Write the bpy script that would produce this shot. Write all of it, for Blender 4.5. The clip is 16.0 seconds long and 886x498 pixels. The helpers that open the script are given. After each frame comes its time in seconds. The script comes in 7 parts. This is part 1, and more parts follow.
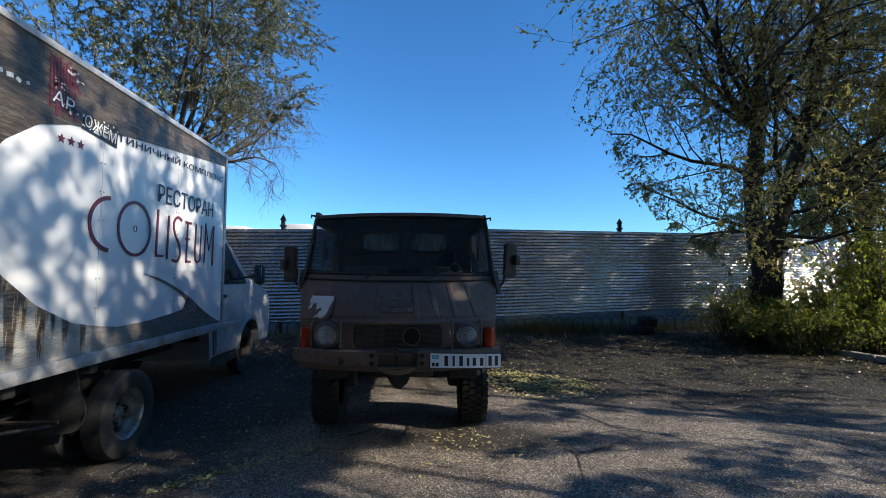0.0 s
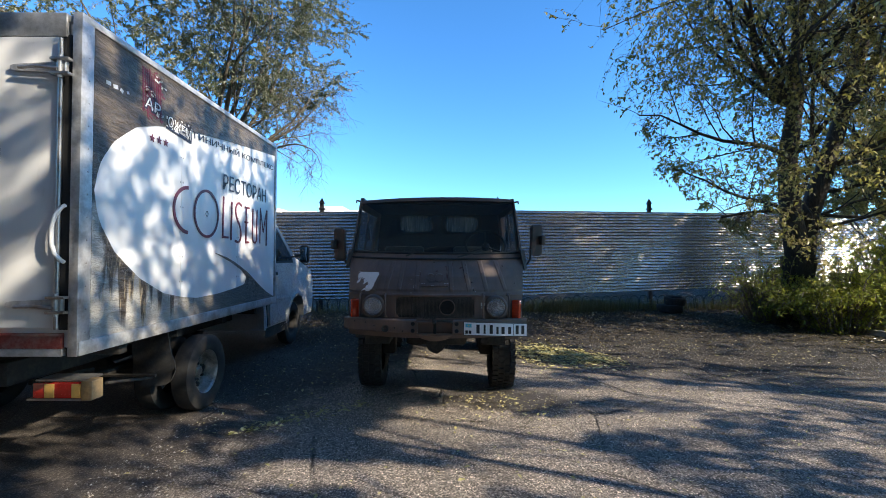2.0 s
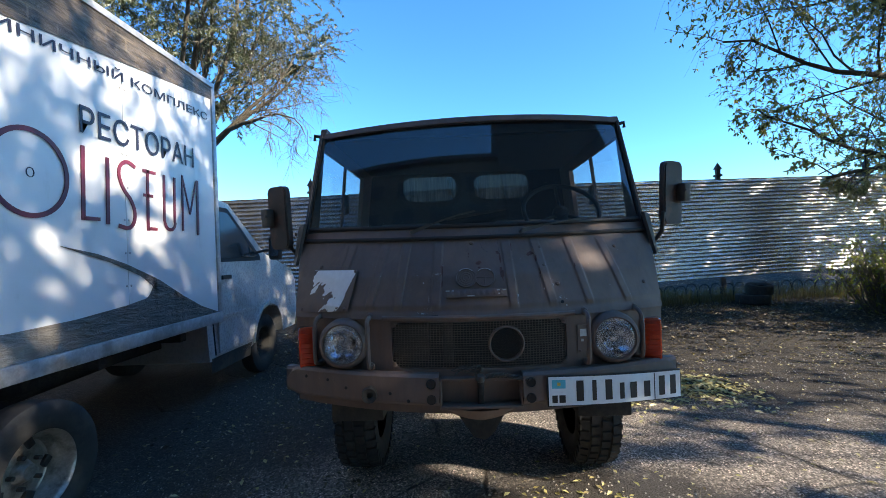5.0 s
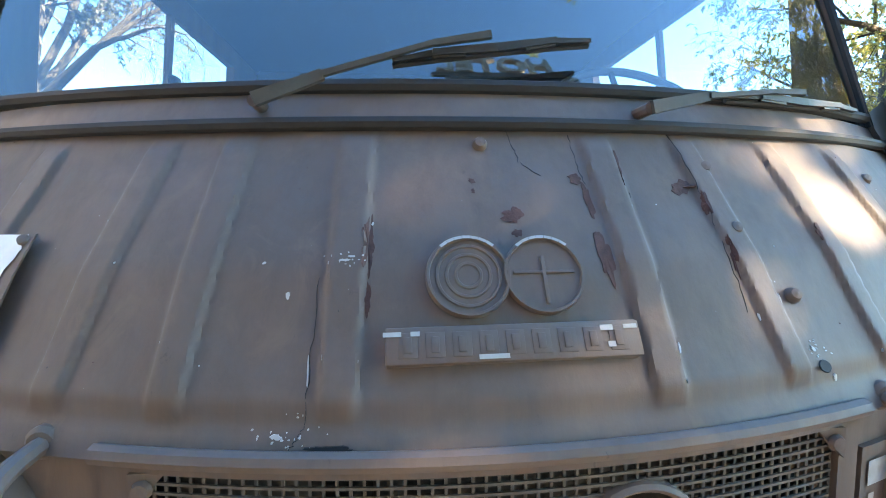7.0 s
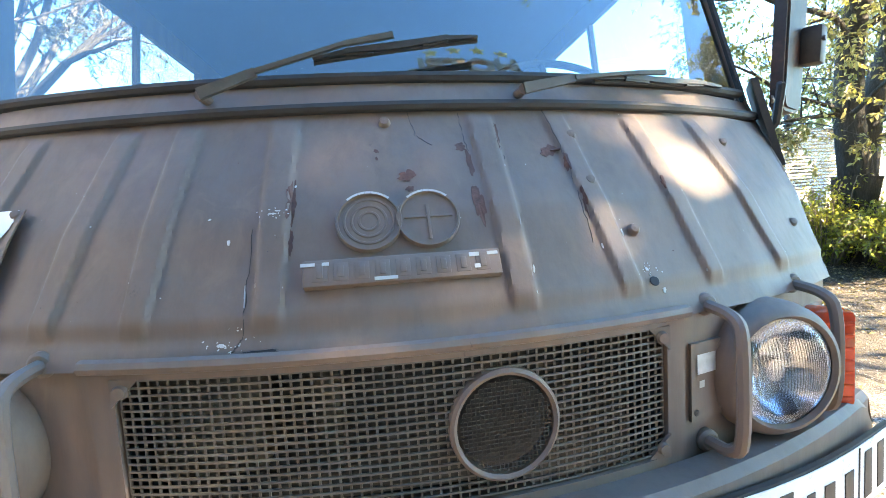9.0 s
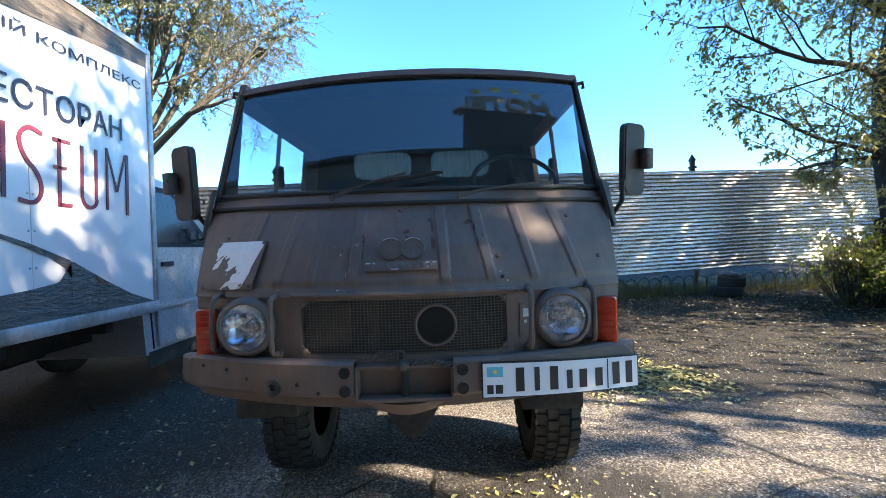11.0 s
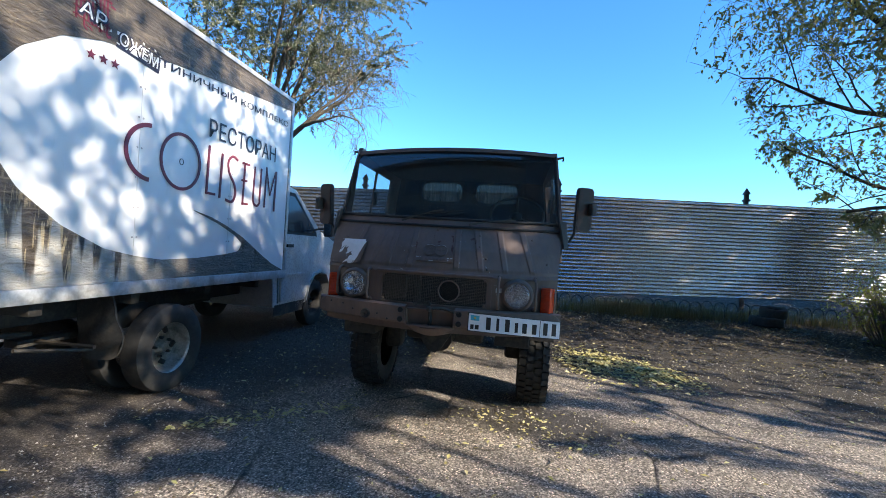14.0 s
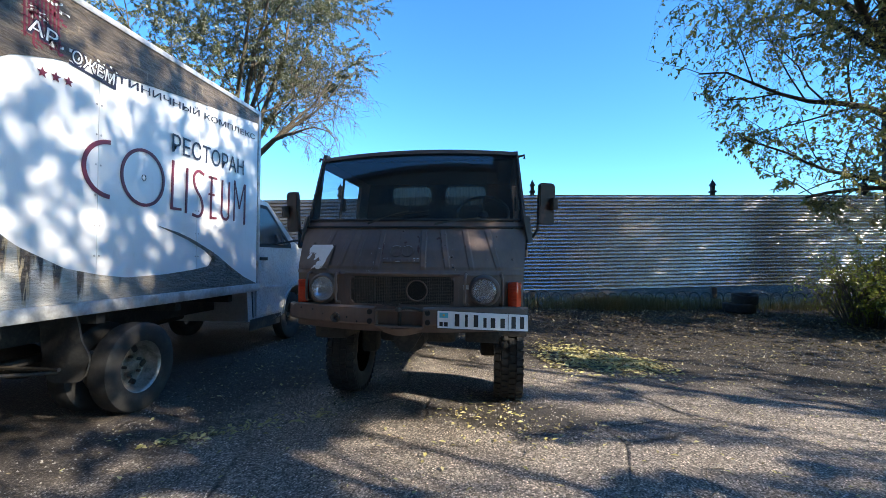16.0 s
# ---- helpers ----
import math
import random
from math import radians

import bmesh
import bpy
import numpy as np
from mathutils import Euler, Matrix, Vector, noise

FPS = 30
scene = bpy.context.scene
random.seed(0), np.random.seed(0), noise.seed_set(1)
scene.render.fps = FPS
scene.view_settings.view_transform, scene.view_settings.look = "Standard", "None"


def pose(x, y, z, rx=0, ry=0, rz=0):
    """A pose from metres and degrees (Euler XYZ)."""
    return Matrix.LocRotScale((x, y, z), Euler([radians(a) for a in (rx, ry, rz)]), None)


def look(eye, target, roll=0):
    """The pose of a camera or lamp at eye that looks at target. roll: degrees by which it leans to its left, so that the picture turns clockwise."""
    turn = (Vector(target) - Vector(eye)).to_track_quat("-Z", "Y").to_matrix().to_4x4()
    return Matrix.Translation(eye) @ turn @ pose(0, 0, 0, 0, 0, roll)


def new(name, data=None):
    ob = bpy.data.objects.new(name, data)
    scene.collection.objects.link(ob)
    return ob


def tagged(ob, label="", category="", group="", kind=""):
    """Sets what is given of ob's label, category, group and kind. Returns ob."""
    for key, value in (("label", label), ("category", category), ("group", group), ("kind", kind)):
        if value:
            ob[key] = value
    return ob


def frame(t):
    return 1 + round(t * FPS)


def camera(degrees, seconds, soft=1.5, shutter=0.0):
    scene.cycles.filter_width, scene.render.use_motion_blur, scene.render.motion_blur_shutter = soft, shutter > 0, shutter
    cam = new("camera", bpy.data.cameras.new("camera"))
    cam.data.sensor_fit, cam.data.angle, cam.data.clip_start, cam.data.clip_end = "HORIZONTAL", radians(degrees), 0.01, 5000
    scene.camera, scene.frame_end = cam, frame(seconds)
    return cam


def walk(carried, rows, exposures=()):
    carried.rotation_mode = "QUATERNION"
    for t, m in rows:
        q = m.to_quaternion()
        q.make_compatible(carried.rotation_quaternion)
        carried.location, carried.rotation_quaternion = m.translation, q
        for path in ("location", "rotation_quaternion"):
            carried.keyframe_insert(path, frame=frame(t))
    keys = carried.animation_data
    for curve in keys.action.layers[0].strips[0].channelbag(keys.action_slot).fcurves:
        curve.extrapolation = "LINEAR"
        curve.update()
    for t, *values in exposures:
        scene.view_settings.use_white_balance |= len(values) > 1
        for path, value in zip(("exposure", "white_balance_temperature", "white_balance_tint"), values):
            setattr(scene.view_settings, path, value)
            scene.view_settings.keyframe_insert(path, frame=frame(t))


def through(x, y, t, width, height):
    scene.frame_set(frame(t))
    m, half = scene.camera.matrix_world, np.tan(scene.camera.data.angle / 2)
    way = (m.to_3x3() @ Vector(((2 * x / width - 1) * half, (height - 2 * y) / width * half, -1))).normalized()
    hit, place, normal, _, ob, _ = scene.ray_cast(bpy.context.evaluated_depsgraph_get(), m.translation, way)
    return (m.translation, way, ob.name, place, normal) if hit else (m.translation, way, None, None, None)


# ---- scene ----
cam = camera(90.3, 16.0, soft=0.85)
PATH = [
    (0, (-0.041, 0.062, 1.445), (0.098, 2.053, 1.572), 0.1),
    (0.5, (-0.003, -0.103, 1.417), (0.26, 1.88, 1.421), -0.4),
    (1, (-0.046, -0.213, 1.395), (0.154, 1.776, 1.335), -1.4),
    (1.5, (-0.105, -0.299, 1.429), (0.012, 1.698, 1.405), -1.7),
    (2, (-0.095, -0.347, 1.421), (-0.087, 1.652, 1.462), 0.1),
    (2.5, (-0.138, -0.289, 1.414), (-0.185, 1.71, 1.467), -1.4),
    (3, (-0.162, -0.099, 1.375), (-0.252, 1.898, 1.428), -2.7),
    (5.5, (-0.254, 2.196, 1.348), (-0.269, 4.196, 1.353), -1.9),
    (6, (-0.277, 2.591, 1.293), (-0.185, 4.588, 1.297), -1.6),
    (6.5, (-0.265, 2.928, 1.304), (-0.104, 4.92, 1.247), -2.2),
    (7, (-0.255, 3.04, 1.307), (-0.031, 5.022, 1.159), -1.0),
    (7.5, (-0.198, 3.036, 1.298), (0.097, 5.004, 1.096), -1.7),
    (8, (-0.203, 3.022, 1.328), (0.163, 4.971, 1.07), -3.2),
    (8.5, (-0.205, 2.984, 1.336), (0.144, 4.941, 1.113), -3.6),
    (9, (-0.173, 2.9, 1.251), (0.103, 4.876, 1.103), -3.8),
    (11.5, (0.013, 1.672, 1.251), (-0.055, 3.67, 1.275), -1.3),
    (12, (0.09, 1.369, 1.286), (-0.096, 3.36, 1.352), -0.1),
    (12.5, (0.222, 1.134, 1.276), (-0.052, 3.113, 1.354), 1.6),
    (13, (0.249, 0.956, 1.293), (-0.086, 2.927, 1.351), 2.4),
    (13.5, (0.235, 0.778, 1.277), (-0.079, 2.753, 1.311), 3.0),
    (14, (0.313, 0.684, 1.257), (0.016, 2.662, 1.26), 3.4),
    (14.5, (0.387, 0.653, 1.239), (0.082, 2.63, 1.244), 2.3),
    (15, (0.413, 0.649, 1.208), (0.125, 2.628, 1.22), 0.9),
    (15.5, (0.417, 0.665, 1.203), (0.155, 2.648, 1.219), 0.6),
    (16, (0.429, 0.661, 1.207), (0.206, 2.648, 1.248), 0.2),
]
EXPOSURES = [(0.0, 0.56, 7200, 10), (0.5, 0.87, 7400, 10), (1.0, 1.17, 7600, 10), (3.0, 1.22, 7500, 10), (5.5, 1.85, 7600, 10), (6.1, 2.62, 8700, 10), (6.5, 3.33, 9900, 12), (7.0, 3.77, 10700, 12), (8.0, 4.15, 11000, 11), (9.0, 4.13, 10900, 11), (10.2, 2.4, 8000, 10), (11.5, 2.3, 8000, 10), (12.5, 1.72, 7350, 10), (16.0, 1.5, 7350, 10)]
walk(cam, [(t, look(eye, target, roll)) for t, eye, target, roll in PATH], EXPOSURES)

# ---- world and sun ----
SUN_TO = Vector((2.3, -0.95, 1.45)).normalized()
world = bpy.data.worlds.new("sky")
scene.world = world
world.use_nodes = True
wn = world.node_tree.nodes
sky = wn.new("ShaderNodeTexSky")
sky.sky_type = "NISHITA"
sky.sun_disc = False
sky.sun_elevation = math.asin(SUN_TO.z)
sky.sun_rotation = math.atan2(SUN_TO.x, SUN_TO.y)
sky.altitude, sky.air_density, sky.dust_density, sky.ozone_density = 600, 1.0, 0.05, 3.2
wn["Background"].inputs["Strength"].default_value = 0.135
deep = wn.new("ShaderNodeMix")
deep.data_type, deep.blend_type = "RGBA", "MULTIPLY"
deep.inputs[0].default_value = 1.0
deep.inputs[7].default_value = (0.54, 0.88, 1.2, 1)
world.node_tree.links.new(sky.outputs[0], deep.inputs[6])
rich = wn.new("ShaderNodeHueSaturation")
rich.inputs["Saturation"].default_value = 1.07
world.node_tree.links.new(deep.outputs[2], rich.inputs["Color"])
world.node_tree.links.new(rich.outputs[0], wn["Background"].inputs["Color"])
sun = new("sun", bpy.data.lights.new("sun", "SUN"))
sun.data.energy, sun.data.angle, sun.data.color = 4.8, radians(0.4), (1.0, 0.95, 0.87)
sun.matrix_world = look(SUN_TO * 50, (0, 0, 0))

# ---- materials ----
def material(name, build, **kw):
    m = bpy.data.materials.new(name)
    m.use_nodes = True
    nt = m.node_tree
    bsdf = nt.nodes["Principled BSDF"]
    build(N(nt), bsdf, **kw)
    return m


class N:
    """Short hands for nodes."""

    def __init__(self, nt):
        self.nt = nt

    def add(self, kind, **kw):
        n = self.nt.nodes.new("ShaderNode" + kind)
        for k, v in kw.items():
            if k in n.inputs:
                self.put(v, n.inputs[k])
        return n

    def put(self, v, socket):
        if isinstance(v, bpy.types.NodeSocket):
            self.nt.links.new(v, socket)
        elif isinstance(v, (tuple, list)) and len(v) == 3 and socket.type == "RGBA":
            socket.default_value = (*v, 1)
        else:
            socket.default_value = v

    def coord(self, kind="Object"):
        return self.nt.nodes.new("ShaderNodeTexCoord").outputs[kind]

    def scaled(self, v, s):
        n = self.add("Mapping")
        n.inputs["Scale"].default_value = s
        self.put(v, n.inputs["Vector"])
        return n.outputs[0]

    def noise(self, scale, detail=4, rough=0.6, v=None, dist=0.0):
        n = self.add("TexNoise", Scale=scale, Detail=detail, Roughness=rough, Distortion=dist)
        self.put(v if v is not None else self.coord(), n.inputs["Vector"])
        return n.outputs["Fac"]

    def voronoi(self, scale, feature="F1", v=None, rnd=1.0, out="Distance"):
        n = self.add("TexVoronoi")
        n.feature = feature
        n.inputs["Scale"].default_value = scale
        n.inputs["Randomness"].default_value = rnd
        self.put(v if v is not None else self.coord(), n.inputs["Vector"])
        return n.outputs[out]

    def ramp(self, fac, stops):
        n = self.nt.nodes.new("ShaderNodeValToRGB")
        el = n.color_ramp.elements
        while len(el) < len(stops):
            el.new(0.5)
        for e, (p, c) in zip(el, stops):
            e.position = p
            e.color = (*c, 1) if isinstance(c, tuple) else (c, c, c, 1)
        self.put(fac, n.inputs[0])
        return n.outputs[0]

    def mix(self, fac, a, b, mode="MIX"):
        n = self.nt.nodes.new("ShaderNodeMix")
        n.data_type, n.blend_type = "RGBA", mode
        self.put(fac, n.inputs[0])
        self.put(a, n.inputs[6])
        self.put(b, n.inputs[7])
        return n.outputs[2]

    def math(self, op, a, b=0.0):
        n = self.nt.nodes.new("ShaderNodeMath")
        n.operation = op
        self.put(a, n.inputs[0])
        self.put(b, n.inputs[1])
        return n.outputs[0]

    def bump(self, bsdf, height, strength=0.3, distance=0.01):
        n = self.add("Bump", Strength=strength, Distance=distance, Height=height)
        self.nt.links.new(n.outputs[0], bsdf.inputs["Normal"])

    def xyz(self, v):
        n = self.nt.nodes.new("ShaderNodeSeparateXYZ")
        self.put(v, n.inputs[0])
        return n.outputs


def plain(n, b, color=(0.5, 0.5, 0.5), rough=0.5, metal=0.0, vary=0.25, grain=40, bump=0.08, dirt=None, dirt_scale=5, coat=0.0):
    """A painted, plastic or metal surface with grain and stains."""
    big = n.noise(dirt_scale, 5, 0.65)
    fine = n.noise(grain, 4, 0.7)
    lo = tuple(c * (1 - vary) for c in color)
    hi = tuple(min(1, c * (1 + vary)) for c in color)
    col = n.mix(n.ramp(fine, [(0.3, 0.0), (0.7, 1.0)]), lo, hi)
    if dirt:
        col = n.mix(n.ramp(big, [(0.5, 0.0), (0.68, 0.8)]), col, dirt)
    n.put(col, b.inputs["Base Color"])
    n.put(n.math("ADD", n.math("MULTIPLY", fine, 0.2), rough - 0.1), b.inputs["Roughness"])
    b.inputs["Metallic"].default_value = metal
    b.inputs["Coat Weight"].default_value = coat
    if bump:
        n.bump(b, fine, bump, 0.004)


def surface(name, **kw):
    return material(name, plain, **kw)


def asphalt_build(n, b):
    v = n.coord()
    x, y, z = n.xyz(v)
    speck = n.voronoi(120, v=v)
    stones = n.voronoi(105, v=v, out="Color")
    fine = n.noise(60, 5, 0.75, v)
    mid = n.noise(6, 6, 0.7, v)
    big = n.noise(0.8, 5, 0.6, v)
    tar = n.mix(n.ramp(fine, [(0.35, 0.0), (0.7, 1.0)]), (0.10, 0.092, 0.088), (0.40, 0.375, 0.355))
    sepn = n.nt.nodes.new("ShaderNodeSeparateColor")
    n.put(stones, sepn.inputs[0])
    light = n.math("MULTIPLY", n.ramp(sepn.outputs[0], [(0.55, 0.0), (0.75, 1.0)]), n.ramp(n.voronoi(105, v=v), [(0.25, 1.0), (0.5, 0.0)]))
    col = n.mix(light, tar, (0.60, 0.57, 0.54))
    col = n.mix(n.ramp(mid, [(0.38, 0.0), (0.75, 0.55)]), col, (0.31, 0.29, 0.275))
    col = n.mix(n.ramp(big, [(0.4, 0.0), (0.7, 0.4)]), col, (0.17, 0.157, 0.148))
    tone = n.ramp(sepn.outputs[1], [(0.0, 0.14), (0.5, 0.78), (0.85, 1.6), (1.0, 2.9)])
    col = n.mix(0.85, col, tone, "MULTIPLY")
    col = n.mix(1.0, col, (1.19, 1.09, 0.99), "MULTIPLY")
    # cracks
    warp = n.mix(0.12, v, n.add("TexNoise", Scale=2.2, Detail=6, Vector=v).outputs["Color"])
    crack = n.voronoi(0.75, "DISTANCE_TO_EDGE", v=warp)
    crk = n.ramp(crack, [(0.0, 1.0), (0.012, 0.0)])
    crk = n.math("MULTIPLY", crk, n.ramp(n.noise(0.9, 3, 0.5, v), [(0.45, 0.0), (0.6, 1.0)]))
    col = n.mix(crk, col, (0.025, 0.022, 0.02))
    # bare earth beyond the asphalt's worn edge
    wob = n.math("MULTIPLY", n.math("SUBTRACT", n.noise(0.9, 6, 0.65, v), 0.5), 3.2)
    edge = n.math("ADD", n.math("ADD", y, n.math("MULTIPLY", x, 0.28)), wob)
    far = n.ramp(n.math("MULTIPLY", n.math("SUBTRACT", edge, 4.9), 0.25), [(0.06, 0.0), (0.42, 1.0)])
    patch = n.ramp(n.noise(0.55, 5, 0.6, v), [(0.55, 0.0), (0.72, 0.7)])
    soil_mask = n.math("MAXIMUM", far, patch)
    soil = n.mix(n.ramp(n.noise(18, 6, 0.75, v), [(0.3, 0.0), (0.75, 1.0)]), (0.017, 0.0135, 0.0105), (0.058, 0.045, 0.034))
    col = n.mix(soil_mask, col, soil)
    # dark brown tone beside the truck and down the lane, ragged at its edge
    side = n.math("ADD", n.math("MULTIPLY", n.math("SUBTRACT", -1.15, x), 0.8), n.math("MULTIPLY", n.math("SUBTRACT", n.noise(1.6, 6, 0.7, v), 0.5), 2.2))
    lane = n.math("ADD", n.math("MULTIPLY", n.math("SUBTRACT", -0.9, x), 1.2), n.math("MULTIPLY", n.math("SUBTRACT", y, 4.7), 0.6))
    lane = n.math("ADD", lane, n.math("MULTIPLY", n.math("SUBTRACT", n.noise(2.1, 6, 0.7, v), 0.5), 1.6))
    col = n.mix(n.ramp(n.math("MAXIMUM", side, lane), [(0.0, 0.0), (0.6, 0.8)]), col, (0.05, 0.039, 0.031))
    # oil stain in front of the wagon
    dx = n.math("MULTIPLY", n.math("SUBTRACT", x, 0.55), 0.95)
    dy = n.math("MULTIPLY", n.math("SUBTRACT", y, 4.1), 2.2)
    rad = n.math("SQRT", n.math("ADD", n.math("MULTIPLY", dx, dx), n.math("MULTIPLY", dy, dy)))
    rad = n.math("ADD", rad, n.math("MULTIPLY", n.math("SUBTRACT", n.noise(3.5, 5, 0.7, v), 0.5), 0.9))
    oil = n.ramp(rad, [(0.5, 0.95), (0.9, 0.0)])
    col = n.mix(oil, col, (0.028, 0.022, 0.018))
    n.put(col, b.inputs["Base Color"])
    n.put(n.math("SUBTRACT", 0.88, n.math("MULTIPLY", oil, 0.3)), b.inputs["Roughness"])
    h = n.math("ADD", n.math("MULTIPLY", speck, 0.7), n.math("ADD", n.math("MULTIPLY", fine, 0.5), n.math("MULTIPLY", mid, 1.2)))
    h = n.math("SUBTRACT", h, n.math("MULTIPLY", crk, 1.5))
    n.bump(b, h, 1.0, 0.03)


def khaki_build(n, b, seed=0.0):
    """Hand-brushed brown-olive army paint, worn through to primer and rust."""
    v = n.coord()
    soft = n.noise(2.2, 5, 0.6, v)
    streak = n.noise(9, 5, 0.7, n.scaled(v, (3.0, 3.0, 0.35)))
    fine = n.noise(140, 4, 0.75, v)
    col = n.mix(n.ramp(soft, [(0.3, 0.0), (0.7, 1.0)]), (0.122, 0.085, 0.070), (0.186, 0.128, 0.105))
    col = n.mix(n.ramp(streak, [(0.45, 0.0), (0.75, 0.5)]), col, (0.090, 0.072, 0.062))
    col = n.mix(n.ramp(n.noise(5, 6, 0.65, v, 0.4), [(0.56, 0.0), (0.75, 0.6)]), col, (0.205, 0.138, 0.116))
    mott = n.noise(13, 5, 0.7, n.scaled(v, (1.3, 1.3, 0.7)), 0.8)
    col = n.mix(n.ramp(mott, [(0.5, 0.0), (0.72, 0.55)]), col, (0.118, 0.103, 0.104))
    col = n.mix(n.ramp(mott, [(0.28, 0.5), (0.45, 0.0)]), col, (0.20, 0.135, 0.10))
    scuff = n.ramp(n.noise(34, 6, 0.8, n.scaled(v, (1, 1, 0.18)), 0.3), [(0.66, 0.0), (0.72, 0.5)])
    col = n.mix(scuff, col, (0.055, 0.045, 0.04))
    chips = n.ramp(n.noise(26, 6, 0.8, v), [(0.7, 0.0), (0.735, 1.0)])
    col = n.mix(chips, col, (0.10, 0.045, 0.036))
    spark = n.ramp(n.noise(85, 3, 0.75, v), [(0.755, 0.0), (0.775, 1.0)])
    col = n.mix(spark, col, (0.55, 0.53, 0.5))
    n.put(col, b.inputs["Base Color"])
    n.put(n.math("ADD", n.math("MULTIPLY", streak, 0.25), 0.50), b.inputs["Roughness"])
    h = n.math("ADD", n.math("MULTIPLY", fine, 0.15), n.math("SUBTRACT", n.math("MULTIPLY", streak, 0.5), n.math("MULTIPLY", chips, 0.8)))
    n.bump(b, h, 0.25, 0.004)


def glass_build(n, b, tint=(0.75, 0.82, 0.86), dust=0.08, extra=0.0, veil=False):
    """A thin pane: see-through, with a Fresnel gloss and some dust."""
    nt = n.nt
    out = nt.nodes["Material Output"]
    tr = n.add("BsdfTransparent", Color=tint)
    gl = n.add("BsdfGlossy", Roughness=0.01)
    gl.inputs["Color"].default_value = (1, 1, 1, 1)
    fr = n.add("Fresnel", IOR=1.52)
    di = n.add("BsdfTranslucent" if veil else "BsdfDiffuse", Color=(0.22, 0.155, 0.105) if veil else (0.45, 0.42, 0.38))
    m0 = nt.nodes.new("ShaderNodeMixShader")
    streak = n.noise(6, 6, 0.7, n.scaled(n.coord(), (6, 6, 0.5)))
    n.put(n.ramp(streak, [(0.4, dust * 0.35), (0.75, dust * 2.0)]), m0.inputs[0])
    n.put(tr.outputs[0], m0.inputs[1])
    n.put(di.outputs[0], m0.inputs[2])
    m1 = nt.nodes.new("ShaderNodeMixShader")
    n.put(n.math("MINIMUM", n.math("ADD", n.math("MULTIPLY", fr.outputs[0], 1.5), extra), 1.0), m1.inputs[0])
    n.put(m0.outputs[0], m1.inputs[1])
    n.put(gl.outputs[0], m1.inputs[2])
    n.put(m1.outputs[0], out.inputs[0])


def leaf_build(n, b, stops=((0.0, (0.05, 0.075, 0.015)), (1.0, (0.1, 0.13, 0.03))), glow=0.45, through=(0.28, 0.28, 0.045)):
    nt = n.nt
    out = nt.nodes["Material Output"]
    geo = nt.nodes.new("ShaderNodeNewGeometry")
    col = n.ramp(geo.outputs["Random Per Island"], list(stops))
    col = n.mix(n.ramp(n.noise(25, 3), [(0.4, 0.0), (0.7, 0.35)]), col, (0.16, 0.12, 0.035))
    n.put(col, b.inputs["Base Color"])
    b.inputs["Roughness"].default_value = 0.36
    t = n.add("BsdfTranslucent")
    n.put(n.mix(0.55, col, through), t.inputs["Color"])
    m = nt.nodes.new("ShaderNodeMixShader")
    m.inputs[0].default_value = glow
    n.put(b.outputs[0], m.inputs[1])
    n.put(t.outputs[0], m.inputs[2])
    n.put(m.outputs[0], out.inputs[0])


def bark_build(n, b, c1=(0.022, 0.018, 0.014), c2=(0.065, 0.054, 0.043)):
    v = n.coord()
    f = n.noise(14, 6, 0.75, n.scaled(v, (3, 3, 0.6)))
    n.put(n.mix(n.ramp(f, [(0.35, 0.0), (0.7, 1.0)]), c1, c2), b.inputs["Base Color"])
    b.inputs["Roughness"].default_value = 0.92
    n.bump(b, f, 0.9, 0.03)


def zinc_build(n, b):
    v = n.coord()
    f = n.noise(3, 6, 0.65, n.scaled(v, (0.5, 1, 3)))
    g = n.noise(30, 5, 0.7, n.scaled(v, (0.3, 1, 4)))
    geo = n.nt.nodes.new("ShaderNodeObjectInfo")
    col = n.mix(n.ramp(f, [(0.3, 0.0), (0.7, 1.0)]), (0.54, 0.53, 0.515), (0.74, 0.73, 0.71))
    col = n.mix(n.ramp(g, [(0.55, 0.0), (0.8, 0.5)]), col, (0.44, 0.42, 0.39))
    col = n.mix(n.math("MULTIPLY", geo.outputs["Random"], 0.25), col, (0.62, 0.625, 0.63))
    n.put(col, b.inputs["Base Color"])
    b.inputs["Metallic"].default_value = 0.95
    n.put(n.math("ADD", n.math("MULTIPLY", g, 0.16), 0.17), b.inputs["Roughness"])
    n.bump(b, g, 0.08, 0.003)


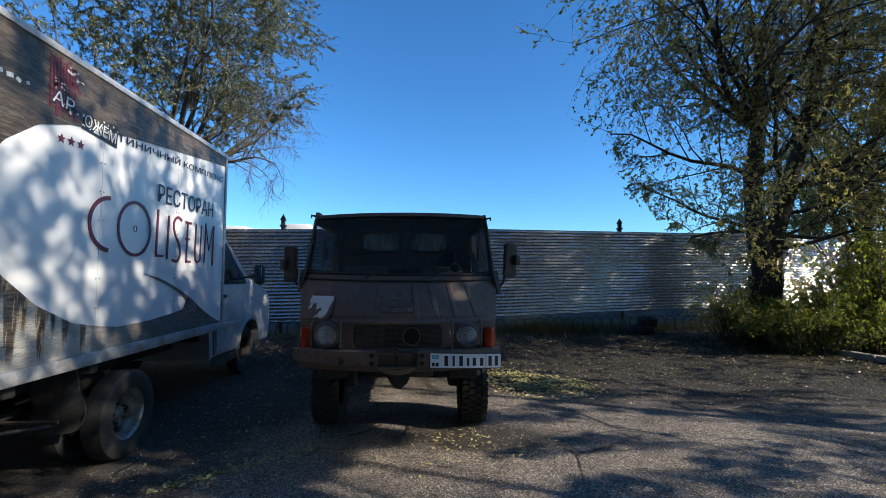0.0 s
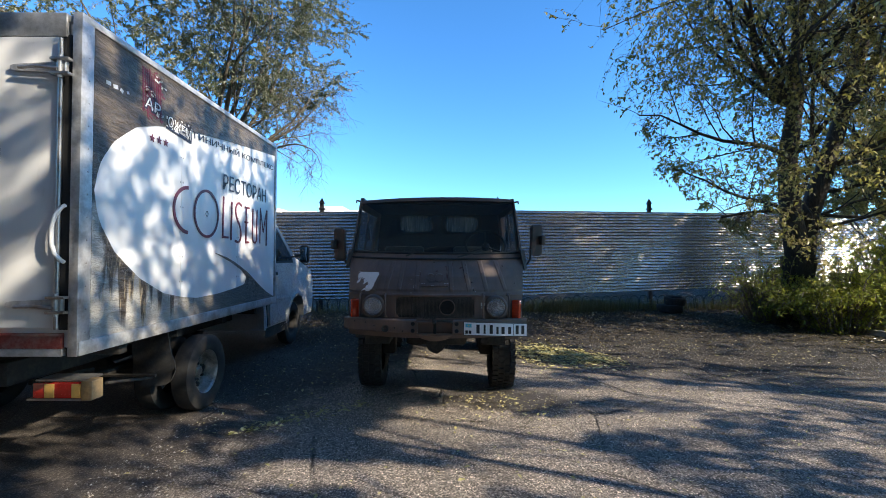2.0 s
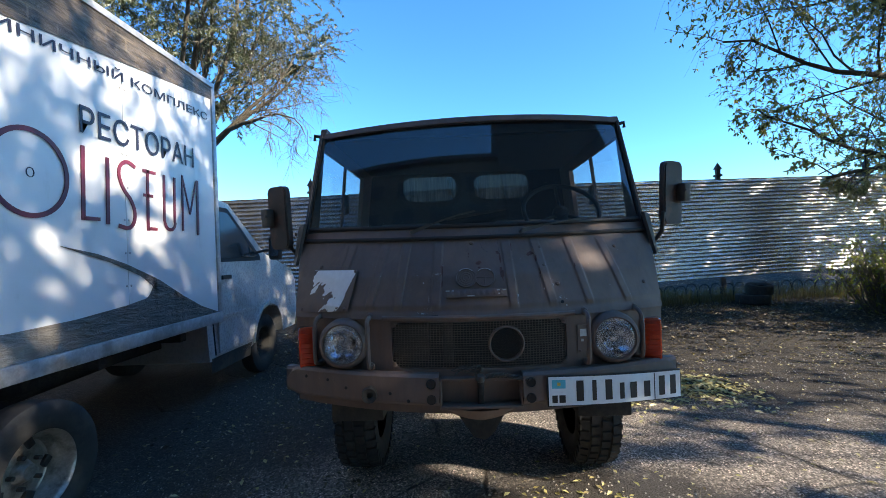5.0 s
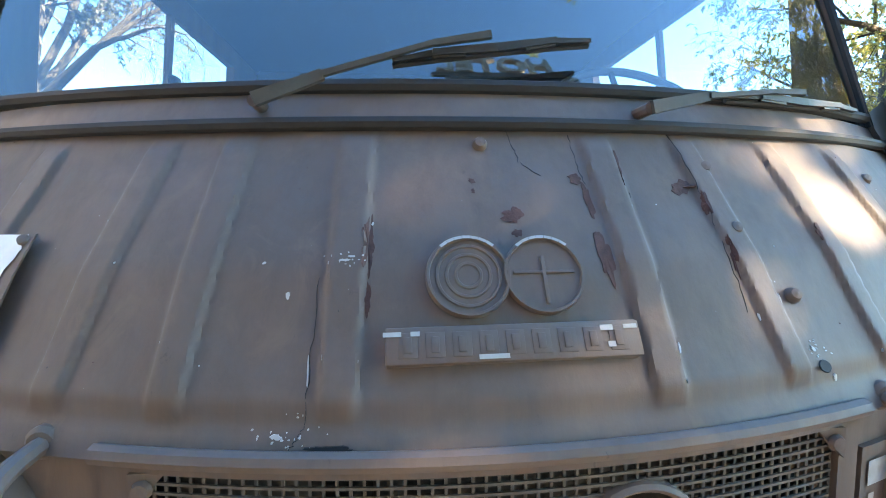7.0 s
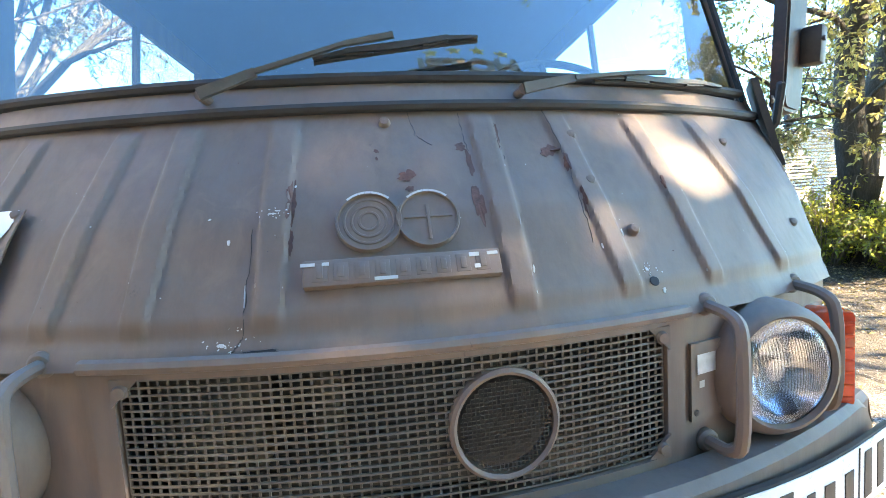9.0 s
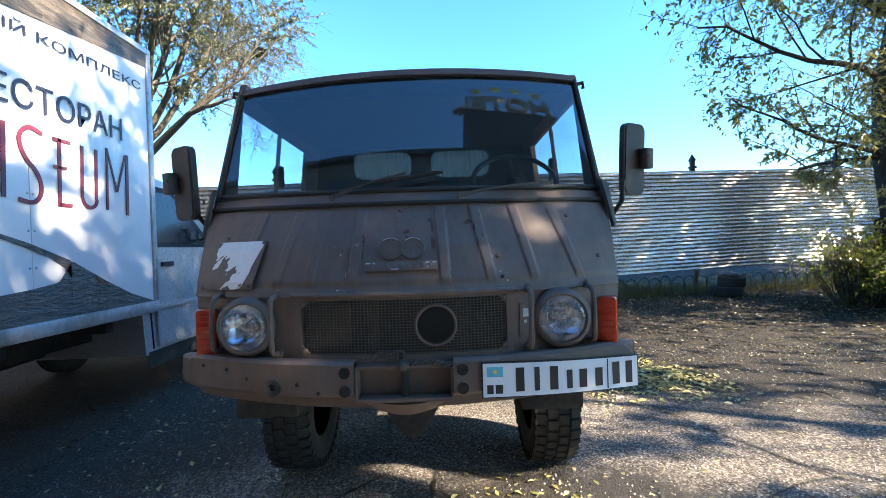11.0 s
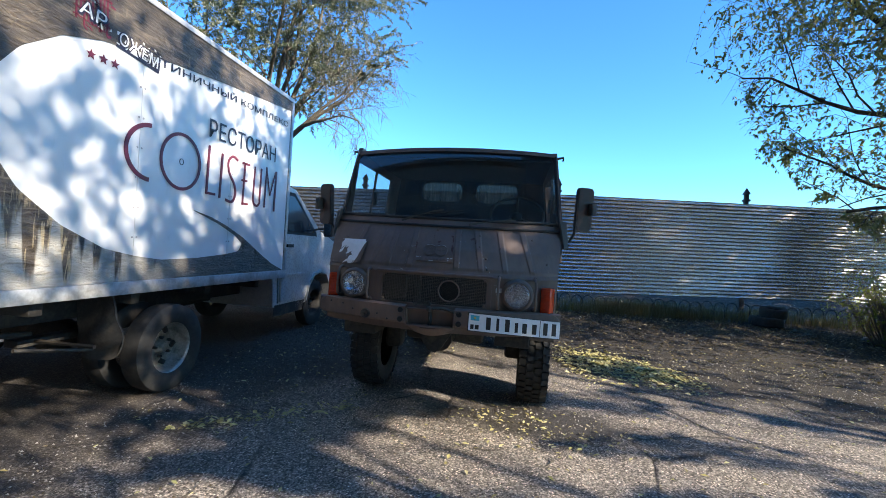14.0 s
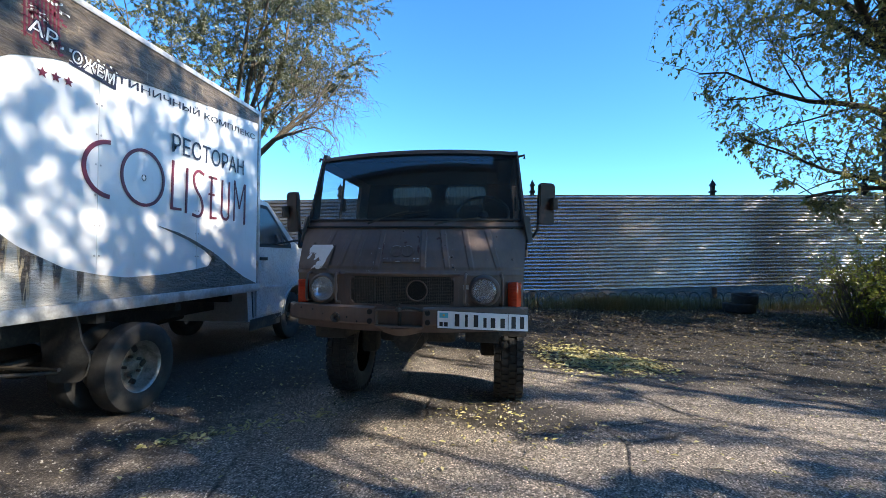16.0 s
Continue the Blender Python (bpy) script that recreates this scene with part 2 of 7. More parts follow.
def vinyl_build(n, b):
    """Faded brown wood-print film with peeled pale streaks on a white panel."""
    v = n.coord()
    w = n.noise(5, 6, 0.65, n.scaled(v, (1, 0.8, 5)), 0.6)
    s = n.noise(3.2, 5, 0.6, n.scaled(v, (1, 12, 1.6)), 0.9)
    crease = n.noise(6, 5, 0.6, n.scaled(v, (1, 1.2, 4.5)), 1.2)
    blocks = n.nt.nodes.new("ShaderNodeTexBrick")
    for key, val in (("Scale", 1.0), ("Mortar Size", 0.008), ("Mortar Smooth", 0.6), ("Brick Width", 0.17), ("Row Height", 0.075)):
        blocks.inputs[key].default_value = val
    flat = n.nt.nodes.new("ShaderNodeCombineXYZ")
    n.put(n.xyz(v)[1], flat.inputs[0])
    n.put(n.xyz(v)[2], flat.inputs[1])
    n.put(flat.outputs[0], blocks.inputs["Vector"])
    joint = n.math("MULTIPLY", blocks.outputs["Fac"], n.ramp(n.noise(4, 4, 0.6, v), [(0.48, 0.0), (0.66, 0.55)]))
    col = n.ramp(w, [(0.25, (0.032, 0.026, 0.021)), (0.5, (0.082, 0.066, 0.051)), (0.64, (0.15, 0.12, 0.09)), (0.8, (0.065, 0.053, 0.042))])
    col = n.mix(joint, col, (0.28, 0.225, 0.155))
    pale = n.ramp(s, [(0.53, 0.0), (0.6, 1.0)])
    x, y, z = n.xyz(v)
    low = n.ramp(n.math("MULTIPLY", n.math("SUBTRACT", 1.75, z), 1.2), [(0.1, 0.0), (0.6, 0.85)])
    near = n.ramp(n.math("SUBTRACT", y, 3.0), [(0.0, 1.0), (0.75, 0.0)])
    col = n.mix(n.math("MULTIPLY", n.math("MULTIPLY", pale, low), near), col, (0.42, 0.34, 0.21))
    # film torn away in long tongues above the sill and along the corner post
    tongue = n.noise(2.1, 3, 0.5, n.scaled(v, (1, 4.5, 0.4)), 0.3)
    bare = n.math("SUBTRACT", n.math("ADD", 1.22, n.math("MULTIPLY", n.math("SUBTRACT", tongue, 0.5), 1.5)), z)
    bare = n.math("MULTIPLY", n.ramp(bare, [(0.0, 0.0), (0.10, 1.0)]), n.ramp(n.math("SUBTRACT", y, 3.2), [(0.0, 1.0), (1.0, 0.15)]))
    edge = n.math("SUBTRACT", n.math("ADD", 2.60, n.math("MULTIPLY", n.math("SUBTRACT", n.noise(2.5, 4, 0.6, v), 0.5), 0.3)), y)
    edge = n.math("MULTIPLY", n.ramp(edge, [(0.0, 0.0), (0.03, 1.0)]), n.ramp(n.math("SUBTRACT", 1.80, z), [(0.0, 0.0), (0.04, 1.0)]))
    col = n.mix(n.math("MULTIPLY", n.math("MAXIMUM", bare, edge), 0.92), col, n.mix(n.ramp(crease, [(0.35, 0.0), (0.7, 0.6)]), (0.42, 0.415, 0.39), (0.30, 0.27, 0.21)))
    n.put(col, b.inputs["Base Color"])
    b.inputs["Roughness"].default_value = 0.3
    n.bump(b, crease, 0.7, 0.03)


def panel_build(n, b, color=(0.78, 0.79, 0.8)):
    v = n.coord()
    f = n.noise(1.6, 5, 0.6, v)
    g = n.noise(12, 5, 0.7, n.scaled(v, (1, 1, 0.3)))
    col = n.mix(n.ramp(f, [(0.35, 0.0), (0.75, 0.35)]), color, (0.62, 0.62, 0.6))
    col = n.mix(n.ramp(g, [(0.6, 0.0), (0.85, 0.4)]), col, (0.5, 0.48, 0.44))
    n.put(col, b.inputs["Base Color"])
    b.inputs["Roughness"].default_value = 0.32
    n.bump(b, f, 0.05, 0.02)


def mirror_build(n, b):
    b.inputs["Base Color"].default_value = (0.8, 0.8, 0.8, 1)
    b.inputs["Metallic"].default_value = 1
    b.inputs["Roughness"].default_value = 0.03


def lens_build(n, b, color=(0.93, 0.96, 1.0)):
    """Fluted pressed glass that bends what lies behind it."""
    nt = n.nt
    tr = n.add("BsdfRefraction", Color=color, Roughness=0.02, IOR=1.22)
    gl = n.add("BsdfGlossy", Roughness=0.05)
    m = nt.nodes.new("ShaderNodeMixShader")
    m.inputs[0].default_value = 0.22
    n.put(tr.outputs[0], m.inputs[1])
    n.put(gl.outputs[0], m.inputs[2])
    n.put(m.outputs[0], nt.nodes["Material Output"].inputs[0])


M = dict(
    ground=material("asphalt", asphalt_build),
    khaki=material("khaki paint", khaki_build),
    rust=surface("rusty primer", color=(0.105, 0.047, 0.04), rough=0.85, vary=0.4, grain=60, dirt=(0.05, 0.026, 0.022), bump=0.4),
    mirrorback=surface("stained mirror back", color=(0.016, 0.011, 0.010), rough=0.6, vary=0.6, grain=24, dirt=(0.10, 0.035, 0.024), dirt_scale=9),
    chip=surface("bare chip", color=(0.45, 0.44, 0.42), rough=0.5, vary=0.1),
    rubber=surface("rubber", color=(0.02, 0.02, 0.021), rough=0.75, vary=0.3, grain=60),
    tyre=surface("dusty tyre", color=(0.022, 0.022, 0.022), rough=0.8, vary=0.35, grain=30, dirt=(0.052, 0.047, 0.041), dirt_scale=7, bump=0.2),
    black=surface("black metal", color=(0.022, 0.022, 0.022), rough=0.6, vary=0.3, dirt=(0.06, 0.05, 0.04)),
    frame=surface("grimy chassis", color=(0.03, 0.028, 0.026), rough=0.85, vary=0.4, dirt=(0.08, 0.065, 0.05), bump=0.3),
    dark=surface("dark lining", color=(0.03, 0.032, 0.036), rough=0.8),
    cloth=surface("seat cloth", color=(0.09, 0.085, 0.08), rough=0.95, grain=120),
    chrome=surface("chrome", color=(0.7, 0.7, 0.7), rough=0.18, metal=1.0, vary=0.05),
    reflector=surface("lamp reflector", color=(0.85, 0.85, 0.85), rough=0.16, metal=1.0, vary=0.04),
    orange=surface("orange lens", color=(0.72, 0.055, 0.012), rough=0.2, vary=0.12, coat=0.6, bump=0.05),
    red=surface("red lens", color=(0.55, 0.03, 0.02), rough=0.25, vary=0.12, coat=0.5),
    amber=surface("amber lens", color=(0.7, 0.42, 0.12), rough=0.3, vary=0.1, coat=0.4),
    plate=surface("white plate", color=(0.78, 0.8, 0.82), rough=0.3, vary=0.03, bump=0.0),
    ink=surface("black ink", color=(0.012, 0.012, 0.014), rough=0.45, vary=0.1, bump=0.0),
    flag=surface("sky-blue ink", color=(0.08, 0.5, 0.62), rough=0.4, vary=0.05, bump=0.0),
    gold=surface("gold paint", color=(0.75, 0.55, 0.12), rough=0.4, vary=0.1, bump=0.0),
    white=surface("scuffed white paint", color=(0.75, 0.76, 0.76), rough=0.5, vary=0.06, dirt=(0.5, 0.49, 0.46)),
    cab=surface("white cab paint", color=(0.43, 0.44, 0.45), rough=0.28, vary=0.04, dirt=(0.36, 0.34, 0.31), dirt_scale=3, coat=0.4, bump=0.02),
    panel=material("white box panel", panel_build),
    vinyl=material("brown film", vinyl_build),
    alu=surface("dull aluminium", color=(0.50, 0.51, 0.52), rough=0.42, metal=0.45, vary=0.2, grain=25, dirt=(0.24, 0.23, 0.21)),
    galv=surface("galvanised fitting", color=(0.42, 0.42, 0.41), rough=0.45, metal=0.8, vary=0.2, grain=50, dirt=(0.2, 0.13, 0.08)),
    arm=surface("grey wiper metal", color=(0.07, 0.066, 0.058), rough=0.7, metal=0.1, vary=0.25, dirt=(0.06, 0.05, 0.045), dirt_scale=20),
    rim=surface("grey steel rim", color=(0.29, 0.275, 0.25), rough=0.38, metal=0.6, vary=0.25, dirt=(0.08, 0.06, 0.048), dirt_scale=9),
    flap=surface("mud flap", color=(0.035, 0.033, 0.031), rough=0.9, vary=0.3, dirt=(0.08, 0.07, 0.06), bump=0.3),
    wine=surface("wine-red film", color=(0.14, 0.018, 0.036), rough=0.4, vary=0.15, bump=0.0),
    navy=surface("navy film", color=(0.02, 0.02, 0.04), rough=0.4, vary=0.15, bump=0.0),
    redboard=surface("red painted board", color=(0.25, 0.045, 0.035), rough=0.7, vary=0.25, dirt=(0.3, 0.25, 0.22), bump=0.2),
    wood=surface("raw wood", color=(0.33, 0.22, 0.11), rough=0.8, vary=0.25, grain=30, bump=0.25),
    zinc=material("corrugated zinc", zinc_build),
    iron=surface("black iron", color=(0.02, 0.02, 0.022), rough=0.7, vary=0.3),
    concrete=surface("concrete", color=(0.34, 0.32, 0.29), rough=0.9, vary=0.2, grain=30, dirt=(0.18, 0.16, 0.13), bump=0.35),
    plaster=surface("pale plaster", color=(0.6, 0.55, 0.47), rough=0.9, vary=0.1, dirt=(0.45, 0.4, 0.35), dirt_scale=1),
    brick=surface("brown-grey facade", color=(0.10, 0.088, 0.078), rough=0.9, vary=0.12, dirt=(0.07, 0.06, 0.05), dirt_scale=0.6),
    darkwall=surface("dark cladding", color=(0.045, 0.04, 0.038), rough=0.7, vary=0.2, dirt_scale=1),
    window=surface("dark window glass", color=(0.03, 0.035, 0.04), rough=0.12, vary=0.1, bump=0.0),
    roof=surface("white roofing", color=(0.72, 0.7, 0.66), rough=0.8, vary=0.1),
    bark=material("dark bark", bark_build),
    twig=material("grey twig", bark_build, c1=(0.07, 0.06, 0.045), c2=(0.2, 0.17, 0.13)),
    litter=material("fallen leaves", leaf_build, stops=((0.0, (0.24, 0.19, 0.08)), (0.35, (0.54, 0.48, 0.19)), (0.7, (0.66, 0.60, 0.32)), (1.0, (0.3, 0.3, 0.1))), glow=0.15),
    brownlitter=material("brown leaves", leaf_build, stops=((0.0, (0.03, 0.02, 0.013)), (0.6, (0.07, 0.05, 0.03)), (0.86, (0.22, 0.17, 0.10)), (1.0, (0.56, 0.48, 0.31))), glow=0.1),
    leaf=material("autumn elm leaf", leaf_build, stops=((0.0, (0.16, 0.135, 0.055)), (0.55, (0.31, 0.26, 0.11)), (0.85, (0.46, 0.36, 0.18)), (1.0, (0.56, 0.46, 0.26))), glow=0.55),
    leaf_pale=material("silvery willow leaf", leaf_build, stops=((0.0, (0.045, 0.066, 0.022)), (0.55, (0.115, 0.14, 0.07)), (1.0, (0.50, 0.52, 0.42))), glow=0.35, through=(0.13, 0.16, 0.06)),
    bush=material("green bush leaf", leaf_build, stops=((0.0, (0.18, 0.26, 0.035)), (0.6, (0.40, 0.49, 0.06)), (1.0, (0.62, 0.62, 0.11))), glow=0.65),
    bush_dark=material("dark bush leaf", leaf_build, stops=((0.0, (0.09, 0.14, 0.026)), (0.6, (0.20, 0.26, 0.05)), (1.0, (0.36, 0.4, 0.1))), glow=0.55),
    grass=material("dry grass", leaf_build, stops=((0.0, (0.085, 0.062, 0.036)), (0.6, (0.16, 0.115, 0.066)), (1.0, (0.12, 0.098, 0.05))), glow=0.25),
    screen=material("windscreen glass", glass_build, dust=0.04, extra=0.02),
    pane=material("side glass", glass_build, dust=0.04),
    dusty=material("dusty rear glass", glass_build, tint=(0.05, 0.042, 0.035), dust=0.5, veil=True),
    mirror=material("mirror", mirror_build),
    lens=material("lamp glass", lens_build),
    wire=surface("wire mesh", color=(0.11, 0.10, 0.09), rough=0.5, metal=0.3, vary=0.3),
)

# ---- building tools ----
class Mesh:
    """Collects faces; made into one object by part() or thing()."""

    def __init__(self):
        self.v, self.f, self.slot = [], [], []

    def add(self, verts, faces, m=0):
        k = len(self.v)
        self.v += [tuple(p) for p in verts]
        self.f += [tuple(k + i for i in q) for q in faces]
        self.slot += [m] * len(faces)
        return self

    def box(self, x0, x1, y0, y1, z0, z1, b=0.0, m=0, at=None):
        """A block with chamfered edges."""
        bm = bmesh.new()
        bmesh.ops.create_cube(bm, size=1, matrix=Matrix.LocRotScale(((x0 + x1) / 2, (y0 + y1) / 2, (z0 + z1) / 2), None, (abs(x1 - x0), abs(y1 - y0), abs(z1 - z0))))
        if b:
            bmesh.ops.bevel(bm, geom=bm.edges[:], offset=b, segments=2, affect="EDGES", profile=0.5)
        return self.take(bm, m, at)

    def take(self, bm, m=0, at=None):
        bm.verts.index_update()
        vs = [at @ v.co if at else v.co.copy() for v in bm.verts]
        self.add(vs, [[v.index for v in f.verts] for f in bm.faces], m)
        bm.free()
        return self

    def tube(self, pts, r, seg=8, m=0, cap=True):
        """A round bar along points; r is one radius or one for each point."""
        pts = [Vector(p) for p in pts]
        rs = r if isinstance(r, (list, tuple)) else [r] * len(pts)
        rings = []
        n = None
        for i, p in enumerate(pts):
            d = (pts[min(i + 1, len(pts) - 1)] - pts[max(i - 1, 0)]).normalized()
            if n is None:
                n = d.orthogonal().normalized()
            n = (n - d * n.dot(d)).normalized()
            c = d.cross(n)
            rings.append([p + (n * math.cos(a) + c * math.sin(a)) * rs[i] for a in (2 * math.pi * k / seg for k in range(seg))])
        vs = [q for ring in rings for q in ring]
        fs = [(i * seg + k, i * seg + (k + 1) % seg, (i + 1) * seg + (k + 1) % seg, (i + 1) * seg + k) for i in range(len(pts) - 1) for k in range(seg)]
        if cap:
            fs += [tuple(range(seg))[::-1], tuple((len(pts) - 1) * seg + k for k in range(seg))]
        return self.add(vs, fs, m)

    def lathe(self, profile, at=None, seg=32, m=0, cap=False):
        """Turns (radius, height) pairs round z, then places by at."""
        at = at or Matrix()
        vs, fs = [], []
        for r, h in profile:
            vs += [at @ Vector((r * math.cos(2 * math.pi * k / seg), r * math.sin(2 * math.pi * k / seg), h)) for k in range(seg)]
        for i in range(len(profile) - 1):
            fs += [(i * seg + k, i * seg + (k + 1) % seg, (i + 1) * seg + (k + 1) % seg, (i + 1) * seg + k) for k in range(seg)]
        if cap and profile[0][0] > 0:
            fs.append(tuple(range(seg))[::-1])
        if cap and profile[-1][0] > 0:
            fs.append(tuple((len(profile) - 1) * seg + k for k in range(seg)))
        return self.add(vs, fs, m)

    def sheet(self, f, us, vs, keep=None, thick=None, m=0):
        """A grid over us x vs by f(u, v); thick(u, v) gives the back's place."""
        P = [f(u, v) for v in vs for u in us]
        nu, nv = len(us), len(vs)
        cells = [(i, j) for j in range(nv - 1) for i in range(nu - 1) if keep is None or keep((us[i] + us[i + 1]) / 2, (vs[j] + vs[j + 1]) / 2)]
        fs = [(j * nu + i, j * nu + i + 1, (j + 1) * nu + i + 1, (j + 1) * nu + i) for i, j in cells]
        if thick is None:
            return self.add(P, fs, m)
        Q = [thick(u, v) for v in vs for u in us]
        k = len(P)
        back = [tuple(k + i for i in q[::-1]) for q in fs]
        edges = {}
        for q in fs:
            for a, b in zip(q, q[1:] + q[:1]):
                edges[(a, b)] = 1
        rim = [(b, a, a + k, b + k) for a, b in edges if (b, a) not in edges]
        return self.add(P + Q, fs + back + rim, m)

    def strip(self, outline, y0, y1, m=0, at=None):
        """An outline in x, z drawn out from y0 to y1."""
        n = len(outline)
        vs = [Vector((x, y0, z)) for x, z in outline] + [Vector((x, y1, z)) for x, z in outline]
        if at:
            vs = [at @ p for p in vs]
        fs = [tuple(range(n)), tuple(range(2 * n - 1, n - 1, -1))] + [(i, i + n, (i + 1) % n + n, (i + 1) % n) for i in range(n)]
        return self.add(vs, fs, m)

    def data(self, name, mats, smooth=35):
        me = bpy.data.meshes.new(name)
        me.from_pydata(self.v, [], self.f)
        for mt in mats if isinstance(mats, (list, tuple)) else [mats]:
            me.materials.append(mt)
        if any(self.slot):
            me.polygons.foreach_set("material_index", self.slot)
        if smooth:
            me.polygons.foreach_set("use_smooth", [True] * len(me.polygons))
            me.set_sharp_from_angle(angle=radians(smooth))
        me.update()
        return me


def fixed(bm_mesh):
    """The faces turned outwards."""
    bm = bmesh.new()
    bm.from_mesh(bm_mesh)
    bmesh.ops.recalc_face_normals(bm, faces=bm.faces[:])
    bm.to_mesh(bm_mesh)
    bm.free()
    return bm_mesh


def part(name, mesh, mats, parent, label="", at=None, smooth=35, turn=True):
    me = mesh if isinstance(mesh, bpy.types.Mesh) else mesh.data(name, mats, smooth)
    if turn and not isinstance(mesh, bpy.types.Mesh):
        fixed(me)
    ob = new(name, me)
    ob.parent = parent
    if at is not None:
        ob.matrix_basis = at
    return tagged(ob, label)


def thing(name, label, category, m=None, group="", kind=""):
    ob = new(name)
    ob.empty_display_size = 0.2
    if m is not None:
        ob.matrix_basis = m
    return tagged(ob, label, category, group, kind)


def solid(name, mesh, mats, label, category, m=None, group="", kind="", smooth=35, turn=True):
    me = mesh.data(name, mats, smooth)
    if turn:
        fixed(me)
    ob = new(name, me)
    if m is not None:
        ob.matrix_basis = m
    return tagged(ob, label, category, group, kind)


def steps(a, b, n):
    return [a + (b - a) * i / n for i in range(n + 1)]


def between(x, xs, ys):
    return float(np.interp(x, xs, ys))


def words(text, size, depth=0.002, bold=0.0):
    """Blender's built-in font as a mesh in x, z (facing -y), from its left foot."""
    cu = bpy.data.curves.new("text", "FONT")
    cu.body, cu.size, cu.extrude, cu.offset = text, size, depth, bold
    ob = new("text", cu)
    dg = bpy.context.evaluated_depsgraph_get()
    me = bpy.data.meshes.new_from_object(ob.evaluated_get(dg))
    bpy.data.objects.remove(ob)
    bpy.data.curves.remove(cu)
    me.transform(Matrix.Rotation(radians(90), 4, "X"))
    return me


# ---- ground ----
def rise(x, y):
    """The ground's height: a yard with gentle dips and a low bank towards the fence."""
    base = between(y - 0.095 * x, [7.6, 10.2, 10.5, 12.0, 17.0], [0, 0.16, 0.2, 0.22, 0.9])
    wave = 0.012 * noise.noise((x * 0.6, y * 0.6, 0.3)) + 0.006 * noise.noise((x * 2.1, y * 2.1, 4.0))
    return base + (wave if y > 4.4 or abs(x) > 6 else wave * 0.6)


def ground_axis(lo, hi, step, far):
    near = steps(lo, hi, int((hi - lo) / step))
    out, d, x = [], step, near[0]
    while x > -far:
        d *= 1.5
        x -= d
        out.append(x)
    back, d, x = [], step, near[-1]
    while x < far:
        d *= 1.5
        x += d
        back.append(x)
    return out[::-1] + near + back


g = Mesh()
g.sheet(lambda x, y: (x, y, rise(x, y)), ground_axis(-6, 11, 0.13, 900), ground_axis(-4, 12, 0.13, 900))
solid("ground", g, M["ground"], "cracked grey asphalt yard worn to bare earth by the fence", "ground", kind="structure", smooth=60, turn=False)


# ---- the sheet-metal fence ----
def fence_y(x):
    return 10.33 + 0.095 * x


FENCE_TURN = math.degrees(math.atan(0.095))
fence = thing("fence_wall", "silvery corrugated sheet-metal fence on posts with black finials", "fence", kind="structure")


def fence_foot(x):
    return between(x, [-8, -3.5, 1.5, 6.7, 9, 14], [0.40, 0.42, 0.49, 0.64, 0.67, 0.70])


def fence_head(x):
    return between(x, [-8, -3.5, 1.5, 6.7, 9, 14], [2.42, 2.49, 2.60, 2.60, 2.60, 2.56])


edges_x = [-16.0, -10.2, -4.4, 1.42, 6.72, 12.4, 18.0, 24.0]
for k, (xa, xb) in enumerate(zip(edges_x, edges_x[1:])):
    s = Mesh()
    lap = 0.03
    rows = steps(0, 1, 200)
    pitch = 27.0

    def wave(u, w, k=k):
        x = u
        zz = fence_foot(x) + w * (fence_head(x) - fence_foot(x))
        dent = 0.012 * noise.noise((x * 0.9, zz * 1.2, k * 3.1))
        sag = 0.012 * noise.noise((x * 0.7, 0, k * 1.7 + 9)) * (1 - w)
        off = 0.0125 * math.sin(2 * math.pi * pitch * w) + dent - (0.006 if k % 2 else 0)
        return (x, fence_y(x) - off, zz + sag)

    s.sheet(wave, steps(xa - lap, xb + lap, 34), rows, thick=lambda u, w, f=wave: (f(u, w)[0], f(u, w)[1] + 0.0025, f(u, w)[2]))
    part("sheet", s, M["zinc"], fence, smooth=60, turn=False)
POSTS = [-14.6, -10.75, -6.85, -2.93, 1.3, 5.22, 8.46, 12.4, 16.4, 20.4]
for x in POSTS:
    y = fence_y(x) + 0.06
    top = fence_head(x) + 0.08
    p = Mesh().box(x - 0.04, x + 0.04, y - 0.03, y + 0.05, -0.1, top, 0.006)
    p.box(x - 0.05, x + 0.05, y - 0.05, y - 0.031, fence_foot(x) - 0.45, fence_foot(x) - 0.012, 0.005)
    post = part("post", p, M["iron"], fence)
    fz = Mesh().lathe([(0.0, 0.30), (0.012, 0.27), (0.075, 0.165), (0.085, 0.15), (0.055, 0.145), (0.05, 0.05), (0.085, 0.035), (0.085, 0.0)][::-1], pose(x, y, top - 0.02, 0, 0, 45), seg=4)
    part("finial", fz, M["iron"], post, "black pointed lantern-shaped finial", smooth=0)
for zoff in (0.35, 1.05, 1.75):
    r = Mesh()
    r.sheet(lambda u, w, zo=zoff: (u, fence_y(u) + 0.03 + 0.03 * w, fence_foot(u) + zo), steps(-16, 24, 40), [0, 1], thick=lambda u, w, zo=zoff: (u, fence_y(u) + 0.03 + 0.03 * w, fence_foot(u) + zo + 0.04))
    part("rail", r, M["iron"], fence)

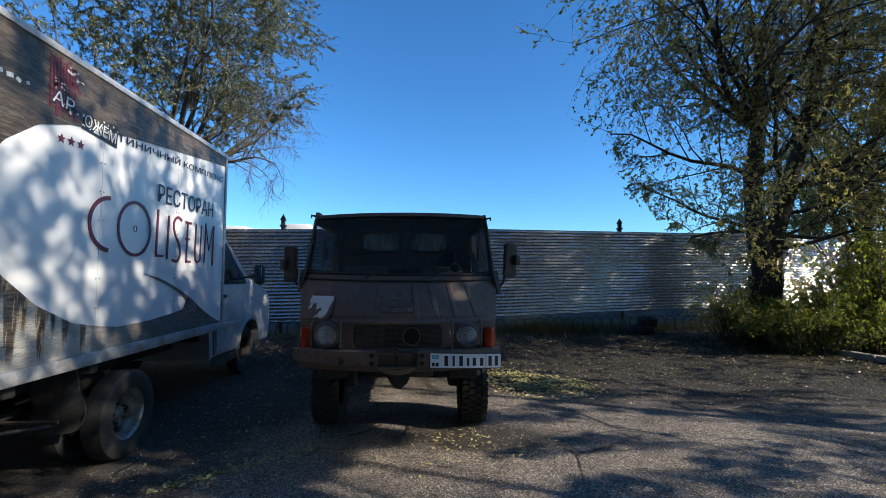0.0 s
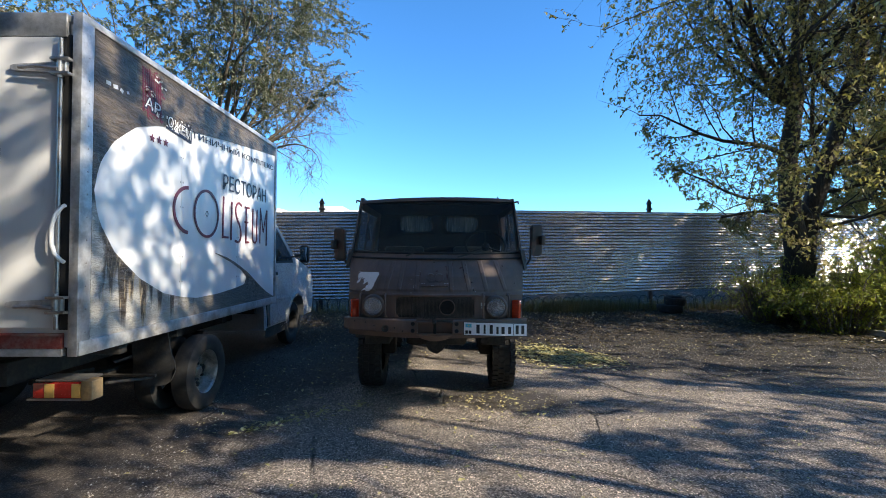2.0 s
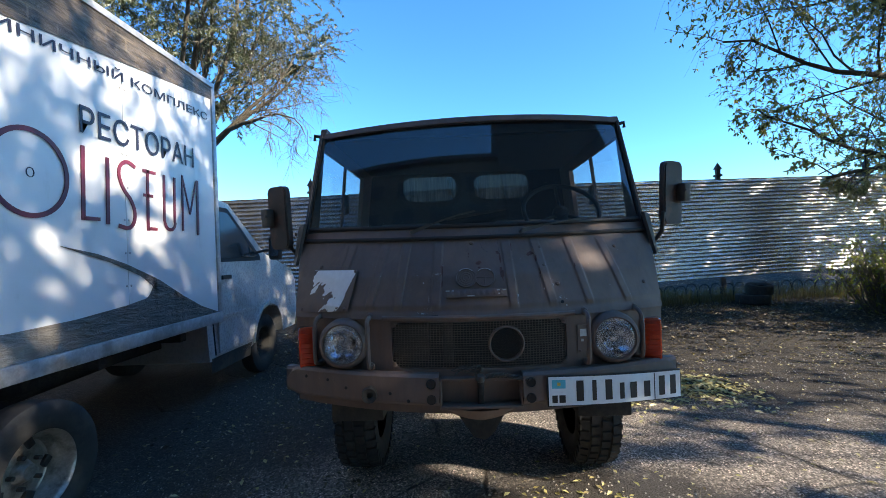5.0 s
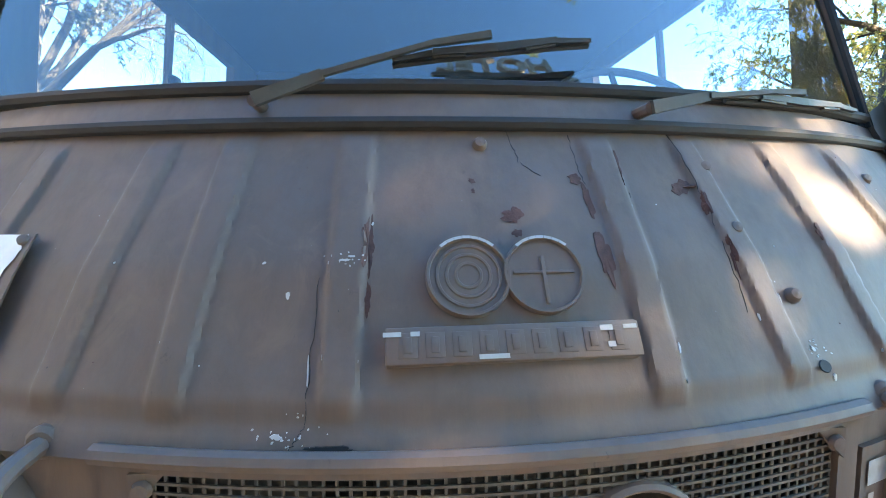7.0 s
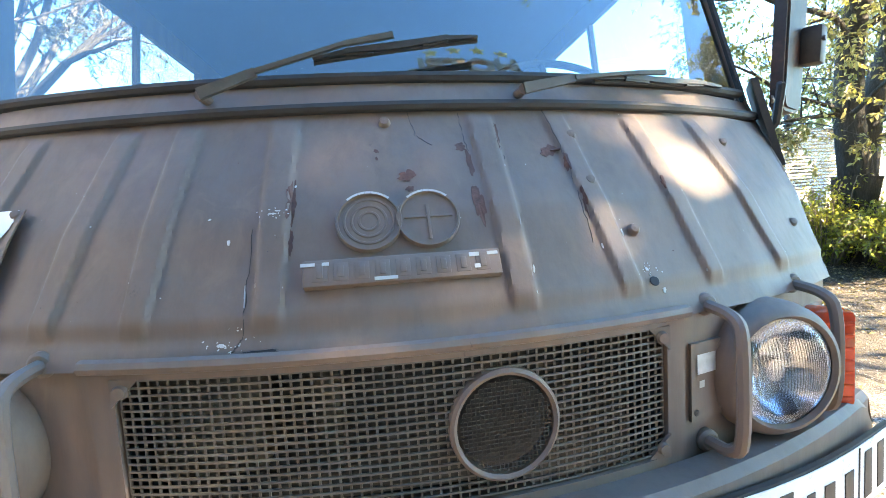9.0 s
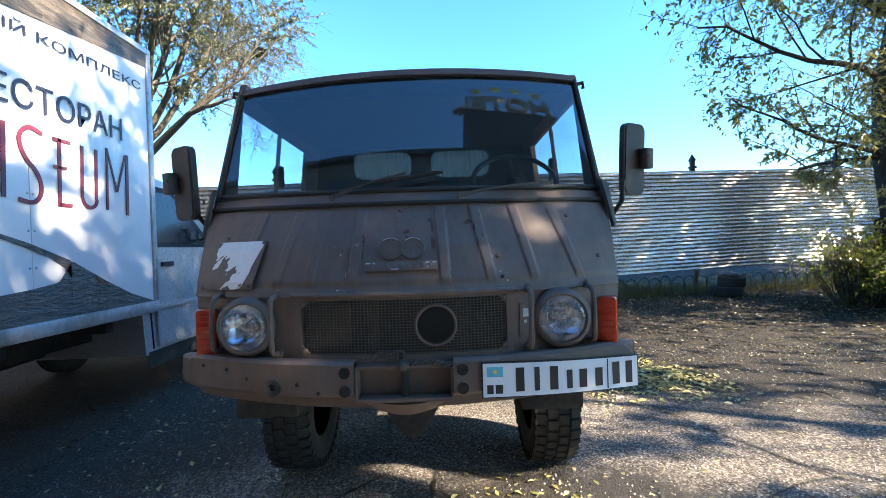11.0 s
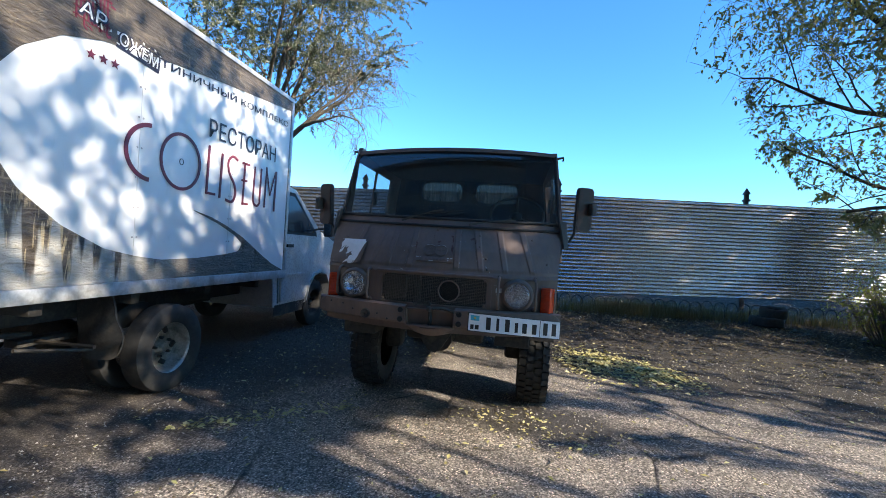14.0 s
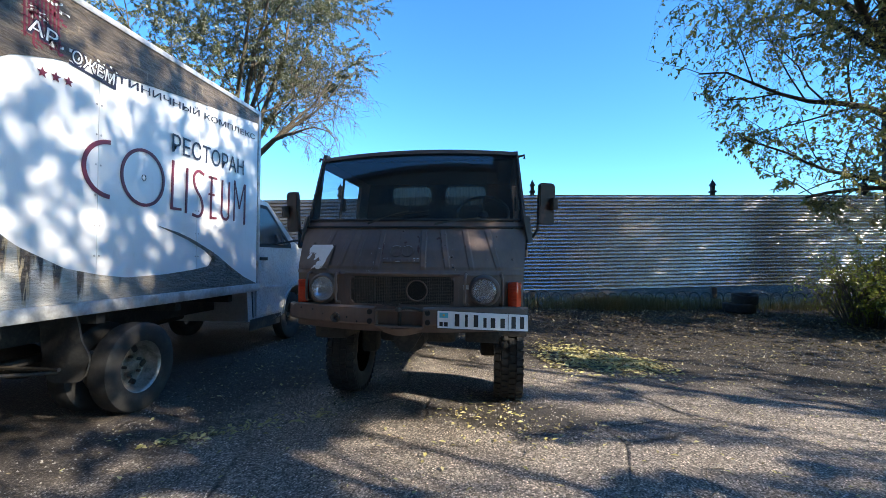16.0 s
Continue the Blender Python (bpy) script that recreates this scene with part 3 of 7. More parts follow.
# ---- low hooped lawn fence under the sheets ----
hoops = thing("hoop_fence", "low black wire fence of repeated round hoops", "garden fence")
hoop = Mesh()
hoop.tube([(-0.11, 0, 0)] + [(-0.11, 0, 0.15)] + [(0.11 * math.cos(a), 0, 0.2 + 0.11 * math.sin(a)) for a in steps(math.pi, 0, 10)] + [(0.11, 0, 0.15), (0.11, 0, 0)], 0.010, 5)
hoop_data = fixed(hoop.data("hoop", M["iron"]))
random.seed(5)
x = -3.6
while x < 11.5:
    y = fence_y(x) - 0.1
    h = part("hoop", hoop_data, None, hoops, at=pose(x, y, rise(x, y) - 0.02 + 0.02 * random.random(), random.uniform(-5, 5), random.uniform(-4, 4), FENCE_TURN) @ Matrix.Diagonal((1, 1, 1.0 + 0.15 * random.random(), 1)))
    x += 0.245

# ---- kerb and lawn ----
random.seed(8)
y = 1.0
while y < 9.6:
    ln = random.uniform(0.85, 1.05)
    kx = 8.95 - 0.125 * y
    k = Mesh().box(-0.075, 0.075, 0.01, ln - 0.01, -0.12, 0.10, 0.014)
    solid("kerb_stone", k, M["concrete"], "weathered grey concrete kerb stone beside the lawn", "kerb", pose(kx, y, 0.0, random.uniform(-1, 1), random.uniform(-3, 3), 7 + random.uniform(-1.5, 1.5)), group="kerb stones of the lawn")
    y += ln


# unseen plain wall added beyond the truck to block sky light under it
solid("wall_west", Mesh().box(-6.4, -6.15, -9.4, 8.6, -0.1, 2.3), M["brick"], "plain dark unseen wall added behind the truck against sky light", "wall", kind="structure")
# ---- the army wagon ----
WAGON = pose(-0.153, 3.451, 0, 0, 0.35, -0.68)
BOW = 0.36


def front(z):
    """Depth of the wagon's nose at its middle, by height."""
    return between(z, [0.7, 1.10, 1.15, 1.20, 1.26, 1.44, 1.47, 1.96, 2.03], [-0.05, -0.055, -0.05, -0.025, 0.003, 0.12, 0.14, 0.36, 0.385])


def half(z):
    """Half the wagon's width at the nose, by height."""
    return between(z, [0.7, 0.9, 1.10, 1.44, 1.50, 1.98, 2.03], [0.765, 0.77, 0.775, 0.80, 0.80, 0.75, 0.74])


def bow(z):
    """How far the nose is rounded in plan, by height."""
    return between(z, [1.44, 1.96], [BOW, 0.25])


def nose(x, z, out=0.0):
    return Vector((x, front(z) + bow(z) * x * x - out, z))


wagon = thing("army_wagon", "old brown-green army cab-over wagon with flaking paint, parked on asphalt", "off-road truck", WAGON)

V3 = lambda *c: Vector(c)
RIBS = [(-0.512, -0.60), (-0.362, -0.44), (-0.274, -0.318), (-0.145, -0.162), (0.122, 0.143), (0.236, 0.301), (0.379, 0.452), (0.522, 0.626)]


def hood_surface(u, z):
    x = u * half(z)
    t = (1.44 - z) / 0.34
    out = 0.0
    for a, b in RIBS:
        c = a + (b - a) * t
        w = 0.021 - 0.004 * t
        d = abs(x - c) / w
        fade = min(1, max(0, (1.403 - z) / 0.02)) * min(1, max(0, (z - 1.128) / 0.03))
        if d < 1:
            out = max(out, 0.0072 * min(1, (1 - d) / 0.2) * fade)
    dent = 0.004 * noise.noise((x * 4, z * 5, 2.0)) + 0.0015 * noise.noise((x * 14, z * 14, 5.0))
    lip = 0.012 * between(z, [1.10, 1.118, 1.13], [1, 0.5, 0])
    return nose(x, z, out + dent + lip)


hood = Mesh()
hood.sheet(hood_surface, steps(-1, 1, 400), steps(1.10, 1.413, 56), thick=lambda u, z: nose(u * half(z), z, -0.012))
bonnet = part("bonnet", hood, M["khaki"], wagon, "brown-olive ribbed sheet bonnet with flaked paint", smooth=50, turn=False)


def blotch(cx, cz, w, h, seed, mt, name, lift=0.0026, n=44):
    """A ragged flake of other paint lying on the bonnet."""
    rnd = random.Random(seed)
    ring = []
    for k in range(n):
        a = 2 * math.pi * k / n
        r = (0.74 + 0.16 * math.sin(2 * a + seed) + 0.10 * math.sin(5 * a + 3 * seed) + 0.06 * math.sin(9 * a + 2 * seed)) * rnd.uniform(0.88, 1.08)
        ring.append((cx + w / 2 * r * math.cos(a), cz + h / 2 * r * math.sin(a)))
    vs = [hood_surface(cx / half(cz), cz) - Vector((0, lift * 0.4, 0))] + [hood_surface(x / half(z), z) - Vector((0, lift * 0.4, 0)) for x, z in ring]
    low = [v + Vector((0, 0.003, 0)) for v in vs]
    fs = [(0, 1 + k, 1 + (k + 1) % n) for k in range(n)] + [(1 + k, 1 + (k + 1) % n, n + 2 + (k + 1) % n, n + 2 + k) for k in range(n)]
    part(name, Mesh().add(vs + low, fs), mt, bonnet, smooth=0)


for i, (cx, cz, w, h) in enumerate([(-0.134, 1.280, 0.018, 0.060), (-0.134, 1.231, 0.008, 0.036), (0.012, 1.307, 0.028, 0.022), (0.014, 1.289, 0.012, 0.012), (0.101, 1.266, 0.018, 0.072), (0.099, 1.322, 0.012, 0.046), (0.090, 1.346, 0.022, 0.014), (0.147, 1.362, 0.007, 0.05), (0.222, 1.337, 0.036, 0.024), (0.243, 1.318, 0.009, 0.045), (0.252, 1.262, 0.006, 0.06), (-0.026, 1.344, 0.009, 0.007), (-0.026, 1.333, 0.006, 0.006), (0.40, 1.285, 0.010, 0.022)]):
    blotch(cx, cz, w, h, 30 + i, M["rust"], "rust_patch")
for i, (cx, cz, w, h) in enumerate([(-0.156, 1.267, 0.012, 0.003), (-0.149, 1.27, 0.008, 0.003), (-0.211, 1.122, 0.012, 0.005), (-0.186, 1.172, 0.0025, 0.03), (-0.208, 1.235, 0.006, 0.008), (-0.233, 1.264, 0.005, 0.003), (0.158, 1.18, 0.003, 0.014), (0.262, 1.20, 0.003, 0.012), (0.30, 1.215, 0.003, 0.014), (0.322, 1.165, 0.008, 0.006), (0.345, 1.135, 0.008, 0.008), (-0.13, 1.30, 0.004, 0.004)]):
    blotch(cx, cz, w, h, 70 + i, M["chip"], "bare_chip", lift=0.0035, n=12)
part("hole", Mesh().lathe([(0.0, 0.001), (0.006, 0.001), (0.007, 0.0)][::-1], Matrix.Translation(nose(0.328, 1.149, 0.001)) @ pose(0, 0, 0, 62), seg=12), M["ink"], bonnet)
blotch(-0.165, 1.113, 0.07, 0.007, 99, M["ink"], "torn_edge", lift=0.004)
for x, z in [(-0.012, 1.386), (0.264, 1.361), (0.271, 1.289), (0.318, 1.217), (0.703, 1.203), (-0.67, 1.305), (0.60, 1.355)]:
    p = nose(x, z)
    part("bolt", Mesh().lathe([(0.0, 0.008), (0.006, 0.007), (0.0085, 0.003), (0.009, -0.004)][::-1], Matrix.Translation(p) @ pose(0, 0, 0, 62), seg=10), M["khaki"], bonnet)

# worn rib edges and hairline cracks in the paint
rnd = random.Random(51)
for a, b in RIBS:
    for _ in range(2):
        t = rnd.uniform(0.05, 0.9)
        z = 1.44 - 0.34 * t
        x = a + (b - a) * t + rnd.choice((-1, 1)) * (0.019 - 0.004 * t)
        blotch(x, z, rnd.uniform(0.0006, 0.0014), rnd.uniform(0.002, 0.006), rnd.randrange(999), M["chip"], "bare_chip", lift=0.003, n=7)
for _ in range(26):
    x, z = rnd.uniform(-0.7, 0.7), rnd.uniform(1.13, 1.42)
    blotch(x, z, rnd.uniform(0.0006, 0.002), rnd.uniform(0.0006, 0.002), rnd.randrange(999), M[rnd.choice(("chip", "ink", "rust"))], "paint_speck", lift=0.003, n=7)
for cx, cz, sx_, sz_ in ((-0.190, 1.130, 0.010, 0.012), (-0.152, 1.266, 0.014, 0.004), (0.325, 1.165, 0.012, 0.006), (-0.205, 1.120, 0.012, 0.003)):
    for _ in range(16):
        blotch(rnd.gauss(cx, sx_), max(1.106, rnd.gauss(cz, sz_)), rnd.uniform(0.0008, 0.0035), rnd.uniform(0.0008, 0.0025), rnd.randrange(999), M["chip"], "bare_chip", lift=0.003, n=6)
for x0, z0, x1, z1 in [(0.229, 1.405, 0.244, 1.312), (0.244, 1.312, 0.25, 1.205), (0.094, 1.40, 0.10, 1.34), (-0.180, 1.25, -0.187, 1.13), (-0.187, 1.13, -0.20, 1.112), (0.144, 1.386, 0.15, 1.325), (0.02, 1.405, 0.03, 1.365), (0.03, 1.365, 0.05, 1.35)]:
    n = 14
    line = []
    for i in range(n + 1):
        x, z = x0 + (x1 - x0) * i / n + rnd.uniform(-0.0016, 0.0016), z0 + (z1 - z0) * i / n
        line.append(hood_surface(x / half(z), z) - Vector((0, 0.0002, 0)))
    part("crack", Mesh().tube(line, [rnd.uniform(0.0002, 0.0006) for _ in line], 5), M["ink"], bonnet)

# worn white marker plate riveted on the bonnet
mk = Mesh()
pts = [(-0.758, 1.117), (-0.520, 1.128), (-0.486, 1.292), (-0.697, 1.292)]


def marker(u, w):
    x = (1 - w) * (pts[0][0] + u * (pts[1][0] - pts[0][0])) + w * (pts[3][0] + u * (pts[2][0] - pts[3][0]))
    z = 1.119 + 0.010 * u * (1 - w) + 0.174 * w
    return nose(x, z, 0.014)


mk.sheet(marker, steps(0, 1, 10), steps(0, 1, 8), thick=lambda u, w: marker(u, w) + Vector((0, 0.003, 0)))
marker_plate = part("marker_plate", mk, M["khaki"], wagon, "white painted marker plate, mostly flaked off at the edges", smooth=40, turn=False)


def still_white(u, w):
    """Where the plate's white paint has not flaked off."""
    a, c = 0.8 * u - 0.6 * w, 0.6 * u + 0.8 * w
    jag = 0.24 * noise.noise((a * 9, c * 4, 1.5)) + 0.12 * noise.noise((a * 22, c * 12, 7.5)) + 0.04 * noise.noise((u * 60, w * 60, 2.5))
    if u + 0.10 * jag > between(w, [0, 0.1, 0.3, 0.75, 1], [0.78, 0.81, 0.86, 0.93, 0.975]):
        return False
    return between(u, [0.0, 0.12, 0.35, 0.55, 0.7, 1], [-0.42, -0.2, -0.06, 0.10, 0.26, 0.3]) + between(w, [0, 0.3, 0.55, 0.75, 1], [-0.04, 0.0, 0.12, 0.34, 0.4]) + 1.1 * jag > 0.08


paint = Mesh().sheet(lambda u, w: marker(u, w) - Vector((0, 0.0012, 0)), steps(0.004, 0.996, 150), steps(0.004, 0.996, 110), keep=still_white)
part("white_paint", paint, M["white"], marker_plate, "flaking white paint", smooth=40, turn=False)
for u, w in ((0.05, 0.95), (0.95, 0.96), (0.93, 0.07), (0.05, 0.07)):
    part("rivet", Mesh().lathe([(0.0, 0.005), (0.005, 0.004), (0.007, 0.0)][::-1], Matrix.Translation(marker(u, w)) @ pose(0, 0, 0, 62), seg=10), M["khaki"], marker_plate)

# round twin badge and name strip, painted over
badge = Mesh()
for cx, r in ((-0.040, 0.0405), (0.033, 0.0395)):
    at = Matrix.Translation(nose(cx, 1.249, 0.0)) @ pose(0, 0, 0, 62)
    badge.lathe([(0.0, 0.004), (r * 0.9, 0.004), (r * 0.92, 0.0075), (r * 0.98, 0.0075), (r, 0.005), (r, -0.008)][::-1], at, seg=40)
badge_ob = part("badge", badge, M["khaki"], wagon, "twin round maker's badge painted over in brown")
at = Matrix.Translation(nose(-0.040, 1.249)) @ pose(0, 0, 0, 62)
for r in (0.012, 0.021, 0.030):
    part("ring", Mesh().lathe([(r - 0.002, 0.004), (r - 0.001, 0.0056), (r + 0.001, 0.0056), (r + 0.002, 0.004)], at, seg=32), M["khaki"], badge_ob)
for cx, r in ((-0.040, 0.0405), (0.033, 0.0395)):
    at = Matrix.Translation(nose(cx, 1.249)) @ pose(0, 0, 0, 62)
    arc = Mesh()
    for k in range(7):
        a0 = radians(48 + 12 * k)
        q = [(r * 0.91, a0), (r * 0.985, a0), (r * 0.985, a0 + 0.2), (r * 0.91, a0 + 0.2)]
        arc.add([at @ Vector((d * math.cos(a), d * math.sin(a), 0.0082)) for d, a in q], [(0, 1, 2, 3)])
    part("bare_rim", arc, M["chip"], badge_ob, "bare shiny metal on the badge's upper rim", smooth=0)
at = Matrix.Translation(nose(0.033, 1.249)) @ pose(0, 0, 0, 62)
part("cross", Mesh().box(-0.002, 0.002, -0.03, 0.018, 0.002, 0.0062, 0.0008, at=at).box(-0.03, 0.03, 0.0, 0.003, 0.002, 0.0062, 0.0008, at=at), M["khaki"], badge_ob)
strip_at = Matrix.Translation(nose(-0.002, 1.191)) @ pose(0, 0, 0, 62)
name_strip = part("name_strip", Mesh().box(-0.116, 0.116, -0.0165, 0.0165, -0.006, 0.009, 0.002, at=strip_at), M["khaki"], wagon, "raised maker's strip painted over in brown")
rnd = random.Random(12)
for k in range(9):
    x0 = -0.105 + 0.0238 * k
    b = Mesh().box(x0, x0 + 0.0170, -0.011, 0.011, 0.008, 0.0098, 0.0006, at=strip_at).box(x0 + 0.005, x0 + 0.012, -0.007, 0.007, 0.0095, 0.0112, 0.0005, at=strip_at)
    part("raised_bar", b, M["khaki"], name_strip)
for x0, x1, y0, y1 in [(-0.118, -0.102, 0.008, 0.012), (-0.094, -0.086, 0.008, 0.012), (-0.035, -0.008, -0.014, -0.010), (0.078, 0.09, 0.007, 0.012), (0.1, 0.113, 0.008, 0.012), (0.083, 0.09, -0.008, -0.003)]:
    part("bare_chip", Mesh().box(x0, x1, y0, y1, 0.0096, 0.0104, at=strip_at), M["chip"], name_strip)

# nose panel round the grille
GX, GZ0, GZ1 = 0.336, 0.912, 1.090


def nose_surface(u, z):
    x = u * 0.775
    return nose(x, z, 0.0 + 0.003 * noise.noise((x * 5, z * 5, 8)))


LAMPS = (0.525, -0.534)
nose_us = sorted(set([round(v, 4) for v in steps(-1, 1, 240)] + [-GX / 0.775, GX / 0.775]))
nose_zs = sorted(set([round(v, 4) for v in steps(0.74, 1.10, 60)] + [GZ0, GZ1]))
np_mesh = Mesh().sheet(nose_surface, nose_us, nose_zs, keep=lambda u, z: not (abs(u * 0.775) < GX and GZ0 < z < GZ1) and min(math.hypot(u * 0.775 - x, z - 1.003) for x in LAMPS) > 0.09, thick=lambda u, z: nose_surface(u, z) + Vector((0, 0.008, 0)))
part("nose_panel", np_mesh, M["khaki"], wagon, smooth=50, turn=False)

# grille
grille = part("grille_frame", Mesh().sheet(lambda u, w: nose(u, w, 0.010), sorted(set([round(v, 4) for v in steps(-0.366, 0.366, 38)] + [-0.336, 0.336])), [0.882, 0.912, 0.92, 1.082, 1.090, 1.112], keep=lambda x, z: not (abs(x) < 0.336 and 0.912 < z < 1.090), thick=lambda u, w: nose(u, w, -0.004)), M["khaki"], wagon, "brown steel grille frame with screwed corners", smooth=40, turn=False)
pipe = [nose(x, 1.106, 0.012) for x in steps(-0.37, 0.37, 24)]
part("frame_bead", Mesh().tube(pipe, 0.009, 8), M["khaki"], grille)
RX, RZ, RR = 0.104, 1.002, 0.064
mesh_wires = Mesh()


def wire_ok(x, z):
    return (x - RX) ** 2 + (z - RZ) ** 2 > (RR - 0.004) ** 2


def flat_wire(mesh, p, q, w, horizontal):
    """One thin bar of the grille between two places on the nose."""
    d = Vector((0, 0, w)) if horizontal else Vector((w, 0, 0))
    f = Vector((0, 0.0025, 0))
    mesh.add([p - d, q - d, q + d, p + d, p - d + f, q - d + f, q + d + f, p + d + f], [(0, 1, 2, 3), (7, 6, 5, 4), (0, 4, 5, 1), (3, 2, 6, 7)])


nx, nz = 58, 19
xs = steps(-0.332, 0.332, nx)
zs = steps(0.916, 1.088, nz)
for i, x in enumerate(xs):
    for z0, z1 in zip(zs, zs[1:]):
        if wire_ok(x, (z0 + z1) / 2):
            flat_wire(mesh_wires, nose(x, z0, 0.004), nose(x, z1, 0.004), 0.0013, False)
for z in zs:
    for x0, x1 in zip(xs, xs[1:]):
        if wire_ok((x0 + x1) / 2, z):
            flat_wire(mesh_wires, nose(x0, z, 0.0055), nose(x1, z, 0.0055), 0.0013, True)
part("wire_mesh", mesh_wires, M["wire"], grille, "square-woven steel wire mesh", smooth=0, turn=False)
ring_at = Matrix.Translation(nose(RX, RZ, 0.004)) @ pose(0, 0, 0, 90, 0, math.degrees(math.atan(2 * BOW * RX)))
part("round_collar", Mesh().lathe([(RR - 0.004, -0.014), (RR - 0.004, 0.007), (RR, 0.010), (RR + 0.004, 0.007), (RR + 0.005, -0.004)], ring_at, seg=44), M["khaki"], grille, "round brown steel collar in the grille")
inner = Mesh()
for k in range(-11, 12):
    c = k * 0.0052
    h = math.sqrt(max(0, (RR - 0.008) ** 2 - c * c))
    for p, q in (((c, -h), (c, h)), ((-h, c), (h, c))):
        inner.tube([ring_at @ Vector((p[0], p[1], 0.007)), ring_at @ Vector((q[0], q[1], 0.007))], 0.0007, 4, cap=False)
part("fine_mesh", inner, M["black"], grille, smooth=0)
for sx in (-1, 1):
    for z in (1.073, 0.930):
        p = nose(sx * 0.320, z, 0.010)
        part("corner_gusset", Mesh().add([p + Vector((sx * 0.018, 0, 0.018 * (1 if z > 1 else -1))), p + Vector((-sx * 0.014, 0, 0.018 * (1 if z > 1 else -1))), p + Vector((sx * 0.018, 0, -0.014 * (1 if z > 1 else -1))), p + Vector((sx * 0.018, 0.006, 0.018 * (1 if z > 1 else -1))), p + Vector((-sx * 0.014, 0.006, 0.018 * (1 if z > 1 else -1))), p + Vector((sx * 0.018, 0.006, -0.014 * (1 if z > 1 else -1)))], [(0, 1, 2), (3, 5, 4), (0, 3, 4, 1), (1, 4, 5, 2), (2, 5, 3, 0)]), M["khaki"], grille, smooth=0)
        part("screw", Mesh().lathe([(0.0, 0.006), (0.007, 0.005), (0.009, 0.0)][::-1], Matrix.Translation(p + Vector((sx * 0.006, -0.001, 0.004 if z > 1 else -0.004))) @ pose(0, 0, 0, 90), seg=10), M["khaki"], grille)
# behind the grille: radiator, ducts, a lamp
rad = Mesh().box(-0.36, 0.36, 0.12, 0.2, 0.82, 1.10, 0.004)
radiator = part("radiator", rad, M["black"], wagon, "dark radiator core behind the grille")
part("duct", Mesh().box(-0.34, -0.20, 0.05, 0.11, 0.92, 1.07, 0.01), M["arm"], radiator, "dull metal duct")
part("duct_pipe", Mesh().tube([(-0.12, 0.09, 0.9), (-0.12, 0.09, 1.08)], 0.02, 10), M["arm"], radiator)

# stamped data tag beside the grille
tag = part("data_tag", Mesh().sheet(lambda x, z: nose(x, z, 0.006), steps(0.382, 0.446, 4), steps(0.945, 1.056, 4), thick=lambda x, z: nose(x, z, -0.002)), M["khaki"], wagon, "small stamped tag with a scratched light patch", turn=False)
part("scratched_patch", Mesh().sheet(lambda x, z: nose(x, z, 0.008), steps(0.392, 0.428, 3), steps(1.012, 1.040, 3)), M["alu"], tag, turn=False)

for x, z in ((0.438, 1.046), (0.438, 0.957), (0.391, 0.957)):
    part("tag_screw", Mesh().lathe([(0.0, 0.003), (0.004, 0.002), (0.005, 0.0)][::-1], Matrix.Translation(nose(x, z, 0.006)) @ pose(0, 0, 0, 90), seg=8), M["khaki"], tag)
part("bare_chip", Mesh().sheet(lambda x, z: nose(x, z, 0.0075), steps(0.396, 0.406, 2), steps(0.992, 1.002, 2)), M["chip"], tag, turn=False)


def rounded_off(pts, times):
    """The bent line with its corners cut round."""
    for _ in range(times):
        cut = [pts[0]]
        for p, q in zip(pts, pts[1:]):
            cut += [p.lerp(q, 0.25), p.lerp(q, 0.75)]
        pts = cut + [pts[-1]]
    return pts


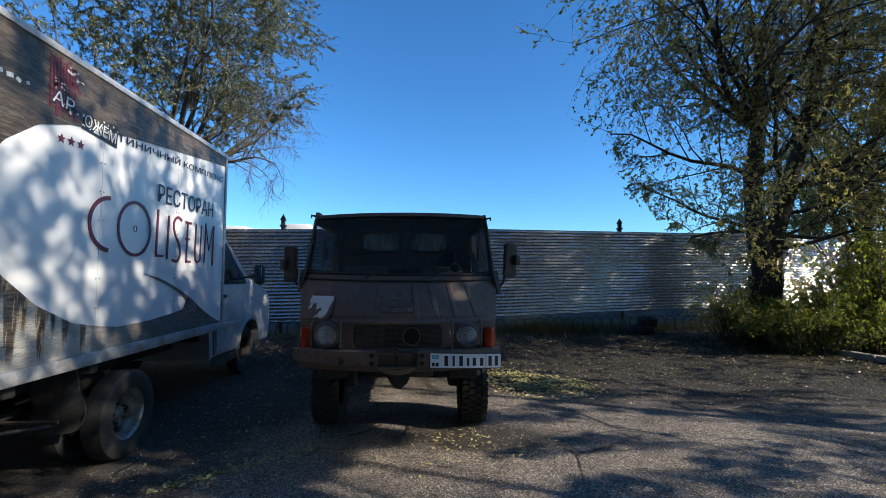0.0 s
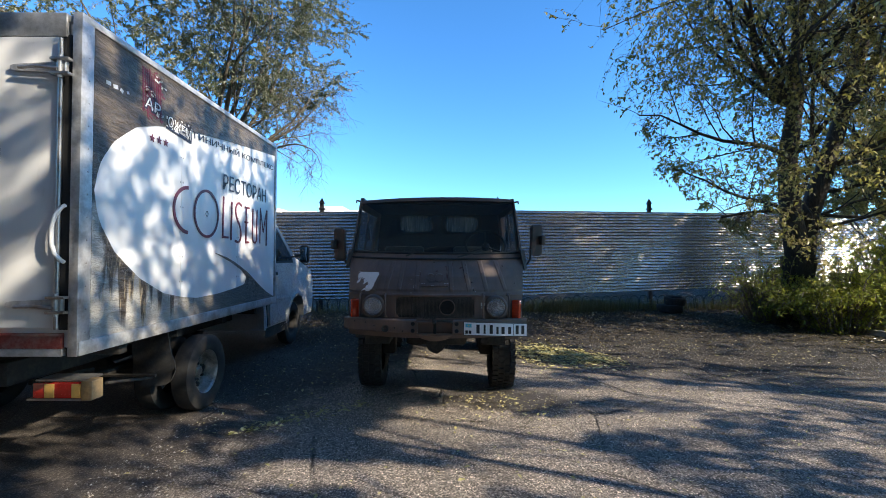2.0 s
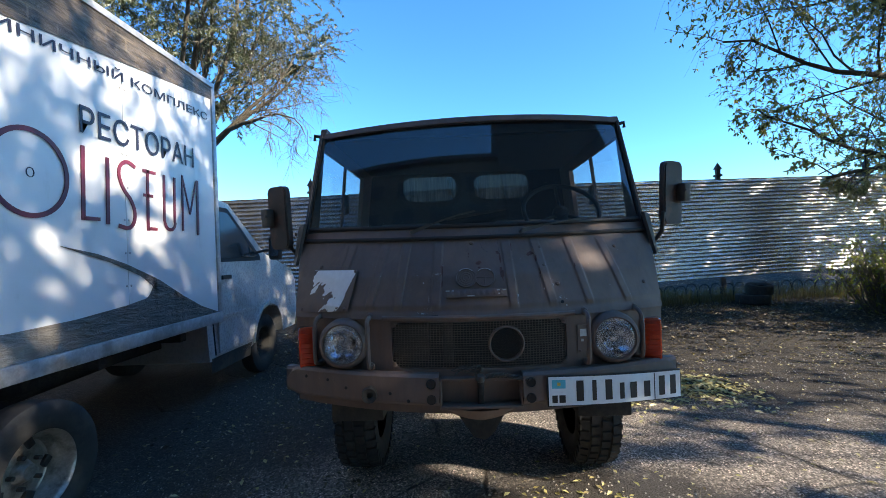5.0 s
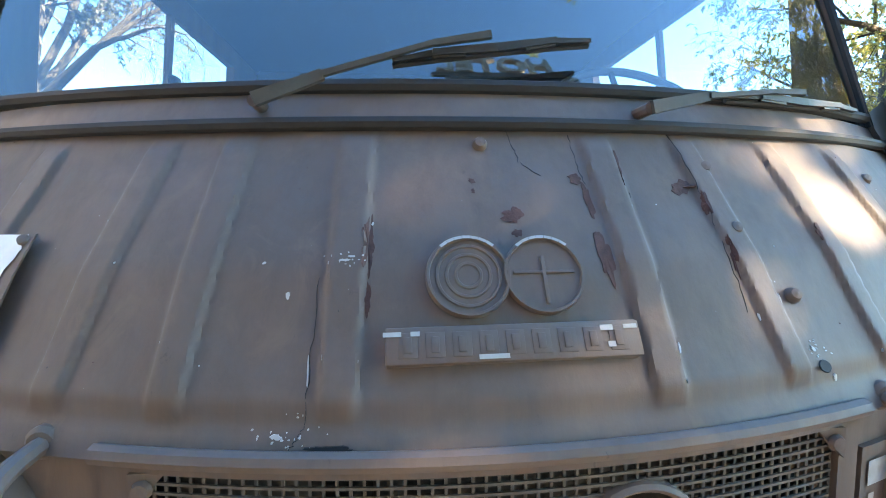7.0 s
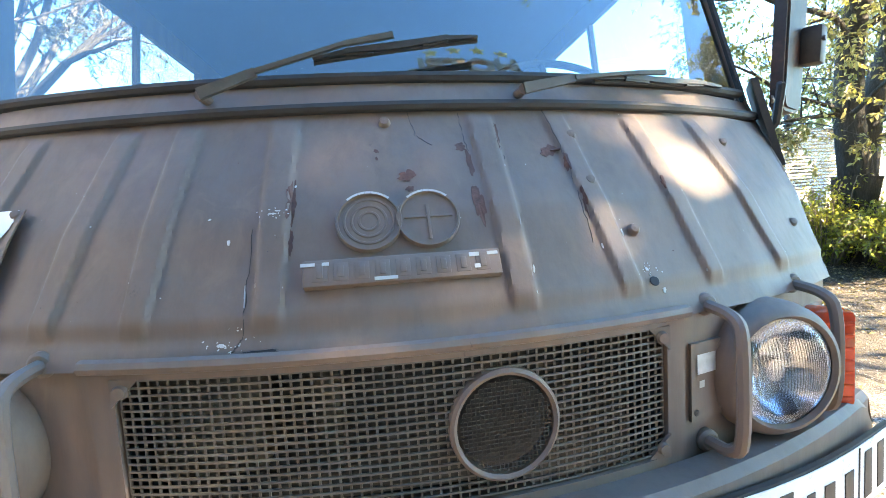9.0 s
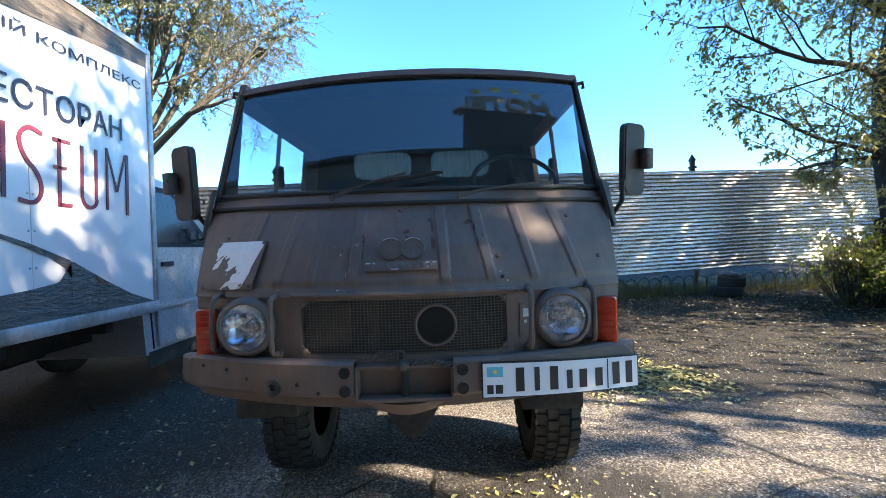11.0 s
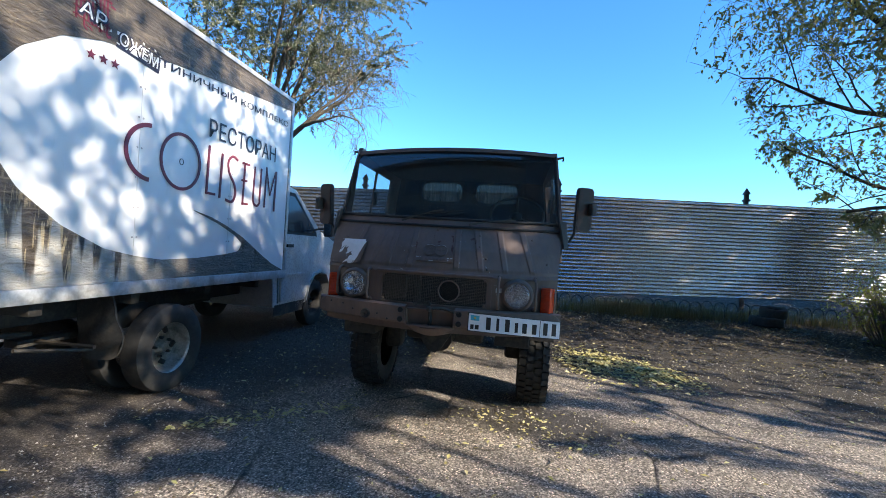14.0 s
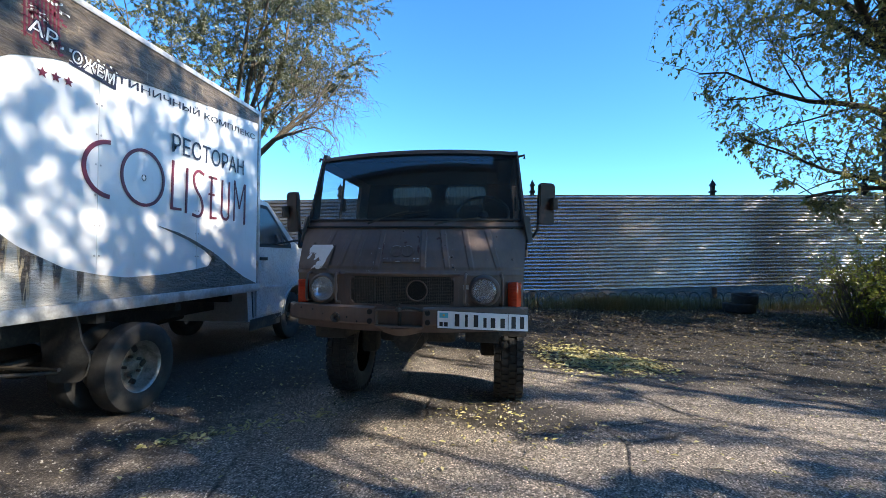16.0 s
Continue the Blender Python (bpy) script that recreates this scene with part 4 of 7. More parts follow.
# headlights with guards
for sx in (-1, 1):
    c = nose(0.525 if sx > 0 else -0.534, 1.003, 0.012)
    at = Matrix.Translation(c) @ pose(0, 0, 0, 90)
    lamp = part("headlight", Mesh().lathe([(0.102, -0.10), (0.100, 0.018), (0.096, 0.034), (0.088, 0.045), (0.081, 0.048), (0.0765, 0.042)], at, seg=48), M["khaki"], wagon, "round headlight with a fluted clear lens in a brown shell")
    part("reflector", Mesh().lathe([(0.0, -0.01), (0.03, -0.006), (0.055, 0.008), (0.0765, 0.038)], at, seg=48), M["reflector"], lamp)
    part("bulb_shield", Mesh().lathe([(0.0, 0.032), (0.016, 0.03), (0.018, 0.01), (0.018, 0.0)][::-1], at, seg=16), M["chrome"], lamp)
    ln = Mesh()

    def lens_surface(u, w, at=at):
        x, y = (u, w)
        r = math.hypot(x, y)
        k = 1.0 if r <= 0.0767 else 0.0767 / r
        x, y = x * k, y * k
        r = math.hypot(x, y)
        flute = 0.0016 * math.cos(x * 1400) * between(r, [0.058, 0.072], [1, 0])
        return at @ Vector((x, y, 0.041 + 0.02 * (1 - (r / 0.0767) ** 2) + flute))

    ln.sheet(lens_surface, steps(-0.0767, 0.0767, 136), steps(-0.0767, 0.0767, 24), keep=lambda u, w: math.hypot(u, w) < 0.08)
    glass_ob = part("lens", ln, M["lens"], lamp, "clear fluted glass lens", smooth=60, turn=False)
    glass_ob.visible_shadow = False
    # guard bars
    for gx, lean in ((0.412 if sx > 0 else 0.425, -0.004), (0.632 if sx > 0 else 0.648, 0.006)):
        p = nose(sx * gx, 1.005)
        f = BOW * 2 * sx * gx
        o = -0.074
        g0 = Vector((sx * gx, front(1.1) + BOW * gx * gx, 1.108))
        bar = [g0, g0 + Vector((0, o * 0.8, -0.006)), g0 + Vector((sx * lean, o, -0.03)), g0 + Vector((sx * lean, o, -0.165)), g0 + Vector((sx * lean, o * 0.8, -0.188)), g0 + Vector((0, 0.0, -0.196))]
        gb = part("lamp_guard", Mesh().tube(rounded_off(bar, 2), 0.0085, 8), M["khaki"], wagon, "bent steel headlight guard bar")
        for e in (0, -1):
            part("mount_boss", Mesh().lathe([(0.016, -0.004), (0.016, 0.006), (0.012, 0.010), (0.0, 0.011)], Matrix.Translation(bar[e]) @ pose(0, 0, 0, 90), seg=14), M["khaki"], gb)
    # indicator
    c = nose(sx * 0.728, 0.975)
    body = Mesh().box(-0.034, 0.034, -0.068, 0.02, -0.083, 0.083, 0.012)
    ind = part("indicator", body, M["orange"], wagon, "tall orange indicator lens", at=Matrix.Translation(c) @ pose(0, 0, 0, 0, 0, -sx * 24))
    for k in range(7):
        part("rib", Mesh().box(-0.028, 0.028, -0.071, -0.063, -0.068 + 0.021 * k, -0.061 + 0.021 * k, 0.002), M["orange"], ind)

# bumper in three pieces
def bumper_profile(x, s):
    """The bumper's pressed channel section."""
    y0 = -0.115 + 0.33 * x * x
    sec = [(0.055, 0.90), (0.012, 0.903), (0.0, 0.893), (0.0, 0.80), (0.012, 0.788), (0.055, 0.79)]
    dy, z = sec[s]
    return Vector((x, y0 + dy, z))


for xa, xb in ((-0.805, -0.155), (0.155, 0.805)):
    bmesh_ = Mesh().sheet(lambda x, s: bumper_profile(x, int(s)) - Vector((0, 0, 0.05 * max(0, abs(x) - 0.765) / 0.04 * (1 if s < 2.5 else -0.5))), steps(xa, xb, 22), range(6), thick=lambda x, s: bumper_profile(x, int(s)) + Vector((0, 0.006, 0.006 if s > 2.5 else -0.006)))
    bumper = part("bumper", bmesh_, M["khaki"], wagon, "heavy brown pressed-steel bumper half", smooth=30, turn=False)
    inner_x = xb if xb < 0 else xa
    sg = -1 if xb < 0 else 1
    for z in (0.87, 0.812):
        part("bolt_hole", Mesh().lathe([(0.0, 0.001), (0.0155, 0.001), (0.017, 0.004), (0.0185, 0.0)][::-1], Matrix.Translation(bumper_profile(inner_x + sg * 0.028, 2) + Vector((0, -0.001, z - 0.893))) @ pose(0, 0, 0, 90), seg=18), M["ink"], bumper)
hookp = bumper_profile(-0.42, 2) + Vector((0, 0, -0.07))
part("tow_eye", Mesh().lathe([(0.010, 0.0), (0.012, 0.018), (0.028, 0.022), (0.03, 0.008), (0.032, 0.0)], Matrix.Translation(hookp) @ pose(0, 0, 0, 90), seg=20), M["frame"], wagon, "dark rusty tow eye in the bumper")
for x, z in ((-0.70, 0.87), (-0.60, 0.865), (-0.34, 0.83), (-0.27, 0.805), (-0.52, 0.84)):
    part("rivet", Mesh().lathe([(0.0, 0.004), (0.006, 0.002), (0.007, 0.0)][::-1], Matrix.Translation(bumper_profile(x, 2) + Vector((0, 0, z - 0.893))) @ pose(0, 0, 0, 90), seg=8), M["ink"], wagon)
part("hitch_back", Mesh().box(-0.15, 0.15, 0.02, 0.03, 0.775, 0.885, 0.003), M["frame"], wagon, "dark recess between the bumper halves")
mid = Mesh().box(-0.152, 0.152, -0.10, -0.03, 0.772, 0.784, 0.003).box(-0.150, 0.150, -0.085, 0.018, 0.872, 0.884, 0.003)
for sx in (-1, 1):
    mid.box(sx * 0.150 - 0.004, sx * 0.150 + 0.004, -0.095, 0.018, 0.778, 0.880, 0.002)
hitch = part("hitch_box", mid, M["khaki"], wagon, "recessed towing hitch between the bumper halves")
part("hitch_pin", Mesh().tube([(0.0, -0.07, 0.785), (0.0, -0.07, 0.871)], 0.012, 12), M["frame"], hitch)
spoon = Mesh().sheet(lambda u, w: (0.16 * u * (1 - 0.25 * w), -0.07 - 0.03 * math.cos(u * 1.5) + 0.05 * w, 0.785 - 0.05 * w - 0.02 * math.cos(u * 1.57)), steps(-1, 1, 14), steps(0, 1, 5), thick=lambda u, w: (0.16 * u * (1 - 0.25 * w), -0.05 - 0.03 * math.cos(u * 1.5) + 0.05 * w, 0.785 - 0.05 * w - 0.02 * math.cos(u * 1.57)))
part("hitch_lip", spoon, M["khaki"], wagon, turn=False)
# rope and wire hung over the hitch
rnd = random.Random(3)
rope = Mesh()
for k in range(3):
    rope.tube([(0.02 + 0.165 * t, -0.098 - 0.006 * math.cos(26 * t + k * 2.1), 0.893 + 0.006 * math.sin(26 * t + k * 2.1) - 0.008 * t + 0.006 * math.sin(5 * t)) for t in steps(0, 1, 40)], 0.0042, 6)
for k in range(9):
    x0 = rnd.uniform(-0.125, -0.05)
    a = [Vector((x0 + (0.0 - x0) * t, -0.098 + rnd.uniform(-0.008, 0.008), 0.918 + 0.012 * math.sin(3 * t + k) + rnd.uniform(-0.006, 0.006))) for t in steps(0, 1, 5)]
    rope.tube(a, rnd.uniform(0.0012, 0.003), 5)
for k in range(4):
    rope.tube([(-0.006 + 0.012 * math.cos(a) + rnd.uniform(-0.003, 0.003), -0.10 + 0.004 * k - 0.008, 0.912 + 0.022 * math.sin(a)) for a in steps(0, 5.6, 14)], 0.0026, 5)
rope.lathe([(0.0, 0.016), (0.012, 0.013), (0.018, 0.004), (0.018, -0.006), (0.010, -0.014), (0.0, -0.016)], pose(-0.002, -0.104, 0.888, 20, 10, 0), seg=14)
solid("tow_rope", rope, M["arm"], "frayed grey rope and wire knotted over the hitch", "rope", WAGON)

# number plate, with plain bars for its characters
plate = thing("number_plate", "white number plate with black bars and a sky-blue flag", "number plate", WAGON)


def plate_at(u, w, out=0.0):
    a, b = Vector((0.245, -0.107, 0.783)), Vector((0.800, 0.072, 0.748))
    p = a.lerp(b, u)
    return p + Vector((0, -out - 0.024 * math.sin(math.pi * u), 0.104 * w + 0.002 * math.sin(u * 3.1)))


def on_plate(name, u0, u1, w0, w1, mt, out=0.0036):
    part(name, Mesh().sheet(lambda u, w: plate_at(u, w, out), steps(u0, u1, 3), [w0, w1], thick=lambda u, w: plate_at(u, w, out - 0.0012)), mt, plate, turn=False)


part("backing", Mesh().sheet(lambda u, w: plate_at(u, w, 0.0), steps(-0.008, 1.008, 8), [-0.035, 1.035], thick=lambda u, w: plate_at(u, w, -0.008)), M["ink"], plate, "black plate holder", turn=False)
part("sheet", Mesh().sheet(lambda u, w: plate_at(u, w, 0.0025), steps(0, 1, 8), [0, 1], thick=lambda u, w: plate_at(u, w, 0.001)), M["plate"], plate, turn=False)
on_plate("flag", 0.022, 0.115, 0.60, 0.90, M["flag"])
on_plate("flag_sun", 0.058, 0.080, 0.70, 0.81, M["gold"], 0.0046)
on_plate("country_bar", 0.022, 0.058, 0.10, 0.36, M["ink"])
on_plate("country_bar", 0.070, 0.112, 0.10, 0.36, M["ink"])
on_plate("separator", 0.772, 0.779, 0.02, 0.98, M["ink"])
for u0, u1, h0, h1 in ((0.165, 0.262, 0.14, 0.86), (0.300, 0.33, 0.14, 0.86), (0.372, 0.465, 0.14, 0.86), (0.50, 0.535, 0.14, 0.72), (0.562, 0.65, 0.14, 0.72), (0.672, 0.755, 0.14, 0.72), (0.80, 0.875, 0.14, 0.86), (0.895, 0.972, 0.14, 0.86)):
    w = min(u1 - u0, 0.05)
    on_plate("character_bar", (u0 + u1) / 2 - w / 2, (u0 + u1) / 2 + w / 2, h0, h1, M["ink"])

# scuttle under the windscreen, rubber seals, windscreen frame
part("scuttle", Mesh().sheet(lambda u, z: nose(u * half(z), z, 0.004), steps(-1, 1, 40), steps(1.419, 1.462, 4), thick=lambda u, z: nose(u * half(z), z, -0.03)), M["khaki"], wagon, smooth=40, turn=False)
for z, r, w, sag in ((1.412, 0.0085, 0.80, 0.026), (1.462, 0.0095, 0.765, 0.03)):
    part("rubber_seal", Mesh().tube([nose(x, z + sag * x * x, 0.008) for x in steps(-w, w, 30)], r, 8), M["rubber"], wagon, "black rubber seal")
GW0, GW1, GZB, GZT = 0.783, 0.738, 1.464, 1.962


def screen_at(u, z, out=0.0):
    w = between(z, [GZB, GZT], [GW0, GW1])
    return nose(u * w, z, out) + Vector((0, 0, 0.012 * u * (z - GZB) / (GZT - GZB)))


sc = part("windscreen", Mesh().sheet(lambda u, z: screen_at(u, z, -0.008), steps(-1, 1, 28), steps(GZB, GZT, 4)), M["screen"], wagon, "wide dusty windscreen pane reflecting the blue sky", turn=False, smooth=70)
sc.visible_shadow = False
# the pane is optically flatter than its rim
sc.data.normals_split_custom_set_from_vertices([Vector((0.11 * v.co.x, -1, 0.45)).normalized() for v in sc.data.vertices])
for sx in (-1, 1):
    pil = Mesh().sheet(lambda u, z, sx=sx: Vector((sx * (half(z) - 0.004 - u * (half(z) - between(z, [GZB, GZT], [GW0, GW1]) - 0.002)), 0, 0)) + Vector((0, front(z) + bow(z) * half(z) ** 2 * (1 - 0.09 * u) - 0.004, z)), steps(0, 1, 3), steps(1.42, 1.978, 14), thick=lambda u, z, sx=sx: Vector((sx * (half(z) - 0.004 - u * (half(z) - between(z, [GZB, GZT], [GW0, GW1]) - 0.002)), front(z) + bow(z) * half(z) ** 2 + 0.022, z)))
    part("windscreen_pillar", pil, M["khaki"], wagon, smooth=40)
    part("side_seal", Mesh().tube([screen_at(sx * 1.0, z, 0.006) for z in steps(GZB, GZT, 8)], 0.007, 6), M["rubber"], wagon)
part("top_seal", Mesh().tube([screen_at(u, GZT, -0.004) for u in steps(-1, 1, 30)], 0.004, 6), M["rubber"], wagon)
header = Mesh().sheet(lambda u, z: nose(u * half(z), z, 0.006) + Vector((0, 0, 0.008 * (1 - u * u) + 0.012 * u)), steps(-1, 1, 40), [1.957, 1.963, 1.974, 1.984], thick=lambda u, z: nose(u * half(z), z, -0.012) + Vector((0, 0, 0.008 * (1 - u * u) + 0.012 * u)))
part("windscreen_header", header, M["khaki"], wagon, "weathered brown header rail over the windscreen", smooth=30, turn=False)
# small stub lamps at the upper corners
for sx in (-1, 1):
    part("corner_clip", Mesh().tube([(sx * 0.755, 0.56, 1.975), (sx * 0.80, 0.56, 1.985), (sx * 0.80, 0.56, 1.96)], 0.009, 6), M["black"], wagon)

# cab shell
ROOF_BACK, CAB_BACK = 1.72, 1.70
ROOF = ([0.0, 0.05, 0.15, 0.27, 0.5, 0.9, 1.335], [1.980, 1.992, 2.012, 2.030, 2.036, 2.030, 2.01])


def roof_at(u, off, inner=0.0):
    """The roof rises behind the header, with a slight dome and rolled edges."""
    x = u * (0.748 - inner)
    z = between(off, *ROOF)
    z -= (z - 1.980) * 0.1 * u ** 4 + 0.035 * max(0, abs(u) - 0.95) / 0.05
    return Vector((x, min(ROOF_BACK, front(1.985) + 0.247 * x * x + off), z + 0.005 * (1 - u * u) + 0.012 * u - inner))


roof = Mesh().sheet(roof_at, steps(-1, 1, 40), ROOF[0], thick=lambda u, off: roof_at(u, off, 0.018))
part("cab_roof", roof, M["khaki"], wagon, "slightly domed brown cab roof", smooth=40, turn=False)
part("roof_lining", Mesh().box(-0.72, 0.72, 0.60, 1.66, 1.955, 1.968), M["dark"], wagon)


def side_panel(sx):
    """The cab's side with its door and window openings."""
    ys = [0.17, 0.30, 0.40, 0.50, 0.985, 1.005, 1.44, 1.56, CAB_BACK]
    zs = [0.74, 0.90, 1.10, 1.30, 1.44, 1.50, 1.90, 1.94, 2.005]

    def at(y, z):
        w = half(z)
        yy = max(y, front(z) + bow(z) * w * w)
        return Vector((sx * (w + 0.004), yy, z))

    return Mesh().sheet(at, ys, zs, keep=lambda y, z: not (0.50 < y < 1.44 and not 0.985 < y < 1.005 and 1.50 < z < 1.90), thick=lambda y, z: at(y, z) - Vector((sx * (0.016 if 0.6 < y < 1.2 else 0.03), 0, 0)))


for sx in (-1, 1):
    sp = part("cab_side", side_panel(sx), M["khaki"], wagon, smooth=30)
    for ya, yb in ((0.50, 0.985), (1.005, 1.44)):
        w = part("side_window", Mesh().add([(sx * 0.785, ya, 1.50), (sx * 0.785, yb, 1.50), (sx * 0.76, yb, 1.90), (sx * 0.76, ya, 1.90)], [(0, 1, 2, 3) if sx < 0 else (3, 2, 1, 0)]), M["pane"], sp, "sliding side window pane", smooth=0, turn=False)
        w.visible_shadow = False
    part("window_latch", Mesh().box(sx * 0.755 - 0.012, sx * 0.755 + 0.012, 0.975, 1.025, 1.61, 1.73, 0.01), M["black"], sp, "black window latch")
    part("door_hinge", Mesh().tube([(sx * 0.815, 0.50, 1.22), (sx * 0.815, 0.50, 1.30)], 0.012, 8), M["khaki"], sp)
    # pivot bracket by the windscreen foot
    a = [V3(sx * 0.770, 0.315, 1.505), V3(sx * 0.822, 0.385, 1.50), V3(sx * 0.838, 0.345, 1.325), V3(sx * 0.806, 0.285, 1.315)]
    o_ = V3(sx * 0.011, -0.008, 0)
    br = Mesh().add(a + [q + o_ for q in a], [(0, 1, 2, 3), (7, 6, 5, 4), (0, 4, 5, 1), (1, 5, 6, 2), (2, 6, 7, 3), (3, 7, 4, 0)])
    hb = part("hinge_bracket", br, M["black"], wagon, "dark triangular steel windscreen hinge bracket", smooth=0)
    for z in (1.35, 1.46):
        part("bolt", Mesh().lathe([(0.0, 0.006), (0.008, 0.004), (0.009, 0.0)][::-1], Matrix.Translation(V3(sx * 0.825, 0.32, z)) @ pose(0, 0, 0, 90, 0, sx * 45), seg=8), M["khaki"], hb)
    # mirror on a bent arm
    mx = sx * 0.93
    arm = Mesh().tube([(sx * 0.80, 0.42, 1.36), (sx * 0.86, 0.40, 1.37), (sx * 0.885, 0.37, 1.42), (sx * 0.89, 0.36, 1.50), (mx - sx * 0.02, 0.40 if sx > 0 else 0.345, 1.535)], 0.010, 8)
    arm.box(sx * 0.80 - 0.015, sx * 0.80 + 0.015, 0.40, 0.45, 1.27, 1.40, 0.004)
    mirror_arm = part("mirror_arm", arm, M["black"], wagon, "bent black mirror arm")
    head_ = Mesh()
    for grow, ya, yb in ((0.0, -0.010, 0.014), (-0.008, -0.0145, -0.0099)):
        head_.strip([(cx * 0.034 + (0.032 + grow) * math.cos(a), cz * 0.116 + (0.032 + grow) * math.sin(a)) for cx, cz, a0 in ((1, 1, 0), (-1, 1, 90), (-1, -1, 180), (1, -1, 270)) for a in (radians(a0 + 18 * k) for k in range(6))], ya, yb)
    mh = part("mirror", head_, M["mirrorback"], wagon, "tall rectangular mirror with a rusty brown back", at=pose(0.945 if sx > 0 else -0.905, 0.395 if sx > 0 else 0.33, 1.568 + 0.028 * sx, 3, 0, sx * 30))
    part("clamp", Mesh().box(sx * 0.045 - 0.022, sx * 0.045 + 0.022, -0.055, -0.013, -0.04, 0.045, 0.006).tube([(sx * 0.03, -0.06, 0.012), (sx * 0.03, -0.05, 0.012)], 0.006, 8), M["black"], mh, "black clamp block")
    part("mirror_glass", Mesh().box(-0.058, 0.058, 0.0142, 0.0162, -0.138, 0.138), M["mirror"], mh, "silvered mirror glass")

back_wall = Mesh().sheet(lambda x, z: Vector((x, CAB_BACK, z)), [-0.76, -0.484, -0.07, 0.07, 0.484, 0.76], [0.74, 1.747, 1.943, 1.985], keep=lambda x, z: not (0.07 < abs(x) < 0.484 and 1.747 < z < 1.943), thick=lambda x, z: Vector((x, CAB_BACK + 0.03, z)))
bw = part("cab_back", back_wall, M["dark"], wagon, smooth=0)
for sx in (-1, 1):
    fr = Mesh()
    n = 32

    def rounded(k, grow, sx=sx):
        a = 2 * math.pi * k / n
        c, s = math.cos(a), math.sin(a)
        ex = 0.5
        return (sx * 0.277 + (0.207 + grow) * math.copysign(abs(c) ** ex, c), 1.845 + (0.098 + grow) * math.copysign(abs(s) ** ex, s))

    vs = [Vector((*rounded(k, 0.0)[:1], CAB_BACK - 0.006, rounded(k, 0.0)[1])) for k in range(n)] + [Vector((rounded(k, 0.045)[0], CAB_BACK - 0.004, rounded(k, 0.045)[1])) for k in range(n)]
    fr.add(vs, [(k, (k + 1) % n, n + (k + 1) % n, n + k) for k in range(n)])
    part("window_rubber", fr, M["rubber"], bw)
    pane = Mesh().add([Vector((rounded(k, 0.02)[0], CAB_BACK + 0.01, rounded(k, 0.02)[1])) for k in range(n)], [tuple(range(n))])
    po = part("rear_window", pane, M["dusty"], bw, "dusty rounded rear window", smooth=0)
    po.visible_shadow = False

# inside the cab
part("cab_floor", Mesh().box(-0.74, 0.74, 0.22, 1.68, 0.74, 0.80), M["dark"], wagon)
part("dashboard", Mesh().box(-0.72, 0.72, 0.36, 0.62, 1.16, 1.40, 0.03), M["dark"], wagon, "dark dashboard")
for sx in (-1, 1):
    part("seat", Mesh().box(sx * 0.40 - 0.24, sx * 0.40 + 0.24, 0.9, 1.36, 1.0, 1.12, 0.04), M["cloth"], wagon)
    part("seat_back", Mesh().box(sx * 0.40 - 0.23, sx * 0.40 + 0.23, 1.34, 1.46, 1.08, 1.56, 0.04), M["cloth"], wagon)
wheel_at = pose(0.49, 0.66, 1.555, 48)
sw = Mesh().tube([wheel_at @ Vector((0.20 * math.cos(a), 0.20 * math.sin(a), 0)) for a in steps(0, 2 * math.pi, 36)], 0.012, 8, cap=False)
for a in (90, 210, 330):
    sw.tube([wheel_at @ Vector((0, 0, -0.03)), wheel_at @ Vector((0.2 * math.cos(radians(a)), 0.2 * math.sin(radians(a)), 0))], 0.009, 6)
sw.lathe([(0.0, 0.02), (0.04, 0.0), (0.045, -0.04)][::-1], wheel_at, 16)
part("steering_wheel", sw, M["black"], wagon, "thin black steering wheel")

# wipers
def lever(mesh, p, q, w0, w1, lift):
    """A flat tapered arm between two places over the nose."""
    a, b = nose(*p, lift), nose(*q, lift)
    side = Vector((-(q[1] - p[1]), 0, q[0] - p[0])).normalized()
    out = Vector((0, -0.008, 0))
    vs = [a - side * w0, b - side * w1, b + side * w1, a + side * w0]
    return mesh.add(vs + [v + out for v in vs], [(3, 2, 1, 0), (4, 5, 6, 7), (0, 1, 5, 4), (1, 2, 6, 5), (2, 3, 7, 6), (3, 0, 4, 7)])


